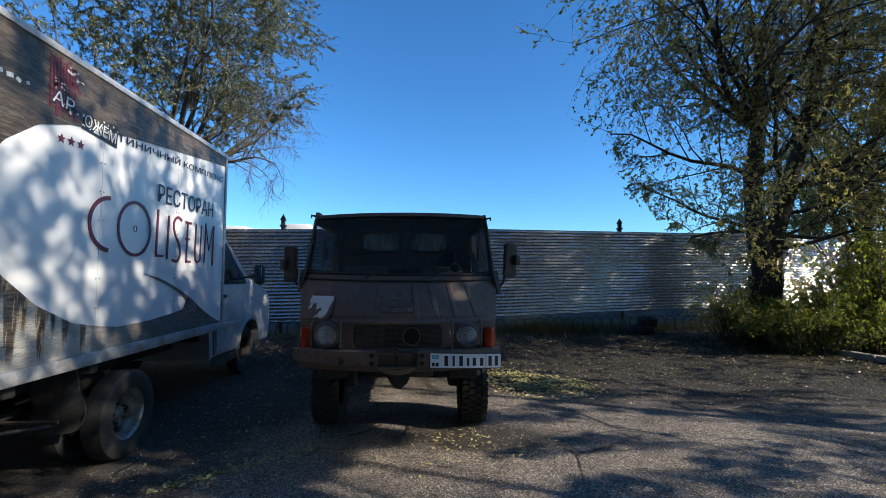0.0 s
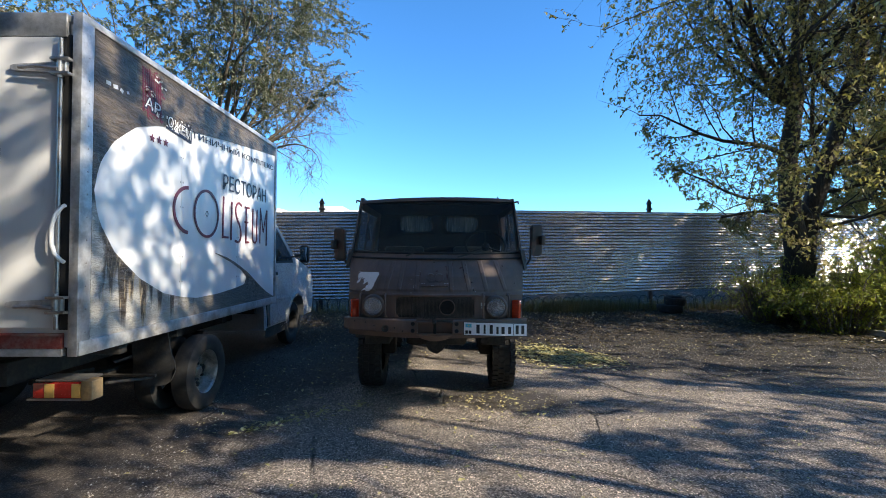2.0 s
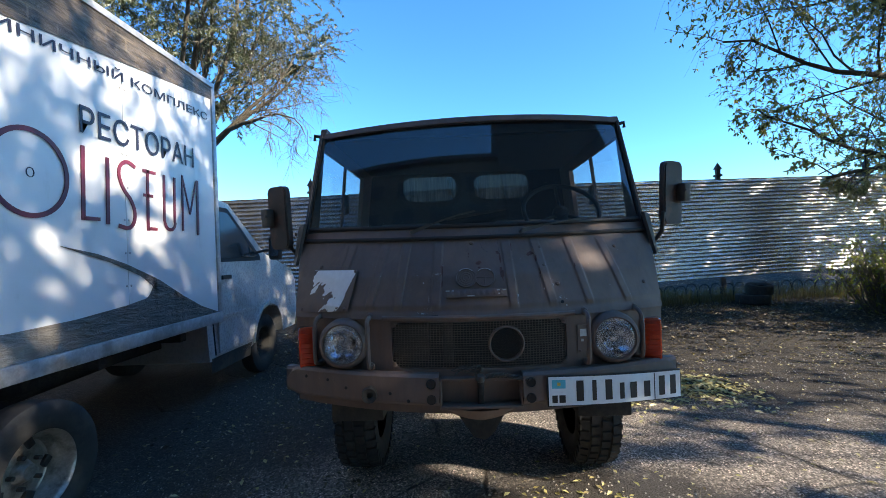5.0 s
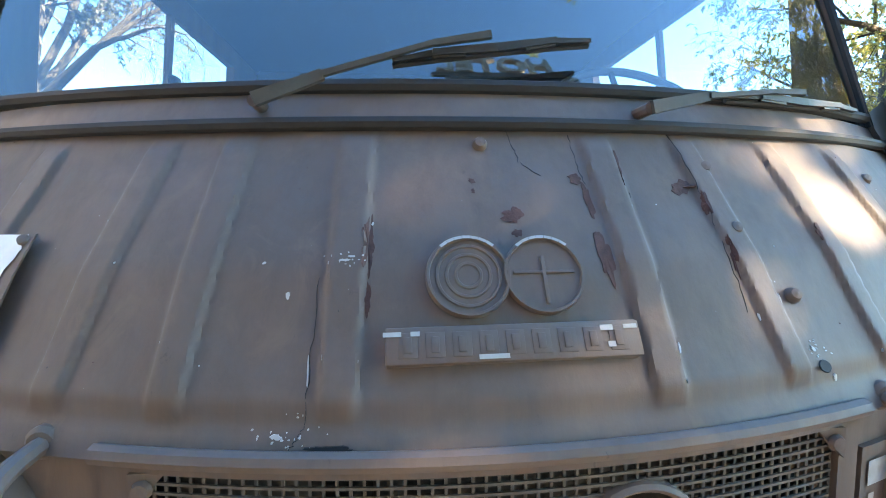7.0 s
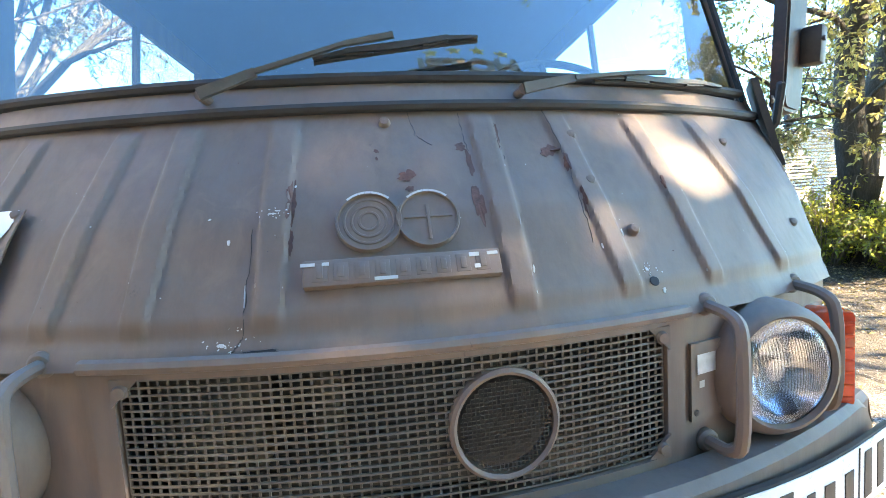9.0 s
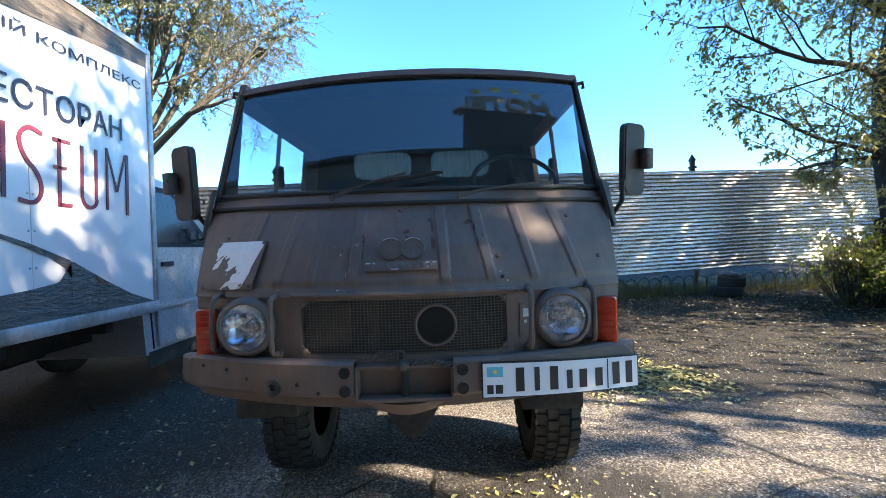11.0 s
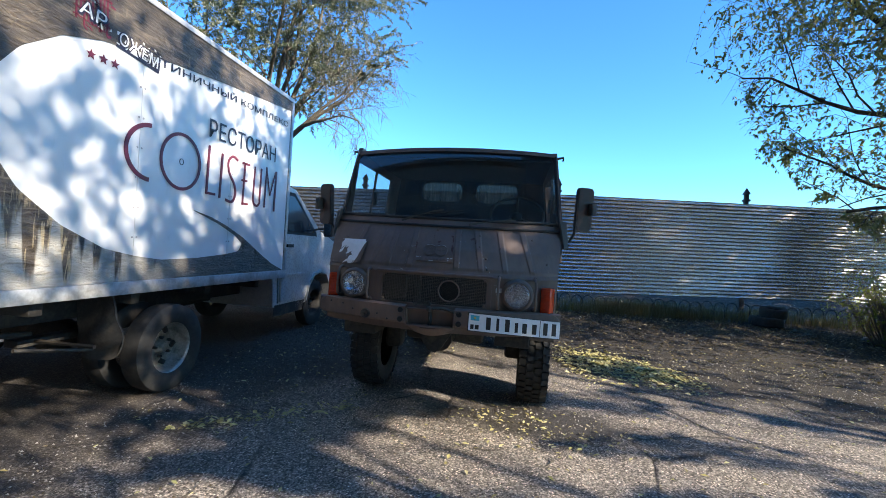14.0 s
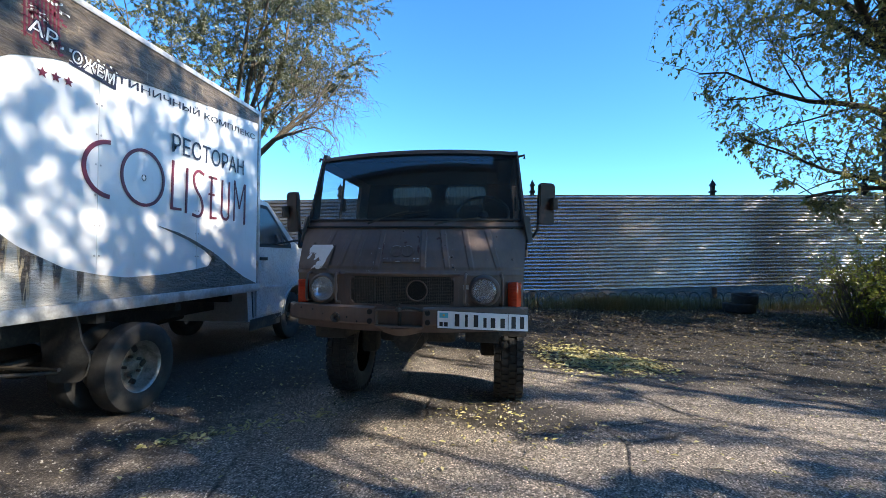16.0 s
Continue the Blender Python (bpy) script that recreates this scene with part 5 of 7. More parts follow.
for p0, p1, p2, p3, b0, b1 in (((-0.262, 1.438), (-0.187, 1.469), (-0.060, 1.509), (0.010, 1.523), (-0.108, 1.490), (0.142, 1.527)), ((0.196, 1.432), (0.288, 1.454), (0.420, 1.474), (0.488, 1.481), (0.335, 1.461), (0.664, 1.476))):
    arm = Mesh()
    lever(arm, p0, p1, 0.0078, 0.0060, 0.034)
    lever(arm, p1, p2, 0.0032, 0.0028, 0.037)
    lever(arm, p2, p3, 0.0034, 0.0042, 0.036)
    wp = part("wiper", arm, M["arm"], wagon, "grey windscreen wiper with a black blade", smooth=0)
    part("pivot", Mesh().tube([nose(*p0, 0.0), nose(*p0, 0.036)], 0.0075, 10), M["khaki"], wp)
    along = [(b0[0] + (b1[0] - b0[0]) * t, b0[1] + (b1[1] - b0[1]) * t) for t in steps(0, 1, 12)]
    part("blade", Mesh().tube([nose(x, z - 0.004, 0.020) for x, z in along], 0.0034, 5), M["rubber"], wp)
    mid_b = ((b0[0] + b1[0]) / 2, (b0[1] + b1[1]) / 2)
    for e0 in (b0, b1):
        q = (e0[0] * 0.62 + mid_b[0] * 0.38, e0[1] * 0.62 + mid_b[1] * 0.38 + 0.003)
        bow_ = part("blade_bow", lever(Mesh(), mid_b, q, 0.0050, 0.0036, 0.027), M["black"], wp, smooth=0)
        part("bow_end", lever(Mesh(), q, e0, 0.0034, 0.0022, 0.024), M["black"], bow_, smooth=0)
        part("claw", lever(Mesh(), (q[0], q[1] - 0.004), (mid_b[0] * 0.7 + e0[0] * 0.3, mid_b[1] * 0.7 + e0[1] * 0.3 - 0.004), 0.0022, 0.0022, 0.022), M["black"], bow_, smooth=0)

# cargo body behind the cab
bed = Mesh().box(-0.80, 0.80, 1.78, 3.9, 0.78, 0.86, 0.01).box(-0.82, -0.78, 1.78, 3.9, 0.80, 1.25, 0.008).box(0.78, 0.82, 1.78, 3.9, 0.80, 1.25, 0.008).box(-0.80, 0.80, 3.86, 3.9, 0.80, 1.25, 0.008).box(-0.80, 0.80, 1.76, 1.80, 0.80, 1.25, 0.008)
part("cargo_bed", bed, M["khaki"], wagon, "low-sided brown cargo bed")

# chassis and wheels
ch = Mesh().tube([(0, 0.35, 0.62), (0, 3.6, 0.62)], 0.09, 12).box(-0.30, 0.30, 0.55, 1.45, 0.56, 0.80, 0.04)
ch.box(-0.62, -0.40, 0.1, 3.4, 0.66, 0.76, 0.01).box(0.40, 0.62, 0.1, 3.4, 0.66, 0.76, 0.01)
part("chassis", ch, M["frame"], wagon, "grimy chassis tube and gearbox")
for y in (1.16, 3.3):
    part("axle", Mesh().lathe([(0.0, -0.12), (0.10, -0.11), (0.155, -0.05), (0.165, 0.0), (0.155, 0.05), (0.10, 0.11), (0.0, 0.12)], pose(0.0, y, 0.61, 0, 90), seg=24).tube([(-0.6, y, 0.60), (0.6, y, 0.60)], 0.06, 10).box(-0.60, -0.46, y - 0.09, y + 0.09, 0.36, 0.66, 0.03).box(0.46, 0.60, y - 0.09, y + 0.09, 0.36, 0.66, 0.03), M["frame"], wagon, "greasy portal axle housing")
part("towing_jaw", Mesh().strip([(-0.16, 0.79), (0.16, 0.79), (0.06, 0.62), (0.02, 0.585), (-0.03, 0.60)], 0.0, 0.03), M["frame"], wagon, "grimy folded steel jaw under the hitch", at=pose(0.0, 0.02, 0.0, -6))


def tyre_profile(r, w):
    """A tyre's section from inner bead to outer bead."""
    return [(r * 0.58, -w * 0.40), (r * 0.66, -w * 0.47), (r * 0.80, -w * 0.50), (r * 0.93, -w * 0.47), (r * 0.985, -w * 0.40), (r, -w * 0.2), (r, w * 0.2), (r * 0.985, w * 0.40), (r * 0.93, w * 0.47), (r * 0.80, w * 0.50), (r * 0.66, w * 0.47), (r * 0.58, w * 0.40)]


def knobby_wheel(parent, x, y, side):
    r, w = 0.385, 0.235
    at = pose(x, y, r, 0, 90)
    wheel = part("wheel", Mesh().lathe(tyre_profile(r - 0.012, w), at, 56), M["tyre"], parent, "chunky off-road tyre with worn blocks")
    kn = Mesh()
    n = 38
    for k in range(n):
        for row, off, lx, ly in ((-0.088, 0, 0.05, 0.046), (-0.030, 0.5, 0.046, 0.042), (0.030, 0.0, 0.046, 0.042), (0.088, 0.5, 0.05, 0.046)):
            a = 360 * (k + off) / n
            m = at @ pose(0, 0, 0, 0, 0, a) @ pose(r - 0.008 - (0.006 if abs(row) > 0.05 else 0), 0, row, 0, (-14 if row > 0.05 else 14 if row < -0.05 else 0), 0)
            kn.box(-0.008, 0.009, -ly / 2, ly / 2, -lx / 2, lx / 2, 0.0, at=m)
    for k in range(n):
        for sg in (-1, 1):
            a = 360 * (k + 0.25) / n
            m = at @ pose(0, 0, 0, 0, 0, a) @ pose(r * 0.93, 0, sg * w * 0.48)
            kn.box(-0.02, 0.02, -0.014, 0.014, -0.006, 0.006, 0.0, at=m)
    part("tread", kn, M["tyre"], wheel, smooth=0)
    part("rim", Mesh().lathe([(0.0, side * 0.03), (0.07, side * 0.035), (0.12, side * 0.0), (0.19, side * 0.02), (0.21, side * 0.08), (0.225, side * 0.095), (0.228, side * 0.06)], at, 36), M["khaki"], wheel)


for sx in (-1, 1):
    knobby_wheel(wagon, sx * 0.70, 1.16, sx)
    knobby_wheel(wagon, sx * 0.70, 3.30, sx)
    arch = Mesh().sheet(lambda a, u, sx=sx: Vector((sx * (0.56 + 0.27 * u), 1.16 + 0.47 * math.cos(a), 0.44 + 0.47 * math.sin(a))), steps(radians(20), radians(160), 14), [0, 1], thick=lambda a, u, sx=sx: Vector((sx * (0.56 + 0.27 * u), 1.16 + 0.48 * math.cos(a), 0.44 + 0.48 * math.sin(a))))
    part("wheel_arch", arch, M["frame"], wagon)

# ---- the restaurant's box truck ----
TRUCK = pose(-3.41, 4.0, 0)
BACK = TRUCK.inverted()
truck = thing("box_truck", "white light box truck with faded brown restaurant lettering, parked", "delivery truck", TRUCK)
SX, Y0, Y1, Z0, Z1 = -2.355, 2.40, 5.66, 0.90, 2.905
W0 = -4.46


def tp(name, mesh, mt, parent=None, label="", smooth=35, turn=True):
    return part(name, mesh, mt, parent or truck, label, at=BACK if (parent is None or parent is truck) else None, smooth=smooth, turn=turn)


box_body = tp("cargo_box", Mesh().box(W0, SX - 0.012, Y0 + 0.02, Y1 - 0.01, 0.86, 2.90), M["panel"], label="white panelled cargo box")
SEAMS = [Y0 + 0.09, 3.485, 4.545, Y1 - 0.05]
for a, b in zip(SEAMS, SEAMS[1:]):
    def panel_face(y, z):
        bulge = 0.004 * noise.noise((y * 1.1, z * 1.3, 3.3))
        return Vector((SX + bulge * min(1, 8 * (y - a) * (b - y)), y, z))

    tp("side_panel", Mesh().sheet(panel_face, steps(a + 0.002, b - 0.002, 20), steps(Z0, Z1, 30), thick=lambda y, z: Vector((SX - 0.012, y, z))), M["panel"], box_body, smooth=60)
for y in (3.485, 4.545):
    for k in range(9):
        z = 1.0 + 0.215 * k
        for o in (-0.018, 0.02):
            tp("rivet", Mesh().lathe([(0.0, 0.004), (0.006, 0.003), (0.008, 0.0)][::-1], pose(SX + 0.002, y + o, z, 0, 90), seg=8), M["alu"], box_body)
rails = Mesh().box(SX - 0.05, SX + 0.018, Y0, Y1, 2.907, 2.955, 0.008)
tp("top_rail", rails, M["alu"], label="dull aluminium top rail")
tp("bottom_rail", Mesh().box(SX - 0.05, SX + 0.022, Y0, Y1, 0.808, 0.898, 0.008), M["alu"], label="dull aluminium bottom rail")
tp("rear_post", Mesh().box(SX - 0.045, SX + 0.016, Y0 - 0.012, Y0 + 0.088, 0.808, 2.957, 0.006), M["alu"], label="aluminium rear corner post with rivets")
tp("front_post", Mesh().box(SX - 0.06, SX + 0.014, Y1 - 0.048, Y1 + 0.01, 0.808, 2.957, 0.014), M["alu"])
tp("box_roof", Mesh().box(W0, SX - 0.02, Y0, Y1, 2.90, 2.945, 0.01), M["alu"])
for k in range(14):
    tp("post_rivet", Mesh().lathe([(0.0, 0.003), (0.005, 0.002), (0.006, 0.0)][::-1], pose(SX + 0.016, Y0 + 0.05, 0.95 + 0.145 * k, 0, 90), seg=8), M["galv"], None)

# brown film round the white oval, in upright strips
TOP = ([2.515, 2.53, 2.56, 2.68, 2.9, 3.15, 3.37, 3.63, 4.38, 5.61], [1.86, 1.95, 2.05, 2.22, 2.385, 2.47, 2.515, 2.56, 2.66, 2.80])
LOW = ([2.515, 2.53, 2.56, 2.7, 2.95, 3.25, 3.5, 3.74, 4.135, 4.5, 4.72, 4.81, 5.1, 5.35, 5.61], [1.86, 1.76, 1.66, 1.46, 1.27, 1.13, 1.08, 1.05, 1.06, 1.09, 1.12, 1.25, 1.10, 0.985, 0.90])


def film(f_lo, f_hi, ya, yb, n, label=""):
    m = Mesh().sheet(lambda y, w: Vector((SX + 0.0065, y, f_lo(y) + w * (f_hi(y) - f_lo(y)))), steps(ya, yb, n), steps(0, 1, 4), thick=lambda y, w: Vector((SX + 0.0045, y, f_lo(y) + w * (f_hi(y) - f_lo(y)))))
    tp("brown_film", m, M["vinyl"], box_body, label)


def smooth_curve(xs, ys):
    """A rounded line through the points."""
    def f(x):
        h = 0.02
        return sum(between(x + d * h, xs, ys) for d in (-1, -0.5, 0, 0.5, 1)) / 5
    return f


top_curve, low_curve = smooth_curve(*TOP), smooth_curve(*LOW)
film(lambda y: Z0, lambda y: Z1, Y0 + 0.10, 2.515, 4, "faded brown wood-print film, peeling in pale strips")
film(lambda y: top_curve(y) if y > 2.54 else between(y, *TOP), lambda y: Z1, 2.515, 5.61, 120)
film(lambda y: Z0, lambda y: low_curve(y) if y > 2.54 else between(y, *LOW), 2.515, 4.805, 100)
film(lambda y: Z0, lambda y: between(y, *LOW), 4.806, 5.605, 30)
film(lambda y: between(y, [4.05, 4.4, 4.65, 4.77, 4.805], [1.468, 1.37, 1.275, 1.2, 1.13]), lambda y: between(y, [4.05, 4.3, 4.52, 4.805], [1.470, 1.425, 1.36, 1.251]), 4.05, 4.805, 30)

# lettering
def side_words(text, y0, y1, z, height, mt, tilt=0.0, bold=0.0, out=0.0095):
    me = words(text, height / 0.70, 0.001, bold)
    xs = [v.co.x for v in me.vertices]
    lo, hi = min(xs), max(xs)
    s = (y1 - y0) / (hi - lo)
    me.transform(pose(SX + out, y0, z, 0, 0, 90) @ pose(0, 0, 0, 0, -tilt, 0) @ Matrix.Diagonal((s, 1, 1, 1)) @ Matrix.Translation((-lo, 0, 0)))
    bm = bmesh.new()
    bm.from_mesh(me)
    while bm.verts:
        seen, todo = set(), [bm.verts[0] if not bm.verts.ensure_lookup_table() else None]
        while todo:
            v = todo.pop()
            if v in seen:
                continue
            seen.add(v)
            todo += [e.other_vert(v) for e in v.link_edges]
        idx = {v: i for i, v in enumerate(seen)}
        faces = {f for v in seen for f in v.link_faces}
        tp("letter", Mesh().add([v.co.copy() for v in idx], [[idx[v] for v in f.verts] for f in faces]), mt, box_body, smooth=0)
        bmesh.ops.delete(bm, geom=list(seen), context="VERTS")
    bm.free()


side_words("РЕСТОРАН", 4.20, 5.305, 2.128, 0.155, M["navy"])
side_words("ТИНИЧНЫЙ КОМПЛЕКС", 3.62, 5.535, 2.505, 0.058, M["navy"], 2.5)


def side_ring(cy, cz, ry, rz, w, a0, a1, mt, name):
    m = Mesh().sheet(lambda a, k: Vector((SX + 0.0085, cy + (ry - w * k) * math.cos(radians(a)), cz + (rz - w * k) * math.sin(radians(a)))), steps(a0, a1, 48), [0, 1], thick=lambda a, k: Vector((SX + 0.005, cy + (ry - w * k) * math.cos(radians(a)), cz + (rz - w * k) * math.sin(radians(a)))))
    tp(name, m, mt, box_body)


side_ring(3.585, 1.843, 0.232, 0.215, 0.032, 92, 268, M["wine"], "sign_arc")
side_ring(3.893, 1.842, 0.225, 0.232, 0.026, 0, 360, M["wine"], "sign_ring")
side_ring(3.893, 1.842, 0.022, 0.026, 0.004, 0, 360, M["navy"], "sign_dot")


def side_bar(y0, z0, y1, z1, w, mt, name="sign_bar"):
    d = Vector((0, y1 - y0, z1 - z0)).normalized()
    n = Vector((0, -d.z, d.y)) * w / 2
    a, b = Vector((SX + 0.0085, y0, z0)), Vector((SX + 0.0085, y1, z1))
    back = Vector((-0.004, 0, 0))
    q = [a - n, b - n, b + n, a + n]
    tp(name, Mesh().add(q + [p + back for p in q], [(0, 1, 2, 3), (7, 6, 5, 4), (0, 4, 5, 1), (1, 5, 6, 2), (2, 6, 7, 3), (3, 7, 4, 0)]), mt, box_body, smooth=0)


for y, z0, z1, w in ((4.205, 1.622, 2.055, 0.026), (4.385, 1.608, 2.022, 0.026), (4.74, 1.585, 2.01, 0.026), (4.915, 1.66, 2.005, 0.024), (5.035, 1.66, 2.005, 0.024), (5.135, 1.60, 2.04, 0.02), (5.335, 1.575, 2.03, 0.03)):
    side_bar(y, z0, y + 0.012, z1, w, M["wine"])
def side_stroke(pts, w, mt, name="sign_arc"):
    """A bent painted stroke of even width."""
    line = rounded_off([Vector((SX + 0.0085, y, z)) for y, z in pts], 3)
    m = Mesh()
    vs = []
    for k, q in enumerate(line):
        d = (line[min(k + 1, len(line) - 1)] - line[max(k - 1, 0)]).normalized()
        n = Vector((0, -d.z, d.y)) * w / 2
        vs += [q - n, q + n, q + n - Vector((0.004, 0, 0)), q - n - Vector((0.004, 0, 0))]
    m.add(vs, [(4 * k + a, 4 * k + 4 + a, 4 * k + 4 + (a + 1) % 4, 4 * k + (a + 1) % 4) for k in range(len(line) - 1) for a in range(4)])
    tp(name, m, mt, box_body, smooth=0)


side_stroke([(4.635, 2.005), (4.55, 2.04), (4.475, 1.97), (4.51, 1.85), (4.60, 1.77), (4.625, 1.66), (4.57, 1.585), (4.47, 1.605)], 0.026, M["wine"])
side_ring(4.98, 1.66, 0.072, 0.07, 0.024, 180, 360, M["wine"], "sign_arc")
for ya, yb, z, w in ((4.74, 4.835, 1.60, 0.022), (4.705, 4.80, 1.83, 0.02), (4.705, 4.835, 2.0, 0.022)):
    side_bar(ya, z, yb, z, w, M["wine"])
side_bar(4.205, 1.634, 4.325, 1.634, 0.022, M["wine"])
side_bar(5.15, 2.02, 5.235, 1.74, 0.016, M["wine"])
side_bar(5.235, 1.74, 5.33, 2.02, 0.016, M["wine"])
# ragged remains of the upper sign: pale bars, a red hatch, three red stars
rnd = random.Random(21)
for k in range(16):
    y = 2.60 + 0.065 * k
    z = 2.615 - 0.006 * k + rnd.uniform(-0.02, 0.02)
    if k in (4, 5, 6):
        continue
    side_bar(y, z, y + rnd.uniform(0.02, 0.05), z + rnd.uniform(-0.015, 0.012), rnd.uniform(0.014, 0.04), M["white"], "pale_bar")
for k in range(9):
    y = 2.96 + 0.026 * k
    side_bar(y, 2.885 - rnd.uniform(0, 0.05), y + 0.01, 2.50 + rnd.uniform(0, 0.06), 0.012, M["wine"], "red_hatch")
for k in range(7):
    z = 2.86 - 0.052 * k
    side_bar(2.95, z, 3.19, z - 0.02, 0.007, M["wine"], "red_hatch")
for k in range(26):
    y, z = 2.975 + 0.235 * rnd.random(), 2.66 + 0.22 * rnd.random()
    side_bar(y, z, y + rnd.uniform(0.008, 0.05), z + rnd.uniform(-0.03, 0.03), rnd.uniform(0.006, 0.022), M[rnd.choice(("white", "white", "navy", "wine"))], "torn_scrap")
for k in range(14):
    y, z = 2.97 + 0.22 * rnd.random(), 2.50 + 0.1 * rnd.random()
    side_bar(y, z, y + rnd.uniform(0.008, 0.03), z + rnd.uniform(-0.02, 0.02), rnd.uniform(0.006, 0.02), M["wine"], "torn_scrap")
for k in range(12):
    y = 3.42 + 0.24 * rnd.random()
    z = 2.60 - 0.12 * (y - 3.42) + rnd.uniform(-0.012, 0.02)
    side_bar(y, z, y + rnd.uniform(0.006, 0.025), z + rnd.uniform(-0.012, 0.0), rnd.uniform(0.005, 0.014), M[rnd.choice(("navy", "navy", "white"))], "torn_scrap")
for text, ya, yb, z, h, lean in (("АР", 2.985, 3.165, 2.572, 0.082, -6.0), ("ОЖЕМ", 3.265, 3.595, 2.508, 0.082, -6.5)):
    side_words(text, ya - 0.01, yb + 0.01, z - 0.004, h * 1.06, M["navy"], lean, 0.008, 0.0082)
    side_words(text, ya, yb, z, h, M["white"], lean, 0.0, 0.0105)
side_bar(3.25, 2.490, 3.61, 2.449, 0.014, M["navy"], "dark_bar")
side_bar(3.25, 2.505, 3.60, 2.465, 0.008, M["white"], "pale_bar")
side_bar(3.608, 2.445, 3.613, 2.55, 0.012, M["navy"], "dark_bar")


def star_outline(cx, cz, r):
    return [(cx + (r if k % 2 == 0 else r * 0.42) * math.sin(math.pi * k / 5), cz + (r if k % 2 == 0 else r * 0.42) * math.cos(math.pi * k / 5)) for k in range(10)]


for k in range(3):
    st = Mesh().strip(star_outline(3.08 + 0.085 * k, 2.352 + 0.004 * k, 0.034), -0.0015, 0.0015, at=pose(SX + 0.006, 0, 0, 0, 0, 90))
    tp("red_star", st, M["wine"], box_body, smooth=0)

# rear door, hinges, handle, board
door = tp("rear_door", Mesh().box(-4.43, SX - 0.115, Y0 - 0.012, Y0 + 0.02, 0.985, 2.80, 0.006), M["panel"], label="white rear cargo door")
tp("door_seal", Mesh().box(SX - 0.114, SX - 0.046, Y0 + 0.004, Y0 + 0.02, 0.97, 2.82, 0.004), M["rubber"], label="dark door seal")
tp("rear_header", Mesh().box(W0, SX - 0.086, Y0 - 0.012, Y0 + 0.03, 2.805, 2.956, 0.008), M["alu"])
tp("sill_board", Mesh().box(W0, SX - 0.088, Y0 - 0.006, Y0 + 0.03, 0.855, 0.95, 0.006).box(W0, SX - 0.088, Y0 - 0.018, Y0 + 0.0, 0.935, 0.952, 0.003), M["redboard"], label="weathered red sill board")
tp("sill_channel", Mesh().box(W0, SX - 0.085, Y0 - 0.01, Y0 + 0.03, 0.808, 0.853, 0.004), M["alu"])
for z in (2.60, 1.13):
    hg = Mesh().box(SX - 0.12, SX - 0.06, Y0 - 0.045, Y0 - 0.012, z - 0.05, z + 0.05, 0.006).tube([(SX - 0.09, Y0 - 0.045, z - 0.07), (SX - 0.09, Y0 - 0.045, z + 0.07)], 0.014, 10)
    hg.strip([(-0.30, -0.012), (-0.27, -0.02), (0, -0.034), (0, 0.034), (-0.27, 0.02), (-0.30, 0.012)], -0.03, -0.015, at=pose(SX - 0.115, Y0, z))
    hinge = tp("hinge", hg, M["alu"], label="galvanised strap hinge")
    for dz in (-0.045, 0.045):
        tp("clamp", Mesh().box(SX - 0.145, SX - 0.03, Y0 - 0.062, Y0 - 0.02, z + dz - 0.009, z + dz + 0.009, 0.004), M["galv"], hinge)
    tp("lever", Mesh().tube([(SX - 0.10, Y0 - 0.055, z - 0.02), (SX - 0.22, Y0 - 0.06, z - 0.005), (SX - 0.34, Y0 - 0.05, z - 0.01)], 0.011, 8), M["galv"], hinge)
gh = Mesh().tube([(SX - 0.07, Y0 - 0.012, 1.745), (SX - 0.078, Y0 - 0.03, 1.73), (SX - 0.10, Y0 - 0.048, 1.68), (SX - 0.112, Y0 - 0.056, 1.62), (SX - 0.114, Y0 - 0.058, 1.56), (SX - 0.112, Y0 - 0.056, 1.50), (SX - 0.10, Y0 - 0.048, 1.44), (SX - 0.078, Y0 - 0.03, 1.405), (SX - 0.07, Y0 - 0.012, 1.39)], 0.012, 10)
tp("grab_handle", gh, M["white"], label="white bent tubular grab handle")
tp("lock_rod", Mesh().tube([(SX - 0.10, Y0 - 0.03, 0.98), (SX - 0.10, Y0 - 0.03, 2.78)], 0.012, 8), M["galv"])
ub = Mesh().box(-2.94, -2.915, Y0 - 0.0145, Y0 - 0.011, 1.90, 2.10).box(-2.86, -2.835, Y0 - 0.0145, Y0 - 0.011, 1.90, 2.10).box(-2.94, -2.835, Y0 - 0.0145, Y0 - 0.011, 1.875, 1.90)
tp("door_mark", ub, M["navy"], door, "dark bar mark")

# chassis, tail lamps, flap
tp("chassis_rail", Mesh().box(-3.85, -3.72, 2.6, 7.6, 0.56, 0.72, 0.01), M["frame"], label="grimy steel chassis rail")
tp("chassis_rail", Mesh().box(-3.10, -2.97, 2.6, 7.6, 0.56, 0.72, 0.01), M["frame"])
for y in (2.9, 3.6, 4.4, 5.2):
    tp("cross_member", Mesh().box(-4.35, -2.42, y - 0.04, y + 0.04, 0.72, 0.81, 0.006), M["frame"])
tp("rear_axle", Mesh().lathe([(0.06, -0.80), (0.06, -0.2), (0.14, -0.08), (0.15, 0.0), (0.14, 0.08), (0.06, 0.2), (0.06, 0.80)], pose(-3.4, 3.86, 0.36, 0, 90), 14), M["frame"])
tp("drive_shaft", Mesh().tube([(-3.4, 3.9, 0.4), (-3.4, 6.2, 0.5)], 0.04, 10), M["frame"])
tp("leaf_spring", Mesh().box(-3.03, -2.92, 3.2, 4.6, 0.42, 0.47, 0.005), M["frame"])
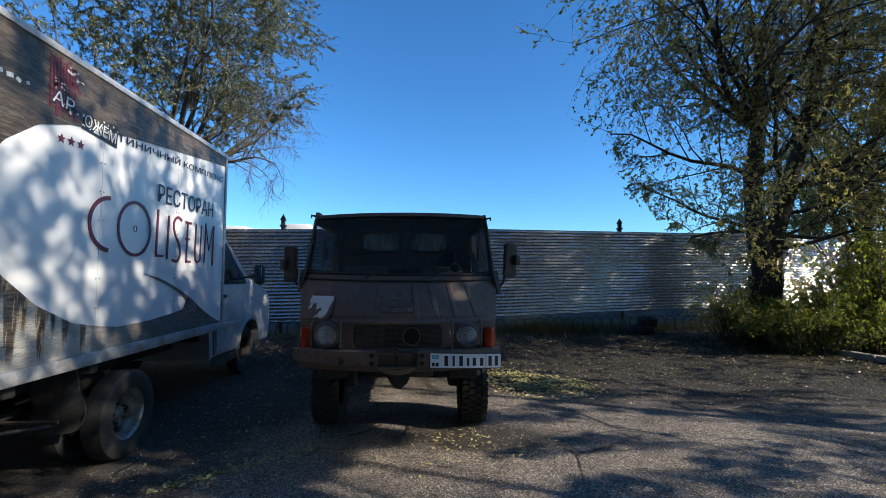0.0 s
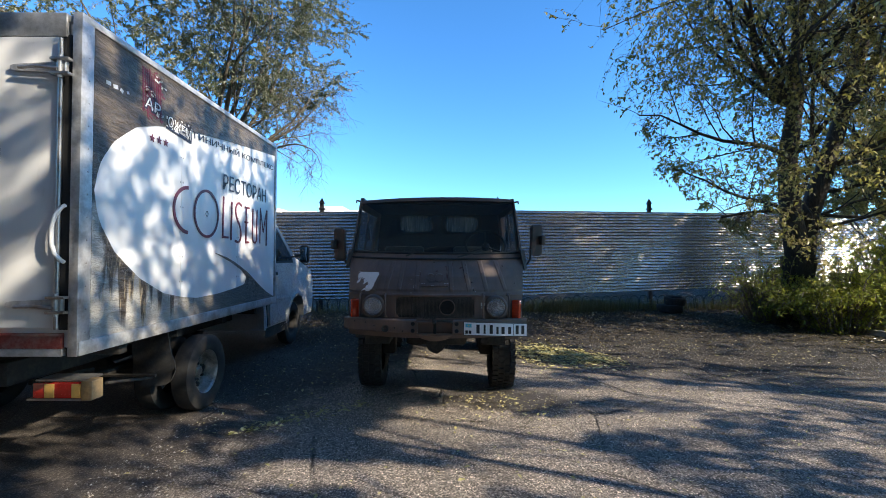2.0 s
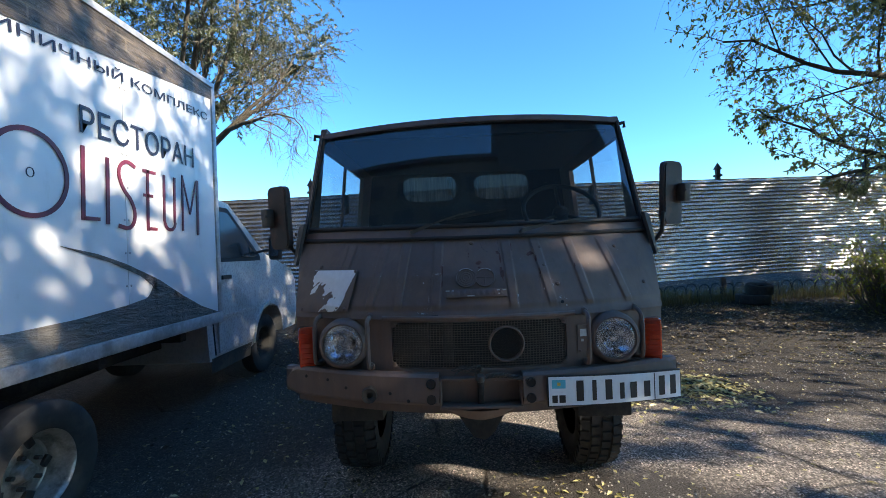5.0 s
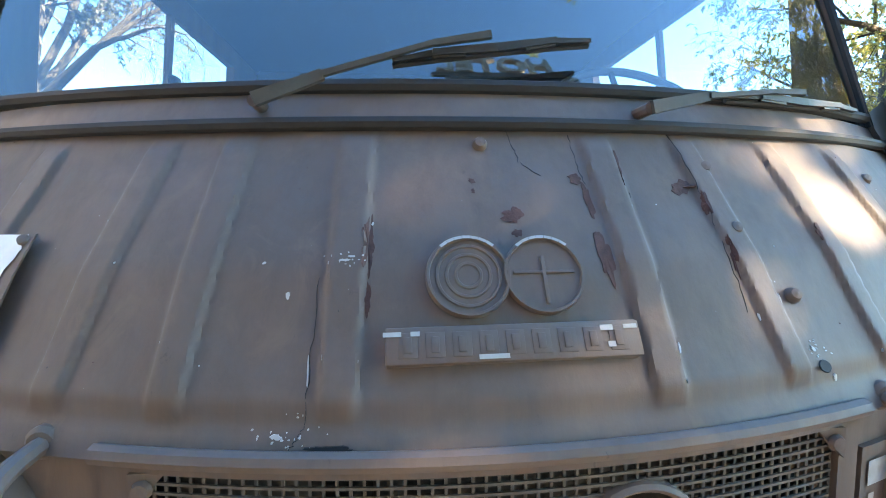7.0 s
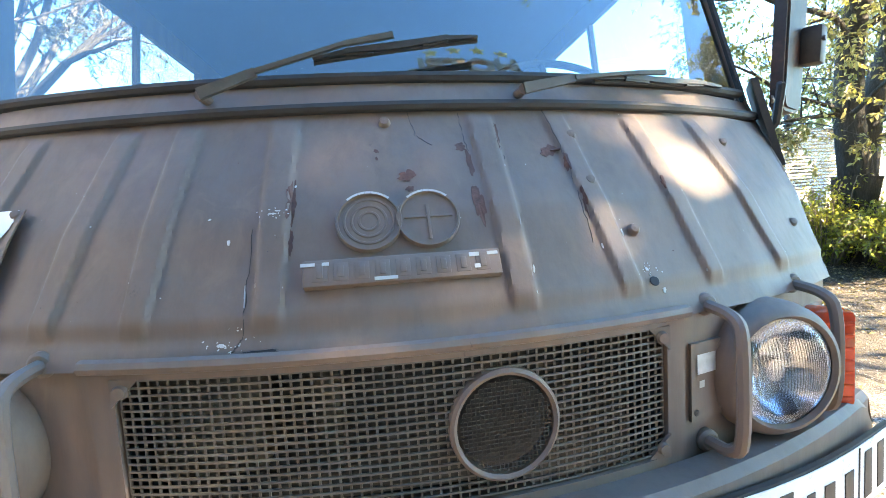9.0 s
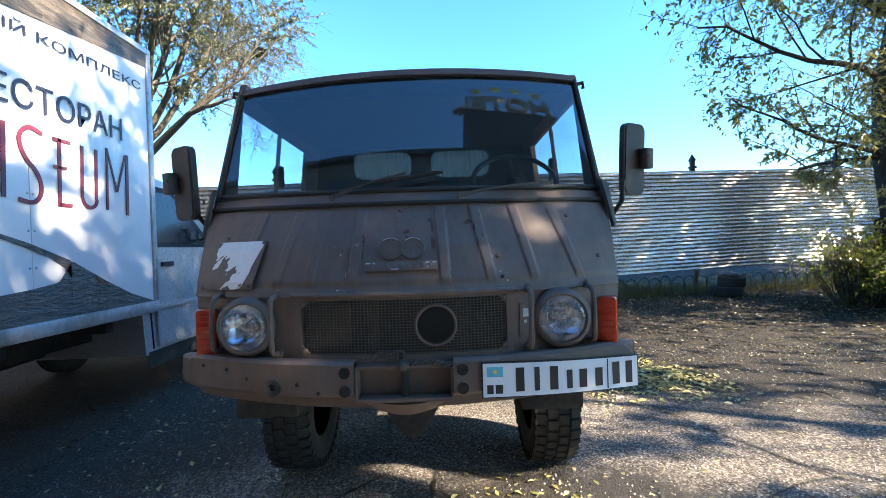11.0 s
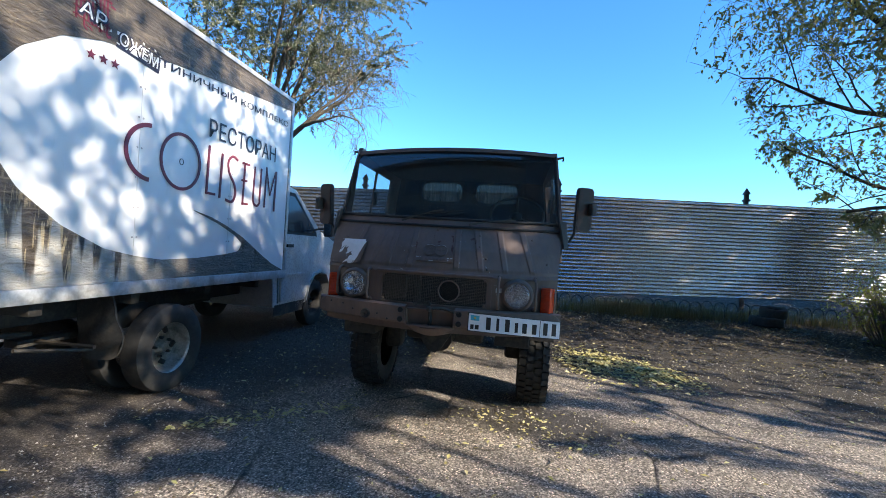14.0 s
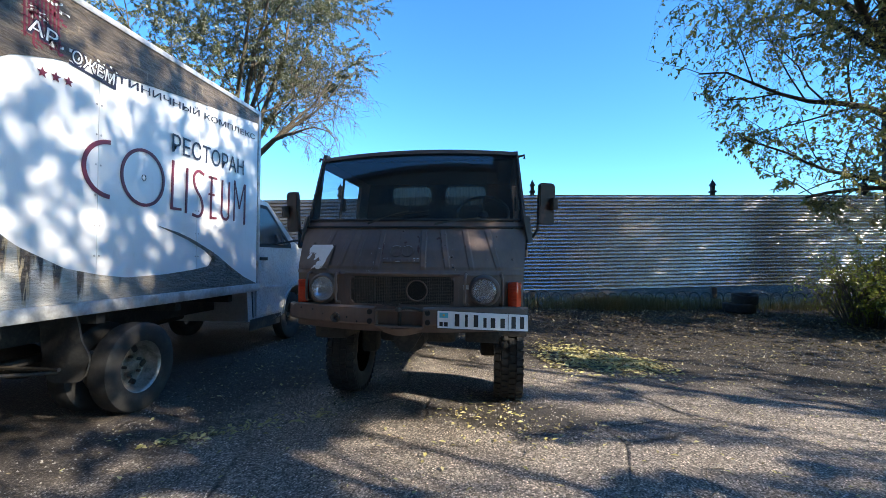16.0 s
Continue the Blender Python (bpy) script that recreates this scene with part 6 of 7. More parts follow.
tp("spare_carrier", Mesh().tube([(-2.95, 2.75, 0.55), (-2.95, 3.3, 0.50)], 0.02, 8).tube([(-2.5, 2.85, 0.52), (-2.5, 3.35, 0.42)], 0.012, 6).tube([(-3.0, 3.32, 0.45), (-2.45, 3.32, 0.45)], 0.015, 6), M["frame"])
tl = tp("tail_lamp", Mesh().box(-2.80, -2.475, 2.60, 2.66, 0.485, 0.588, 0.008), M["red"], label="red and amber tail lamp")
for xa, xb in ((-2.72, -2.655), (-2.54, -2.478)):
    tp("amber_part", Mesh().box(xa, xb, 2.594, 2.62, 0.49, 0.583, 0.004), M["amber"], tl)
tp("lamp_bracket", Mesh().box(-2.85, -2.43, 2.612, 2.70, 0.466, 0.480, 0.003).box(-2.80, -2.47, 2.62, 2.78, 0.592, 0.606, 0.003), M["galv"])
tp("wooden_end", Mesh().box(-2.473, -2.40, 2.59, 2.69, 0.475, 0.605, 0.006), M["wood"], label="raw wooden end block")
tp("rear_plate_corner", Mesh().box(-3.15, -3.04, 2.56, 2.57, 0.60, 0.74, 0.004), M["white"])
fl = Mesh().sheet(lambda x, w: Vector((x + 0.02 * w, 3.40 + 0.05 * w + 0.022 * math.sin(14 * x + 5 * w) + 0.012 * math.sin(9 * w), 0.80 - 0.48 * w * (1 - 0.25 * ((x + 2.57) / 0.17) ** 4))), steps(-2.74, -2.40, 16), steps(0, 1, 8), thick=lambda x, w: Vector((x + 0.02 * w, 3.415 + 0.05 * w + 0.022 * math.sin(14 * x + 5 * w) + 0.012 * math.sin(9 * w), 0.80 - 0.48 * w * (1 - 0.25 * ((x + 2.57) / 0.17) ** 4))))
tp("mud_flap", fl, M["flap"], label="dusty grey rubber mud flap")


def road_wheel(x, y, out=True, paint=None):
    r, w = 0.345, 0.17
    at = pose(x, y, r, 0, 90)
    wh = tp("wheel", Mesh().lathe(tyre_profile(r, w), at, 64), M["tyre"], label="dusty road tyre on a grey steel rim")
    if out:
        rm = Mesh().lathe([(0.0, -0.03), (0.055, -0.03), (0.06, -0.04), (0.10, -0.045), (0.150, -0.06), (0.160, -0.055), (0.172, -0.01), (0.180, 0.0), (0.184, 0.04), (0.195, 0.06), (0.208, 0.068), (0.212, 0.055)], at, 48)
        tp("rim", rm, paint or M["rim"], wh, "grey slotted steel rim")
        tp("hub", Mesh().lathe([(0.0, 0.01), (0.035, 0.006), (0.045, -0.01), (0.05, -0.02), (0.06, -0.04)][::-1], at, 24), paint or M["rim"], wh)
        for k in range(5):
            a = radians(72 * k + 15)
            tp("slot", Mesh().box(-0.028, 0.028, -0.019, 0.019, -0.01, 0.012, 0.004, at=at @ pose(0.136 * math.cos(a), 0.136 * math.sin(a), -0.046, 0, 0, 72 * k + 60)), M["ink"], wh)
            a = radians(72 * k + 51)
            tp("wheel_nut", Mesh().lathe([(0.012, -0.03), (0.012, 0.0), (0.0, 0.004)], at @ pose(0.078 * math.cos(a), 0.078 * math.sin(a), 0, 0, 0, 0), 6), M["frame"], wh)


road_wheel(-2.385, 3.87)
road_wheel(-2.70, 3.86, False)
road_wheel(-4.33, 3.86, False)
# front rim in dark chassis material: the shade there is put into its colour
road_wheel(-2.64, 7.02, True, M["frame"])
road_wheel(-4.26, 7.02, False)

# cab
CX0, CX1 = -4.36, -2.50
outline = [(5.74, 0.42), (5.74, 1.88), (5.80, 1.96), (6.05, 1.99), (6.35, 1.95), (7.02, 1.42), (7.25, 1.36), (7.80, 1.20), (7.92, 1.05), (7.95, 0.62), (7.90, 0.42), (7.42, 0.42), (7.36, 0.62), (7.22, 0.76), (7.02, 0.80), (6.82, 0.76), (6.68, 0.62), (6.62, 0.40), (6.3, 0.36)]


def cab_x(z, sx):
    """The cab's side leans in above the waist."""
    mid = (CX0 + CX1) / 2
    w = (CX1 - CX0) / 2 * between(z, [0.3, 0.8, 1.3, 2.06], [0.97, 1.0, 0.985, 0.86])
    return mid + sx * w


cabm = Mesh()
n = len(outline)
for sx in (1, -1):
    cabm.add([Vector((cab_x(z, sx), y, z)) for y, z in outline], [tuple(range(n))])
cabm.add([Vector((cab_x(z, -1), y, z)) for y, z in outline] + [Vector((cab_x(z, 1), y, z)) for y, z in outline], [(k, (k + 1) % n, n + (k + 1) % n, n + k) for k in range(n)])
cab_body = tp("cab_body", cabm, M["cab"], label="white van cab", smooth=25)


def on_cab(name, pts, mt, out, label="", parent=None):
    vs = [Vector((cab_x(z, 1) + out, y, z)) for y, z in pts]
    k = len(vs)
    tp(name, Mesh().add(vs + [v - Vector((out + 0.004, 0, 0)) for v in vs], [tuple(range(k)), tuple(range(2 * k - 1, k - 1, -1))] + [(i, (i + 1) % k, k + (i + 1) % k, k + i) for i in range(k)]), mt, parent or cab_body, label, smooth=0)


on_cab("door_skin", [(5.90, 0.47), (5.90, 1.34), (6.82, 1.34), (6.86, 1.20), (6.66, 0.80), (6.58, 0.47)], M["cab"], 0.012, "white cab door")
on_cab("window_frame", [(5.88, 1.34), (5.88, 1.90), (6.30, 1.90), (6.86, 1.40), (6.86, 1.34)], M["rubber"], 0.006)
on_cab("door_window", [(5.93, 1.38), (5.93, 1.85), (6.27, 1.85), (6.60, 1.56), (6.60, 1.38)], M["window"], 0.012, "dark door window")
on_cab("quarter_window", [(6.63, 1.38), (6.63, 1.53), (6.79, 1.39)], M["window"], 0.012)
on_cab("door_handle", [(5.96, 1.17), (5.96, 1.21), (6.12, 1.21), (6.12, 1.17)], M["rubber"], 0.028, "black door handle")
on_cab("side_moulding", [(5.76, 0.80), (5.76, 0.83), (6.66, 0.83), (6.66, 0.80)], M["cab"], 0.016)
on_cab("sill_step", [(5.78, 0.30), (5.78, 0.44), (6.58, 0.44), (6.55, 0.30)], M["frame"], 0.0)
on_cab("rear_seam", [(5.84, 0.46), (5.84, 1.91), (5.852, 1.91), (5.852, 0.46)], M["rubber"], 0.004)
on_cab("vent_strip", [(5.775, 1.28), (5.775, 1.50), (5.80, 1.50), (5.80, 1.28)], M["rubber"], 0.006)
on_cab("wheel_arch_lip", [(6.60, 0.42), (6.67, 0.66), (6.82, 0.80), (7.02, 0.85), (7.24, 0.80), (7.39, 0.66), (7.45, 0.42), (7.42, 0.42), (7.36, 0.62), (7.22, 0.765), (7.02, 0.81), (6.82, 0.765), (6.68, 0.62), (6.63, 0.42)], M["cab"], 0.02)
ws = [Vector((cab_x(2.0, 1) - 0.10, 6.40, 1.905)), Vector((cab_x(1.5, 1) - 0.10, 6.98, 1.45)), Vector((cab_x(1.5, -1) + 0.10, 6.98, 1.45)), Vector((cab_x(2.0, -1) + 0.10, 6.40, 1.905))]
tp("cab_windscreen", Mesh().add([v + Vector((0, 0.008, 0.008)) for v in ws], [(0, 1, 2, 3)]), M["window"], cab_body, smooth=0)
ma = Mesh().tube([(-2.55, 6.72, 1.42), (-2.42, 6.76, 1.45), (-2.30, 6.78, 1.46)], 0.014, 8)
ma.box(-2.37, -2.23, 6.74, 6.83, 1.34, 1.62, 0.03)
mm = tp("cab_mirror", ma, M["rubber"], label="black door mirror")
tp("mirror_glass", Mesh().box(-2.352, -2.248, 6.734, 6.738, 1.37, 1.59), M["mirror"], mm)
tp("cab_marker", Mesh().box(-2.45, -2.40, 5.70, 5.73, 2.10, 2.28, 0.006), M["black"], label="small dark clearance lamp bracket")

# ---- trees and bushes ----
def leaf_shape(L, W):
    return [Vector((0, 0, 0)), Vector((W / 2, L * 0.45, L * 0.10)), Vector((0, L, -L * 0.05)), Vector((-W / 2, L * 0.45, L * 0.10))]


class Plant:
    """Grows limbs into one mesh and leaves into another."""

    def __init__(self, seed, leaf=(0.07, 0.032), droop=0.25, leaves=10, min_r=0.004, depth=4, gap=1.0, keep=None, kids=(5, 6, 6, 5, 4), thin=None):
        self.keep, self.kids, self.thin = keep, kids, thin
        self.rnd = random.Random(seed)
        self.wood, self.green = Mesh(), Mesh()
        self.leaf, self.droop, self.leaves, self.min_r, self.depth, self.gap = leaf, droop, leaves, min_r, depth, gap

    def vec(self):
        r = self.rnd
        return Vector((r.uniform(-1, 1), r.uniform(-1, 1), r.uniform(-1, 1)))

    def limb(self, p, d, length, r0, level, lean=None):
        rnd = self.rnd
        if self.keep and level > 1 and not self.keep(p):
            return
        n = 6 if level < 2 else 4 if level < 4 else 3
        pts, rs = [p.copy()], [r0]
        d = d.normalized()
        for k in range(n):
            d = d + self.vec() * (0.16 + 0.05 * level)
            d.z += (-self.droop if level >= 2 else 0.10) * (k + 1) / n * (0.5 if level == 2 else 1)
            if lean is not None:
                d += lean * 0.10
            d.normalize()
            p = p + d * length / n
            if self.keep and not self.keep(p):
                break
            pts.append(p.copy())
            rs.append(max(self.min_r * 0.5, r0 * (1 - 0.65 * (k + 1) / n)))
        n = len(pts) - 1
        if n < 1:
            return
        seg = 9 if level == 0 else 7 if level == 1 else 5 if level == 2 else 3
        if not (self.thin and level >= 3 and self.thin(pts[-1])):
            self.wood.tube(pts, rs, seg, cap=False)
        if level >= self.depth:
            self.dress(pts)
            return
        kids = self.kids[min(level, 4)]
        for k in range(kids):
            t = 0.3 + 0.7 * (k + rnd.random()) / kids
            i = min(len(pts) - 2, int(t * n))
            q = pts[i].lerp(pts[i + 1], t * n - i if t * n - i <= 1 else 1)
            side = self.vec()
            side -= d * side.dot(d)
            side.normalize()
            nd = d * rnd.uniform(0.35, 0.8) + side * rnd.uniform(0.6, 1.0)
            nd.z += 0.2 if level < 2 else -0.1
            self.limb(q, nd, length * rnd.uniform(0.42, 0.68), max(self.min_r, rs[i] * 0.42), level + 1, lean)
        self.limb(pts[-1], d, length * 0.55, rs[-1], level + 1, lean)

    def dress(self, pts):
        rnd = self.rnd
        if rnd.random() > self.gap:
            return
        for _ in range(self.leaves):
            i = rnd.randrange(len(pts) - 1)
            q = pts[i].lerp(pts[i + 1], rnd.random())
            self.one(q)

    def one(self, q):
        rnd = self.rnd
        k = rnd.uniform(0.65, 1.25)
        e = Euler((rnd.uniform(-1.9, 0.5), rnd.uniform(-0.9, 0.9), rnd.uniform(0, 6.28))).to_matrix()
        if self.thin and self.thin(q):
            return
        self.green.add([q + e @ v for v in leaf_shape(self.leaf[0] * k, self.leaf[1] * k)], [(0, 1, 2), (0, 2, 3)])

    def finish(self, name, label, category, wood, leaf, group="", base=(0, 0, 0)):
        t = thing(name, label, category, Matrix.Translation(base), group)
        inv = Matrix.Translation(base).inverted()
        part("trunk", self.wood, wood, t, at=inv, smooth=60, turn=False)
        part("crown", self.green, leaf, t, at=inv, smooth=0, turn=False)
        return t


V = Vector
# forked elm by the fence
p = Plant(3, leaf=(0.078, 0.038), droop=0.30, leaves=10, depth=4, gap=0.68, min_r=0.003, keep=lambda q: q.x > 0.33 * q.y - 0.75 + 1.1 * max(0, 5.6 - q.z))
b = V((7.75, 9.25, -0.05))
p.wood.tube([b, b + V((-0.02, 0, 0.5)), b + V((-0.08, -0.02, 1.1)), b + V((-0.06, -0.04, 1.5))], [0.38, 0.32, 0.30, 0.33], 14, cap=False)
f = b + V((-0.06, -0.04, 1.4))
for limb in ([V((0, 0, 0)), V((-0.22, -0.05, 1.1)), V((-0.38, -0.2, 2.2)), V((-0.42, -0.5, 3.4)), V((-0.7, -0.9, 4.8))], [V((0.05, 0, 0)), V((0.25, 0.05, 1.0)), V((0.62, 0.0, 2.1)), V((0.95, -0.1, 3.3)), V((1.1, -0.5, 4.8))]):
    pts = [f + q for q in limb]
    p.wood.tube(pts, [0.24, 0.205, 0.18, 0.14, 0.08], 10, cap=False)
    for k, (a, c) in enumerate(((2, V((-1, -0.7, 0.35))), (2, V((0.6, -0.9, 0.4))), (3, V((-1, -0.2, 0.5))), (3, V((-0.5, -1, 0.2))), (4, V((-0.9, -0.8, 0.6))), (4, V((0.5, 0.5, 0.9))), (4, V((-0.3, -0.9, 0.8))), (3, V((0.8, 0.3, 0.7))))):
        p.limb(pts[a], c, 3.0 if a < 4 else 2.6, 0.06, 1)
for c, ln in ((V((-1.0, -0.35, 0.32)), 2.5), (V((-1.0, -0.75, 0.45)), 2.6), (V((-1, -0.1, 0.6)), 2.5), (V((-1, -0.5, 0.42)), 3.6), (V((-1, -0.9, 0.6)), 3.4), (V((-1, -0.42, 0.22)), 4.8)):
    p.limb(f + V((-0.42, -0.5, 3.2)), c, ln, 0.07, 1)
for c, ln in ((V((-1.0, -0.4, 0.1)), 2.5), (V((-0.8, -0.9, 0.1)), 2.4), (V((-0.9, 0.1, 0.15)), 2.2)):
    p.limb(f + V((-0.22, -0.05, 1.1)), c, ln, 0.045, 1)
for start, c, ln in ((V((0.25, 0.05, 1.0)), V((1, -0.3, 0.12)), 2.4), (V((0.25, 0.05, 1.0)), V((1, 0.15, 0.25)), 2.4), (V((0.4, 0.02, 1.5)), V((1, -0.6, 0.3)), 2.4), (V((0.62, 0.0, 2.1)), V((1, -0.2, 0.15)), 2.6), (V((0.62, 0.0, 2.1)), V((1, -0.5, 0.4)), 2.4), (V((0.1, 0.0, 0.7)), V((0.9, -0.8, 0.2)), 2.0)):
    p.limb(f + start, c, ln, 0.045, 1)
p.finish("elm_tree", "forked elm with dark bark and thinning autumn leaves by the fence", "tree", M["bark"], M["leaf"], base=b)

# grey willow behind the truck's cab
p = Plant(11, leaf=(0.078, 0.026), droop=0.10, leaves=58, depth=4, gap=0.98, keep=lambda q: q.x < -1.95 - 1.45 * max(0, 6.5 - q.z))
b = V((-6.7, 11.6, 0.1))
p.wood.tube([b, b + V((0, 0, 1.5)), b + V((0.15, -0.1, 3.0)), b + V((0.3, -0.1, 4.2))], [0.3, 0.25, 0.22, 0.18], 12, cap=False)
f = b + V((0.3, -0.1, 3.4))
for c, ln in ((V((0.75, -0.15, 0.75)), 4.2), (V((0.2, -0.5, 1.0)), 4.4), (V((-0.6, -0.3, 0.9)), 4.0), (V((0.5, 0.4, 0.9)), 4.0), (V((-0.2, -0.9, 0.6)), 3.6), (V((0.55, -0.6, 0.85)), 4.0), (V((1.0, -0.1, 0.62)), 4.8), (V((0.8, -0.3, 1.1)), 4.6)):
    p.limb(f, c, ln, 0.08, 1)
p.finish("willow_tree", "tall grey-green willow with pale leaves rising behind the truck", "tree", M["twig"], M["leaf_pale"], base=b)
# bare twiggy spray low on its right
p = Plant(17, leaf=(0.05, 0.02), droop=0.16, leaves=1, depth=4, gap=0.12)
for c, ln in ((V((0.9, -0.2, 0.3)), 1.8), (V((0.7, -0.5, 0.05)), 1.6), (V((0.8, 0.1, 0.6)), 1.9)):
    p.limb(V((-4.9, 10.9, 4.1)), c, ln, 0.05, 1)
p.wood.tube([V((-6.4, 11.5, 3.2)), V((-5.6, 11.2, 3.7)), V((-4.9, 10.9, 4.1))], [0.1, 0.08, 0.06], 7, cap=False)
p.finish("bare_branch", "bare dry twigs of the willow, almost leafless", "branch", M["twig"], M["leaf_pale"], base=(-6.4, 11.5, 3.2))

# unseen trees added at the yard's sunny edge for dapples; sun gaps cut out
def sunny_gap(q):
    gx, gy = q.x - 1.586 * q.z, q.y + 0.655 * q.z
    yard = max(min(gy - 4.2, -0.6), -1.5) < gx < 3.3 and 2.1 < gy < 6.5
    shrubs = 4.6 < gx < 9.5 and 8.3 < gy < 9.6
    over = gx + 1.83 + (gy - 4.26) * 1.25
    if 4.26 < gy < 4.62 and 0 < over < 0.46:
        return noise.noise(V((gx * 5, gy * 5, 1.3))) < -0.06
    if gx < 3.0 and gy > 10.6 and q.z > 6.3:
        return noise.noise(V((gx * 1.3, gy * 1.3, 5.1))) < 0.3
    return (yard or shrubs) and noise.noise(V((gx * 1.1, gy * 2.2, 3.7))) < 0.30 - 0.15 * max(0, gx - 0.6) - 0.4 * max(0, 2.9 - gy)


for seed, b, trunk, reach, leaves, gap in (
    (23, V((9.7, -0.2, 0)), 3.0, 4.2, 10, 0.17), (31, V((10.4, -5.2, 0)), 3.2, 4.4, 10, 0.13), (37, V((8.4, -2.6, 0)), 3.2, 3.4, 11, 0.24),
    (33, V((13.1, 8.3, 0)), 5.9, 3.6, 19, 0.75), (34, V((13.5, 5.5, 0)), 6.9, 2.5, 11, 0.3), (35, V((14.6, 4.2, 0)), 8.0, 2.8, 12, 0.3), (39, V((13.0, 9.9, 0)), 3.0, 2.9, 24, 0.98),
    (41, V((12.3, -1.7, 0)), 7.3, 1.1, 11, 0.42), (43, V((9.0, -0.9, 0)), 6.4, 2.2, 11, 0.34), (55, V((14.4, -1.0, 0)), 5.4, 2.2, 11, 0.33), (45, V((10.2, 1.6, 0)), 6.6, 2.2, 14, 0.9), (47, V((8.8, -2.7, 0)), 7.2, 1.5, 11, 0.14), (49, V((13.5, 0.8, 0)), 4.0, 3.4, 10, 0.17), (51, V((11.5, -2.6, 0)), 3.4, 3.2, 10, 0.29),
):
    bare = seed in (23, 49, 51, 55)
    p = Plant(seed, leaf=(0.12, 0.06), droop=0.12, leaves=leaves + (4 if bare else 0), depth=4, gap=min(1.0, gap * 3.0) if bare else gap, min_r=0.0014 if bare else 0.0018, kids=(4, 4, 4, 3, 3) if bare else (5, 6, 6, 5, 4), thin=sunny_gap)
    p.wood.tube([b, b + V((0.05, 0, trunk * 0.45)), b + V((-0.05, 0.1, trunk * 1.25))], [0.06, 0.05, 0.03], 12, cap=False)
    for k in range(6):
        a = 2 * math.pi * k / 6 + seed
        p.limb(b + V((0, 0.1, trunk * (0.95 + 0.05 * k))), V((math.cos(a) * 0.8, math.sin(a) * 0.8, 0.5 + 0.14 * (k % 3))), reach, 0.022, 1)
    if seed == 43:
        # extra leafy bough, added so its shadow covers the wagon's badge
        tip = V((8.15, 0.0, 6.35))
        p.wood.tube([b + V((0, 0.1, 5.6)), V((8.7, -0.4, 6.1)), tip], [0.025, 0.018, 0.012], 7, cap=False)
        p.gap, p.leaves = 1.0, 16
        for k in range(4):
            p.limb(tip + V((-0.1 * k, 0.05 * k, 0.06 * k)), V((math.cos(1.7 * k), math.sin(1.7 * k), 0.3)), 0.5, 0.008, 2)
    p.finish("shade_tree", "spreading elm with thin autumn leaves, added unseen at the yard's edge for shade", "tree", M["bark"], M["leaf"], "trees at the yard's edge", b)

# thin trees beyond the fence on the sunny side
for seed, b in ((41, V((12.3, 13.2, 0.1))), (43, V((14.6, 12.0, 0.1))), (47, V((16.5, 15.5, 0.1))), (53, V((11.2, 10.0, 0.1))), (59, V((19.5, 13.0, 0.1)))):
    p = Plant(seed, leaf=(0.10, 0.045), droop=0.05, min_r=0.003, leaves=9, depth=3, gap=0.6)
    top = b + V((p.rnd.uniform(-0.5, 0.5), p.rnd.uniform(-0.5, 0.5), 3.0))
    p.wood.tube([b, b.lerp(top, 0.5) + V((0.1, 0, 0)), top], [0.2, 0.16, 0.12], 9, cap=False)
    for k in range(6):
        a = p.rnd.uniform(0, 6.28)
        p.limb(b.lerp(top, 0.55 + 0.08 * k), V((0.55 * math.cos(a), 0.55 * math.sin(a), 0.9)), 3.0, 0.06, 1)
    p.finish("young_tree", "thin dark-stemmed tree with sparse yellowing leaves", "tree", M["bark"], M["leaf"], "thin trees beyond the lawn", b)


def bush(name, label, b, spread, height, stems, seed, mt, leaf=(0.075, 0.04), per=60):
    p = Plant(seed, leaf=leaf, droop=0.25)
    for _ in range(stems):
        a, r = p.rnd.uniform(0, 6.28), p.rnd.uniform(0.1, 1)
        root = b + V((0.4 * spread[0] * r * math.cos(a), 0.4 * spread[1] * r * math.sin(a), 0))
        tip = b + V((spread[0] * r * math.cos(a), spread[1] * r * math.sin(a), height * p.rnd.uniform(0.55, 1.1) * (1.05 - 0.45 * r)))
        if p.rnd.random() < 0.2:
            tip = root + (tip - root) * p.rnd.uniform(1.15, 1.45)
        mid_ = root.lerp(tip, 0.55) + V((0, 0, 0.22 * height))
        pts = [root, root.lerp(mid_, 0.5) + p.vec() * 0.05, mid_, mid_.lerp(tip, 0.5) + p.vec() * 0.05, tip - V((0, 0, 0.12 * height))]
        p.wood.tube(pts, [0.012, 0.01, 0.008, 0.006, 0.003], 4, cap=False)
        for _ in range(per):
            i = p.rnd.choice((0, 1, 2, 2, 3, 3))
            p.one(pts[i].lerp(pts[i + 1], p.rnd.random()) + p.vec() * 0.10)
    return p.finish(name, label, "bush", M["twig"], mt, base=b)


bush("bush", "dense dark-green bush with arching stems beside the kerb", V((7.7, 8.2, 0.02)), (1.7, 1.0), 1.2, 190, 5, M["bush_dark"], leaf=(0.07, 0.036), per=64)
bush("bush", "sunlit yellow-green bush with long shoots behind the kerb", V((9.1, 8.25, 0.02)), (1.6, 1.1), 2.2, 170, 6, M["bush"], leaf=(0.09, 0.04), per=46)
bush("bush", "dark thin bush at the foot of the elm", V((6.95, 9.15, 0.05)), (1.15, 0.6), 1.3, 110, 7, M["bush_dark"], leaf=(0.06, 0.03), per=34)
bush("bush", "loose green bush at the lawn's far side", V((12.0, 9.4, 0.02)), (1.8, 1.2), 2.3, 120, 9, M["bush"], leaf=(0.09, 0.04), per=30)
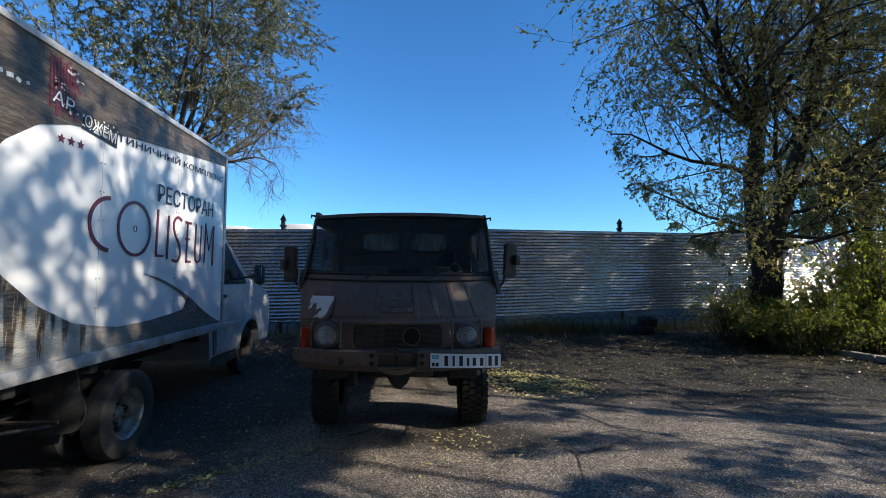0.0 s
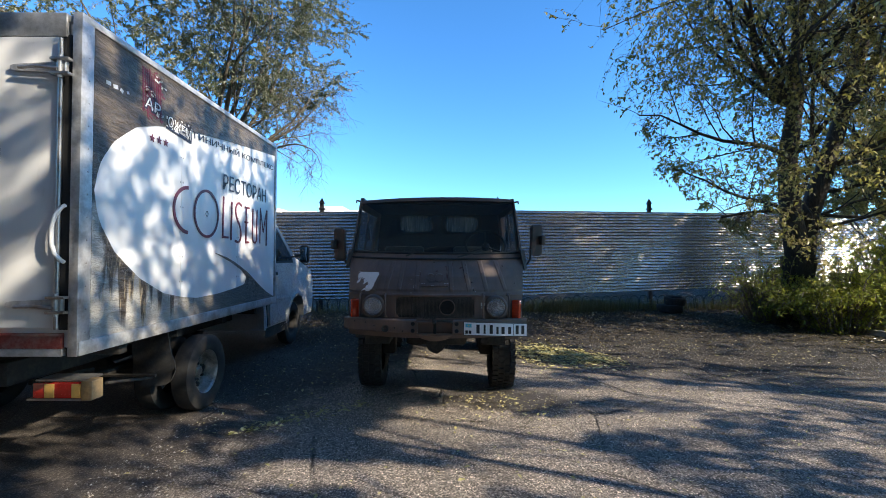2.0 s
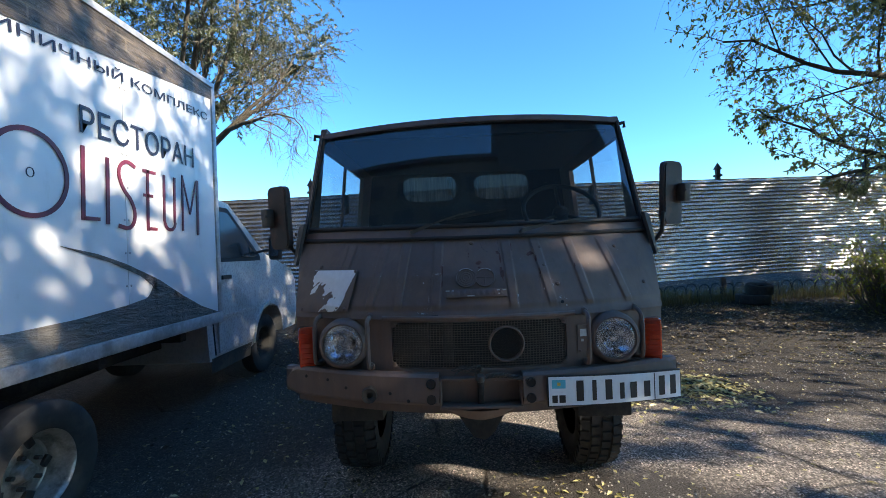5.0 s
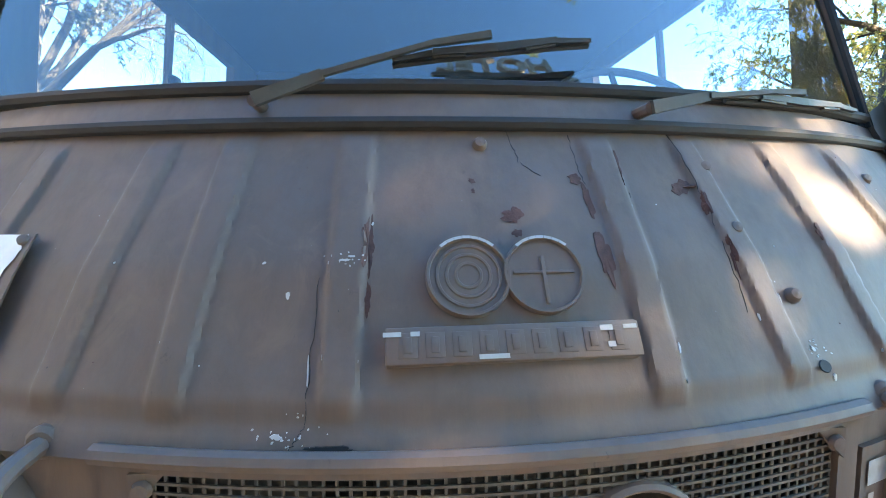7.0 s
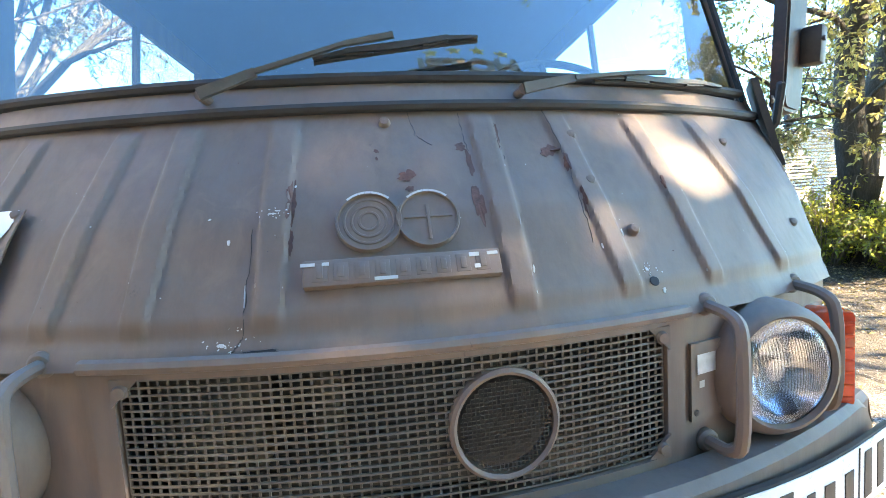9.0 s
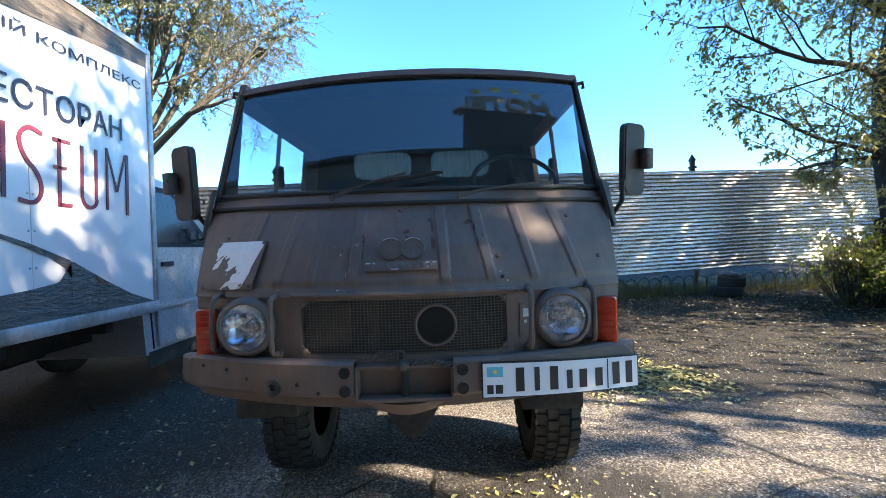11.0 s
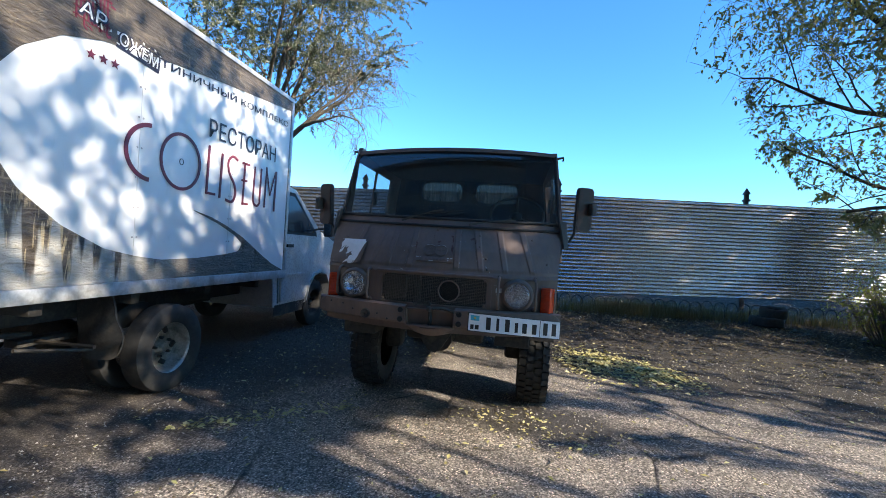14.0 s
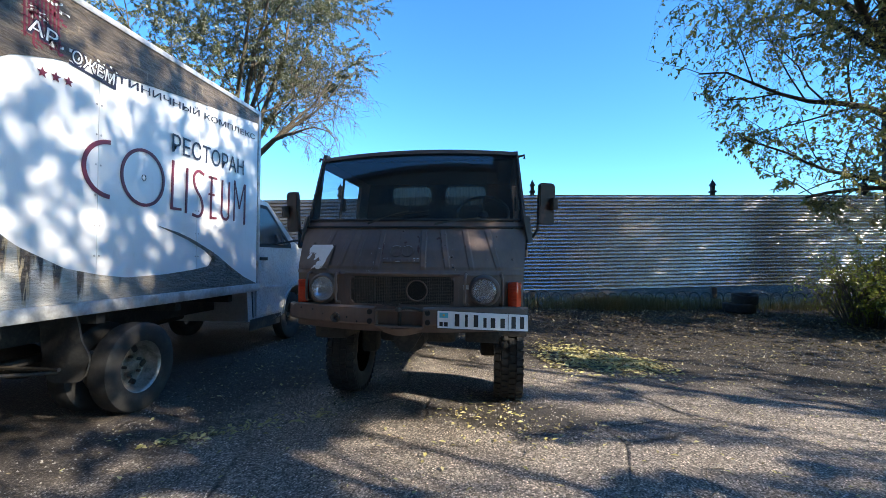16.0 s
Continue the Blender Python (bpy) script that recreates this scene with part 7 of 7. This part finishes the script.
bush("bush", "tall thicket of bare brown stems behind the lawn", V((13.2, 11.2, 0.05)), (2.4, 0.7), 3.8, 150, 13, M["litter"], leaf=(0.06, 0.03), per=8)

# ---- grass, litter and twigs ----
def blades(seed, count, place, h, mt, name, label):
    rnd = random.Random(seed)
    m = Mesh()
    for _ in range(count):
        x, y = place(rnd)
        z = rise(x, y) - 0.01
        hh = h * rnd.uniform(0.35, 1.2)
        a = rnd.uniform(0, 6.28)
        dx, dy = 0.004 * math.cos(a), 0.004 * math.sin(a)
        lx, ly = rnd.uniform(-0.4, 0.4) * hh, rnd.uniform(-0.4, 0.4) * hh
        m.add([(x - dx, y - dy, z), (x + dx, y + dy, z), (x + lx * 0.4 + dx * 0.7, y + ly * 0.4 + dy * 0.7, z + hh * 0.6), (x + lx * 0.4 - dx * 0.7, y + ly * 0.4 - dy * 0.7, z + hh * 0.6), (x + lx, y + ly, z + hh)], [(0, 1, 2, 3), (3, 2, 4)])
    solid(name, m, mt, label, "grass", kind="stuff", smooth=0, turn=False)


def by_fence(rnd):
    x = rnd.choice((rnd.uniform(-4, 11), rnd.uniform(-1, 9), rnd.gauss(3.1, 0.6)))
    return x, fence_y(x) - abs(rnd.gauss(0.12, 0.22))


blades(61, 8500, by_fence, 0.30, M["grass"], "dry_grass", "dry yellow grass tufts along the foot of the fence")
blades(67, 9000, lambda r: (r.uniform(8.9, 14.5), r.uniform(3.0, 9.5)), 0.16, M["grass"], "lawn_grass", "straggling yellow-green lawn behind the kerb")


def scatter(seed, count, place, size, mt, name, label, flat=0.35):
    rnd = random.Random(seed)
    m = Mesh()
    for _ in range(count):
        x, y = place(rnd)
        q = V((x, y, rise(x, y) + 0.004 + rnd.random() * 0.012))
        k = size * rnd.uniform(0.55, 1.3)
        e = Euler((rnd.uniform(-flat, flat), rnd.uniform(-flat, flat), rnd.uniform(0, 6.28))).to_matrix()
        m.add([q + e @ v for v in leaf_shape(k, k * rnd.uniform(0.35, 0.6))], [(0, 1, 2), (0, 2, 3)])
    solid(name, m, mt, label, "leaf litter", kind="stuff", smooth=0, turn=False)


def drift(r):
    t = r.random()
    return 1.1 + 1.15 * t + r.gauss(0, 0.14), 6.35 - 0.55 * t + r.gauss(0, 0.36) * (1.25 - 0.6 * t)


scatter(71, 1750, drift, 0.062, M["litter"], "leaf_pile", "drift of yellow-green fallen leaves on the asphalt")
scatter(72, 150, lambda r: (r.gauss(0.55, 0.33), r.gauss(3.95, 0.24)), 0.04, M["litter"], "leaf_scatter", "few pale leaves on the oil stain before the wagon")
scatter(73, 900, lambda r: (r.uniform(-2.2, 5.5), r.uniform(1.2, 7.5)), 0.042, M["litter"], "leaf_scatter", "loose fallen leaves over the yard")
scatter(74, 15000, lambda r: (r.uniform(-3, 9), 10.2 - abs(r.gauss(0, 1.6))), 0.05, M["brownlitter"], "leaf_carpet", "brown fallen leaves on bare earth by the fence", 0.6)
scatter(75, 3200, lambda r: (lambda y: (8.6 - 0.125 * y - abs(r.gauss(0, 0.8)), y))(r.uniform(2.5, 9.4)), 0.05, M["brownlitter"], "leaf_carpet", "brown and yellow leaves gathered along the kerb", 0.6)
scatter(79, 170, lambda r: (lambda t: (-1.75 + 0.95 * t + r.gauss(0, 0.05), 3.25 + 0.75 * t + r.gauss(0, 0.06)))(r.random()), 0.05, M["litter"], "leaf_row", "thin row of green-yellow leaves swept beside the truck", 0.6)
scatter(80, 9000, lambda r: (lambda x: (x, fence_y(x) + r.uniform(0.0, 4.0)))(r.uniform(-5, 14)), 0.05, M["brownlitter"], "leaf_carpet", "brown leaves drifted under the fence sheets", 0.6)
scatter(77, 1500, lambda r: (r.uniform(-2.6, -0.7), r.uniform(4.2, 9.0)), 0.04, M["brownlitter"], "leaf_carpet", "brown leaves in the lane between truck and wagon", 0.6)
scatter(76, 9000, lambda r: (r.uniform(-2.3, 7.5), r.uniform(0.9, 8.3)), 0.02, M["brownlitter"], "leaf_crumbs", "dry crumbs of leaves scattered over the asphalt", 0.5)
scatter(78, 1100, lambda r: (r.uniform(2.0, 8.0), r.uniform(2.0, 7.5)), 0.03, M["litter"], "leaf_scatter", "small pale leaves strewn towards the kerb", 0.5)
rnd = random.Random(77)
tw = Mesh()
for _ in range(170):
    x, y = rnd.uniform(-1.8, 5.5), rnd.uniform(1.3, 8.8)
    a, ln = rnd.uniform(0, 6.28), rnd.uniform(0.05, 0.24)
    z = rise(x, y) + 0.004
    tw.tube([(x, y, z), (x + ln * 0.5 * math.cos(a) + rnd.uniform(-0.02, 0.02), y + ln * 0.5 * math.sin(a), z + 0.012), (x + ln * math.cos(a + 0.5), y + ln * math.sin(a + 0.5), z + 0.002)], [0.003, 0.0025, 0.0015], 4)
solid("fallen_twigs", tw, M["twig"], "thin fallen twigs scattered on the asphalt", "twigs", kind="stuff", smooth=60, turn=False)
gr = Mesh()
for _ in range(26000):
    x, y = rnd.uniform(-2.4, 6), 0.8 + 6.2 * rnd.random() ** 1.6
    k = 0.002 + 0.009 * rnd.random() ** 2
    z = rise(x, y)
    e = [(x + k * rnd.uniform(0.6, 1.2) * c, y + k * rnd.uniform(0.6, 1.2) * s, z + h) for c, s, h in ((1, 0, 0), (-0.5, 0.87, 0), (-0.5, -0.87, 0), (0.1, 0.1, k * 0.9))]
    gr.add(e, [(0, 1, 3), (1, 2, 3), (2, 0, 3)])
solid("gravel", gr, M["concrete"], "loose grey grit on the asphalt", "gravel", kind="stuff", smooth=0, turn=False)

# ---- old tyres by the fence ----
for k, (x, y, z, tilt) in enumerate(((5.42, 10.28, 0.17, 0), (5.52, 10.25, 0.355, 7))):
    m = Mesh().lathe(tyre_profile(0.29 - 0.06 * k, 0.19) + tyre_profile(0.26 - 0.06 * k, 0.15)[::-1], pose(0, 0, 0), 40)
    solid("old_tyre", m, M["tyre"], "worn black tyre lying flat by the fence" if k == 0 else "worn black tyre stacked on another", "tyre", pose(x, y, z + rise(x, y) - 0.08, tilt, 0, 0), "stacked old tyres")

# ---- buildings ----
row = thing("far_building", "distant pale building with white roofs beyond the fence", "building", pose(-13, 44, 0))
part("wall", Mesh().box(-6, 5.5, 0, 8, 0, 5.6), M["plaster"], row)
for x0, x1, z in ((-6.2, -3.2, 6.35), (-3.0, 0.4, 6.1), (0.6, 3.0, 6.6), (3.1, 5.7, 6.2)):
    part("roof", Mesh().box(x0, x1, -0.3, 8.2, 5.6, z, 0.08), M["roof"], row)
for k in range(6):
    wd = part("window", Mesh().box(-5.2 + 1.9 * k, -4.0 + 1.9 * k, -0.06, 0.02, 3.2, 4.8, 0.03), M["roof"], row)
    part("pane", Mesh().box(-5.1 + 1.9 * k, -4.1 + 1.9 * k, -0.09, -0.05, 3.3, 4.7), M["window"], wd)

hotel = thing("hotel_building", "tall dark hotel behind the yard with roof letters", "building", pose(-0.4, -10.0, 0))
part("wall", Mesh().box(-30, 3.38, -10, 0, 0, 25.3), M["brick"], hotel)
part("tower", Mesh().box(3.4, 13.8, -10, 0.6, 0, 30.6), M["darkwall"], hotel)
part("roof", Mesh().box(-30.3, 3.38, -10.3, 0.3, 25.3, 25.8), M["darkwall"], hotel)
pane_data = fixed(Mesh().box(0.1, 1.7, 0.04, 0.07, 0.1, 1.6).data("pane", M["window"]))
frame_data = fixed(Mesh().box(0, 1.8, -0.05, 0.05, 0, 1.7, 0.03).data("window", M["brick"]))
for i in range(11):
    for j in range(8):
        wd = part("window", frame_data, None, hotel, at=pose(-27.5 + 2.8 * i, 0, 1.2 + 2.95 * j))
        part("pane", pane_data, None, wd)
sign = words("HOTEL", 3.7, 0.15, 0.08)
width = max(v.co.x for v in sign.vertices)
sign.materials.append(M["concrete"])
part("roof_sign", sign, None, hotel, "pale roof letters", at=pose(12.2, 0.5, 31.2, 0, 0, 180) @ Matrix.Diagonal((9.4 / width, 1, 0.85, 1)))
part("sign_rail", Mesh().box(2.4, 12.6, 0.35, 0.5, 30.6, 31.15, 0.02), M["darkwall"], hotel)
for k in range(4):
    part("roof_star", Mesh().strip(star_outline(5.0 + 2.1 * k, 35.0 + (0.5 if k in (1, 2) else 0), 0.7), 0.3, 0.4), M["gold"], hotel, smooth=0)
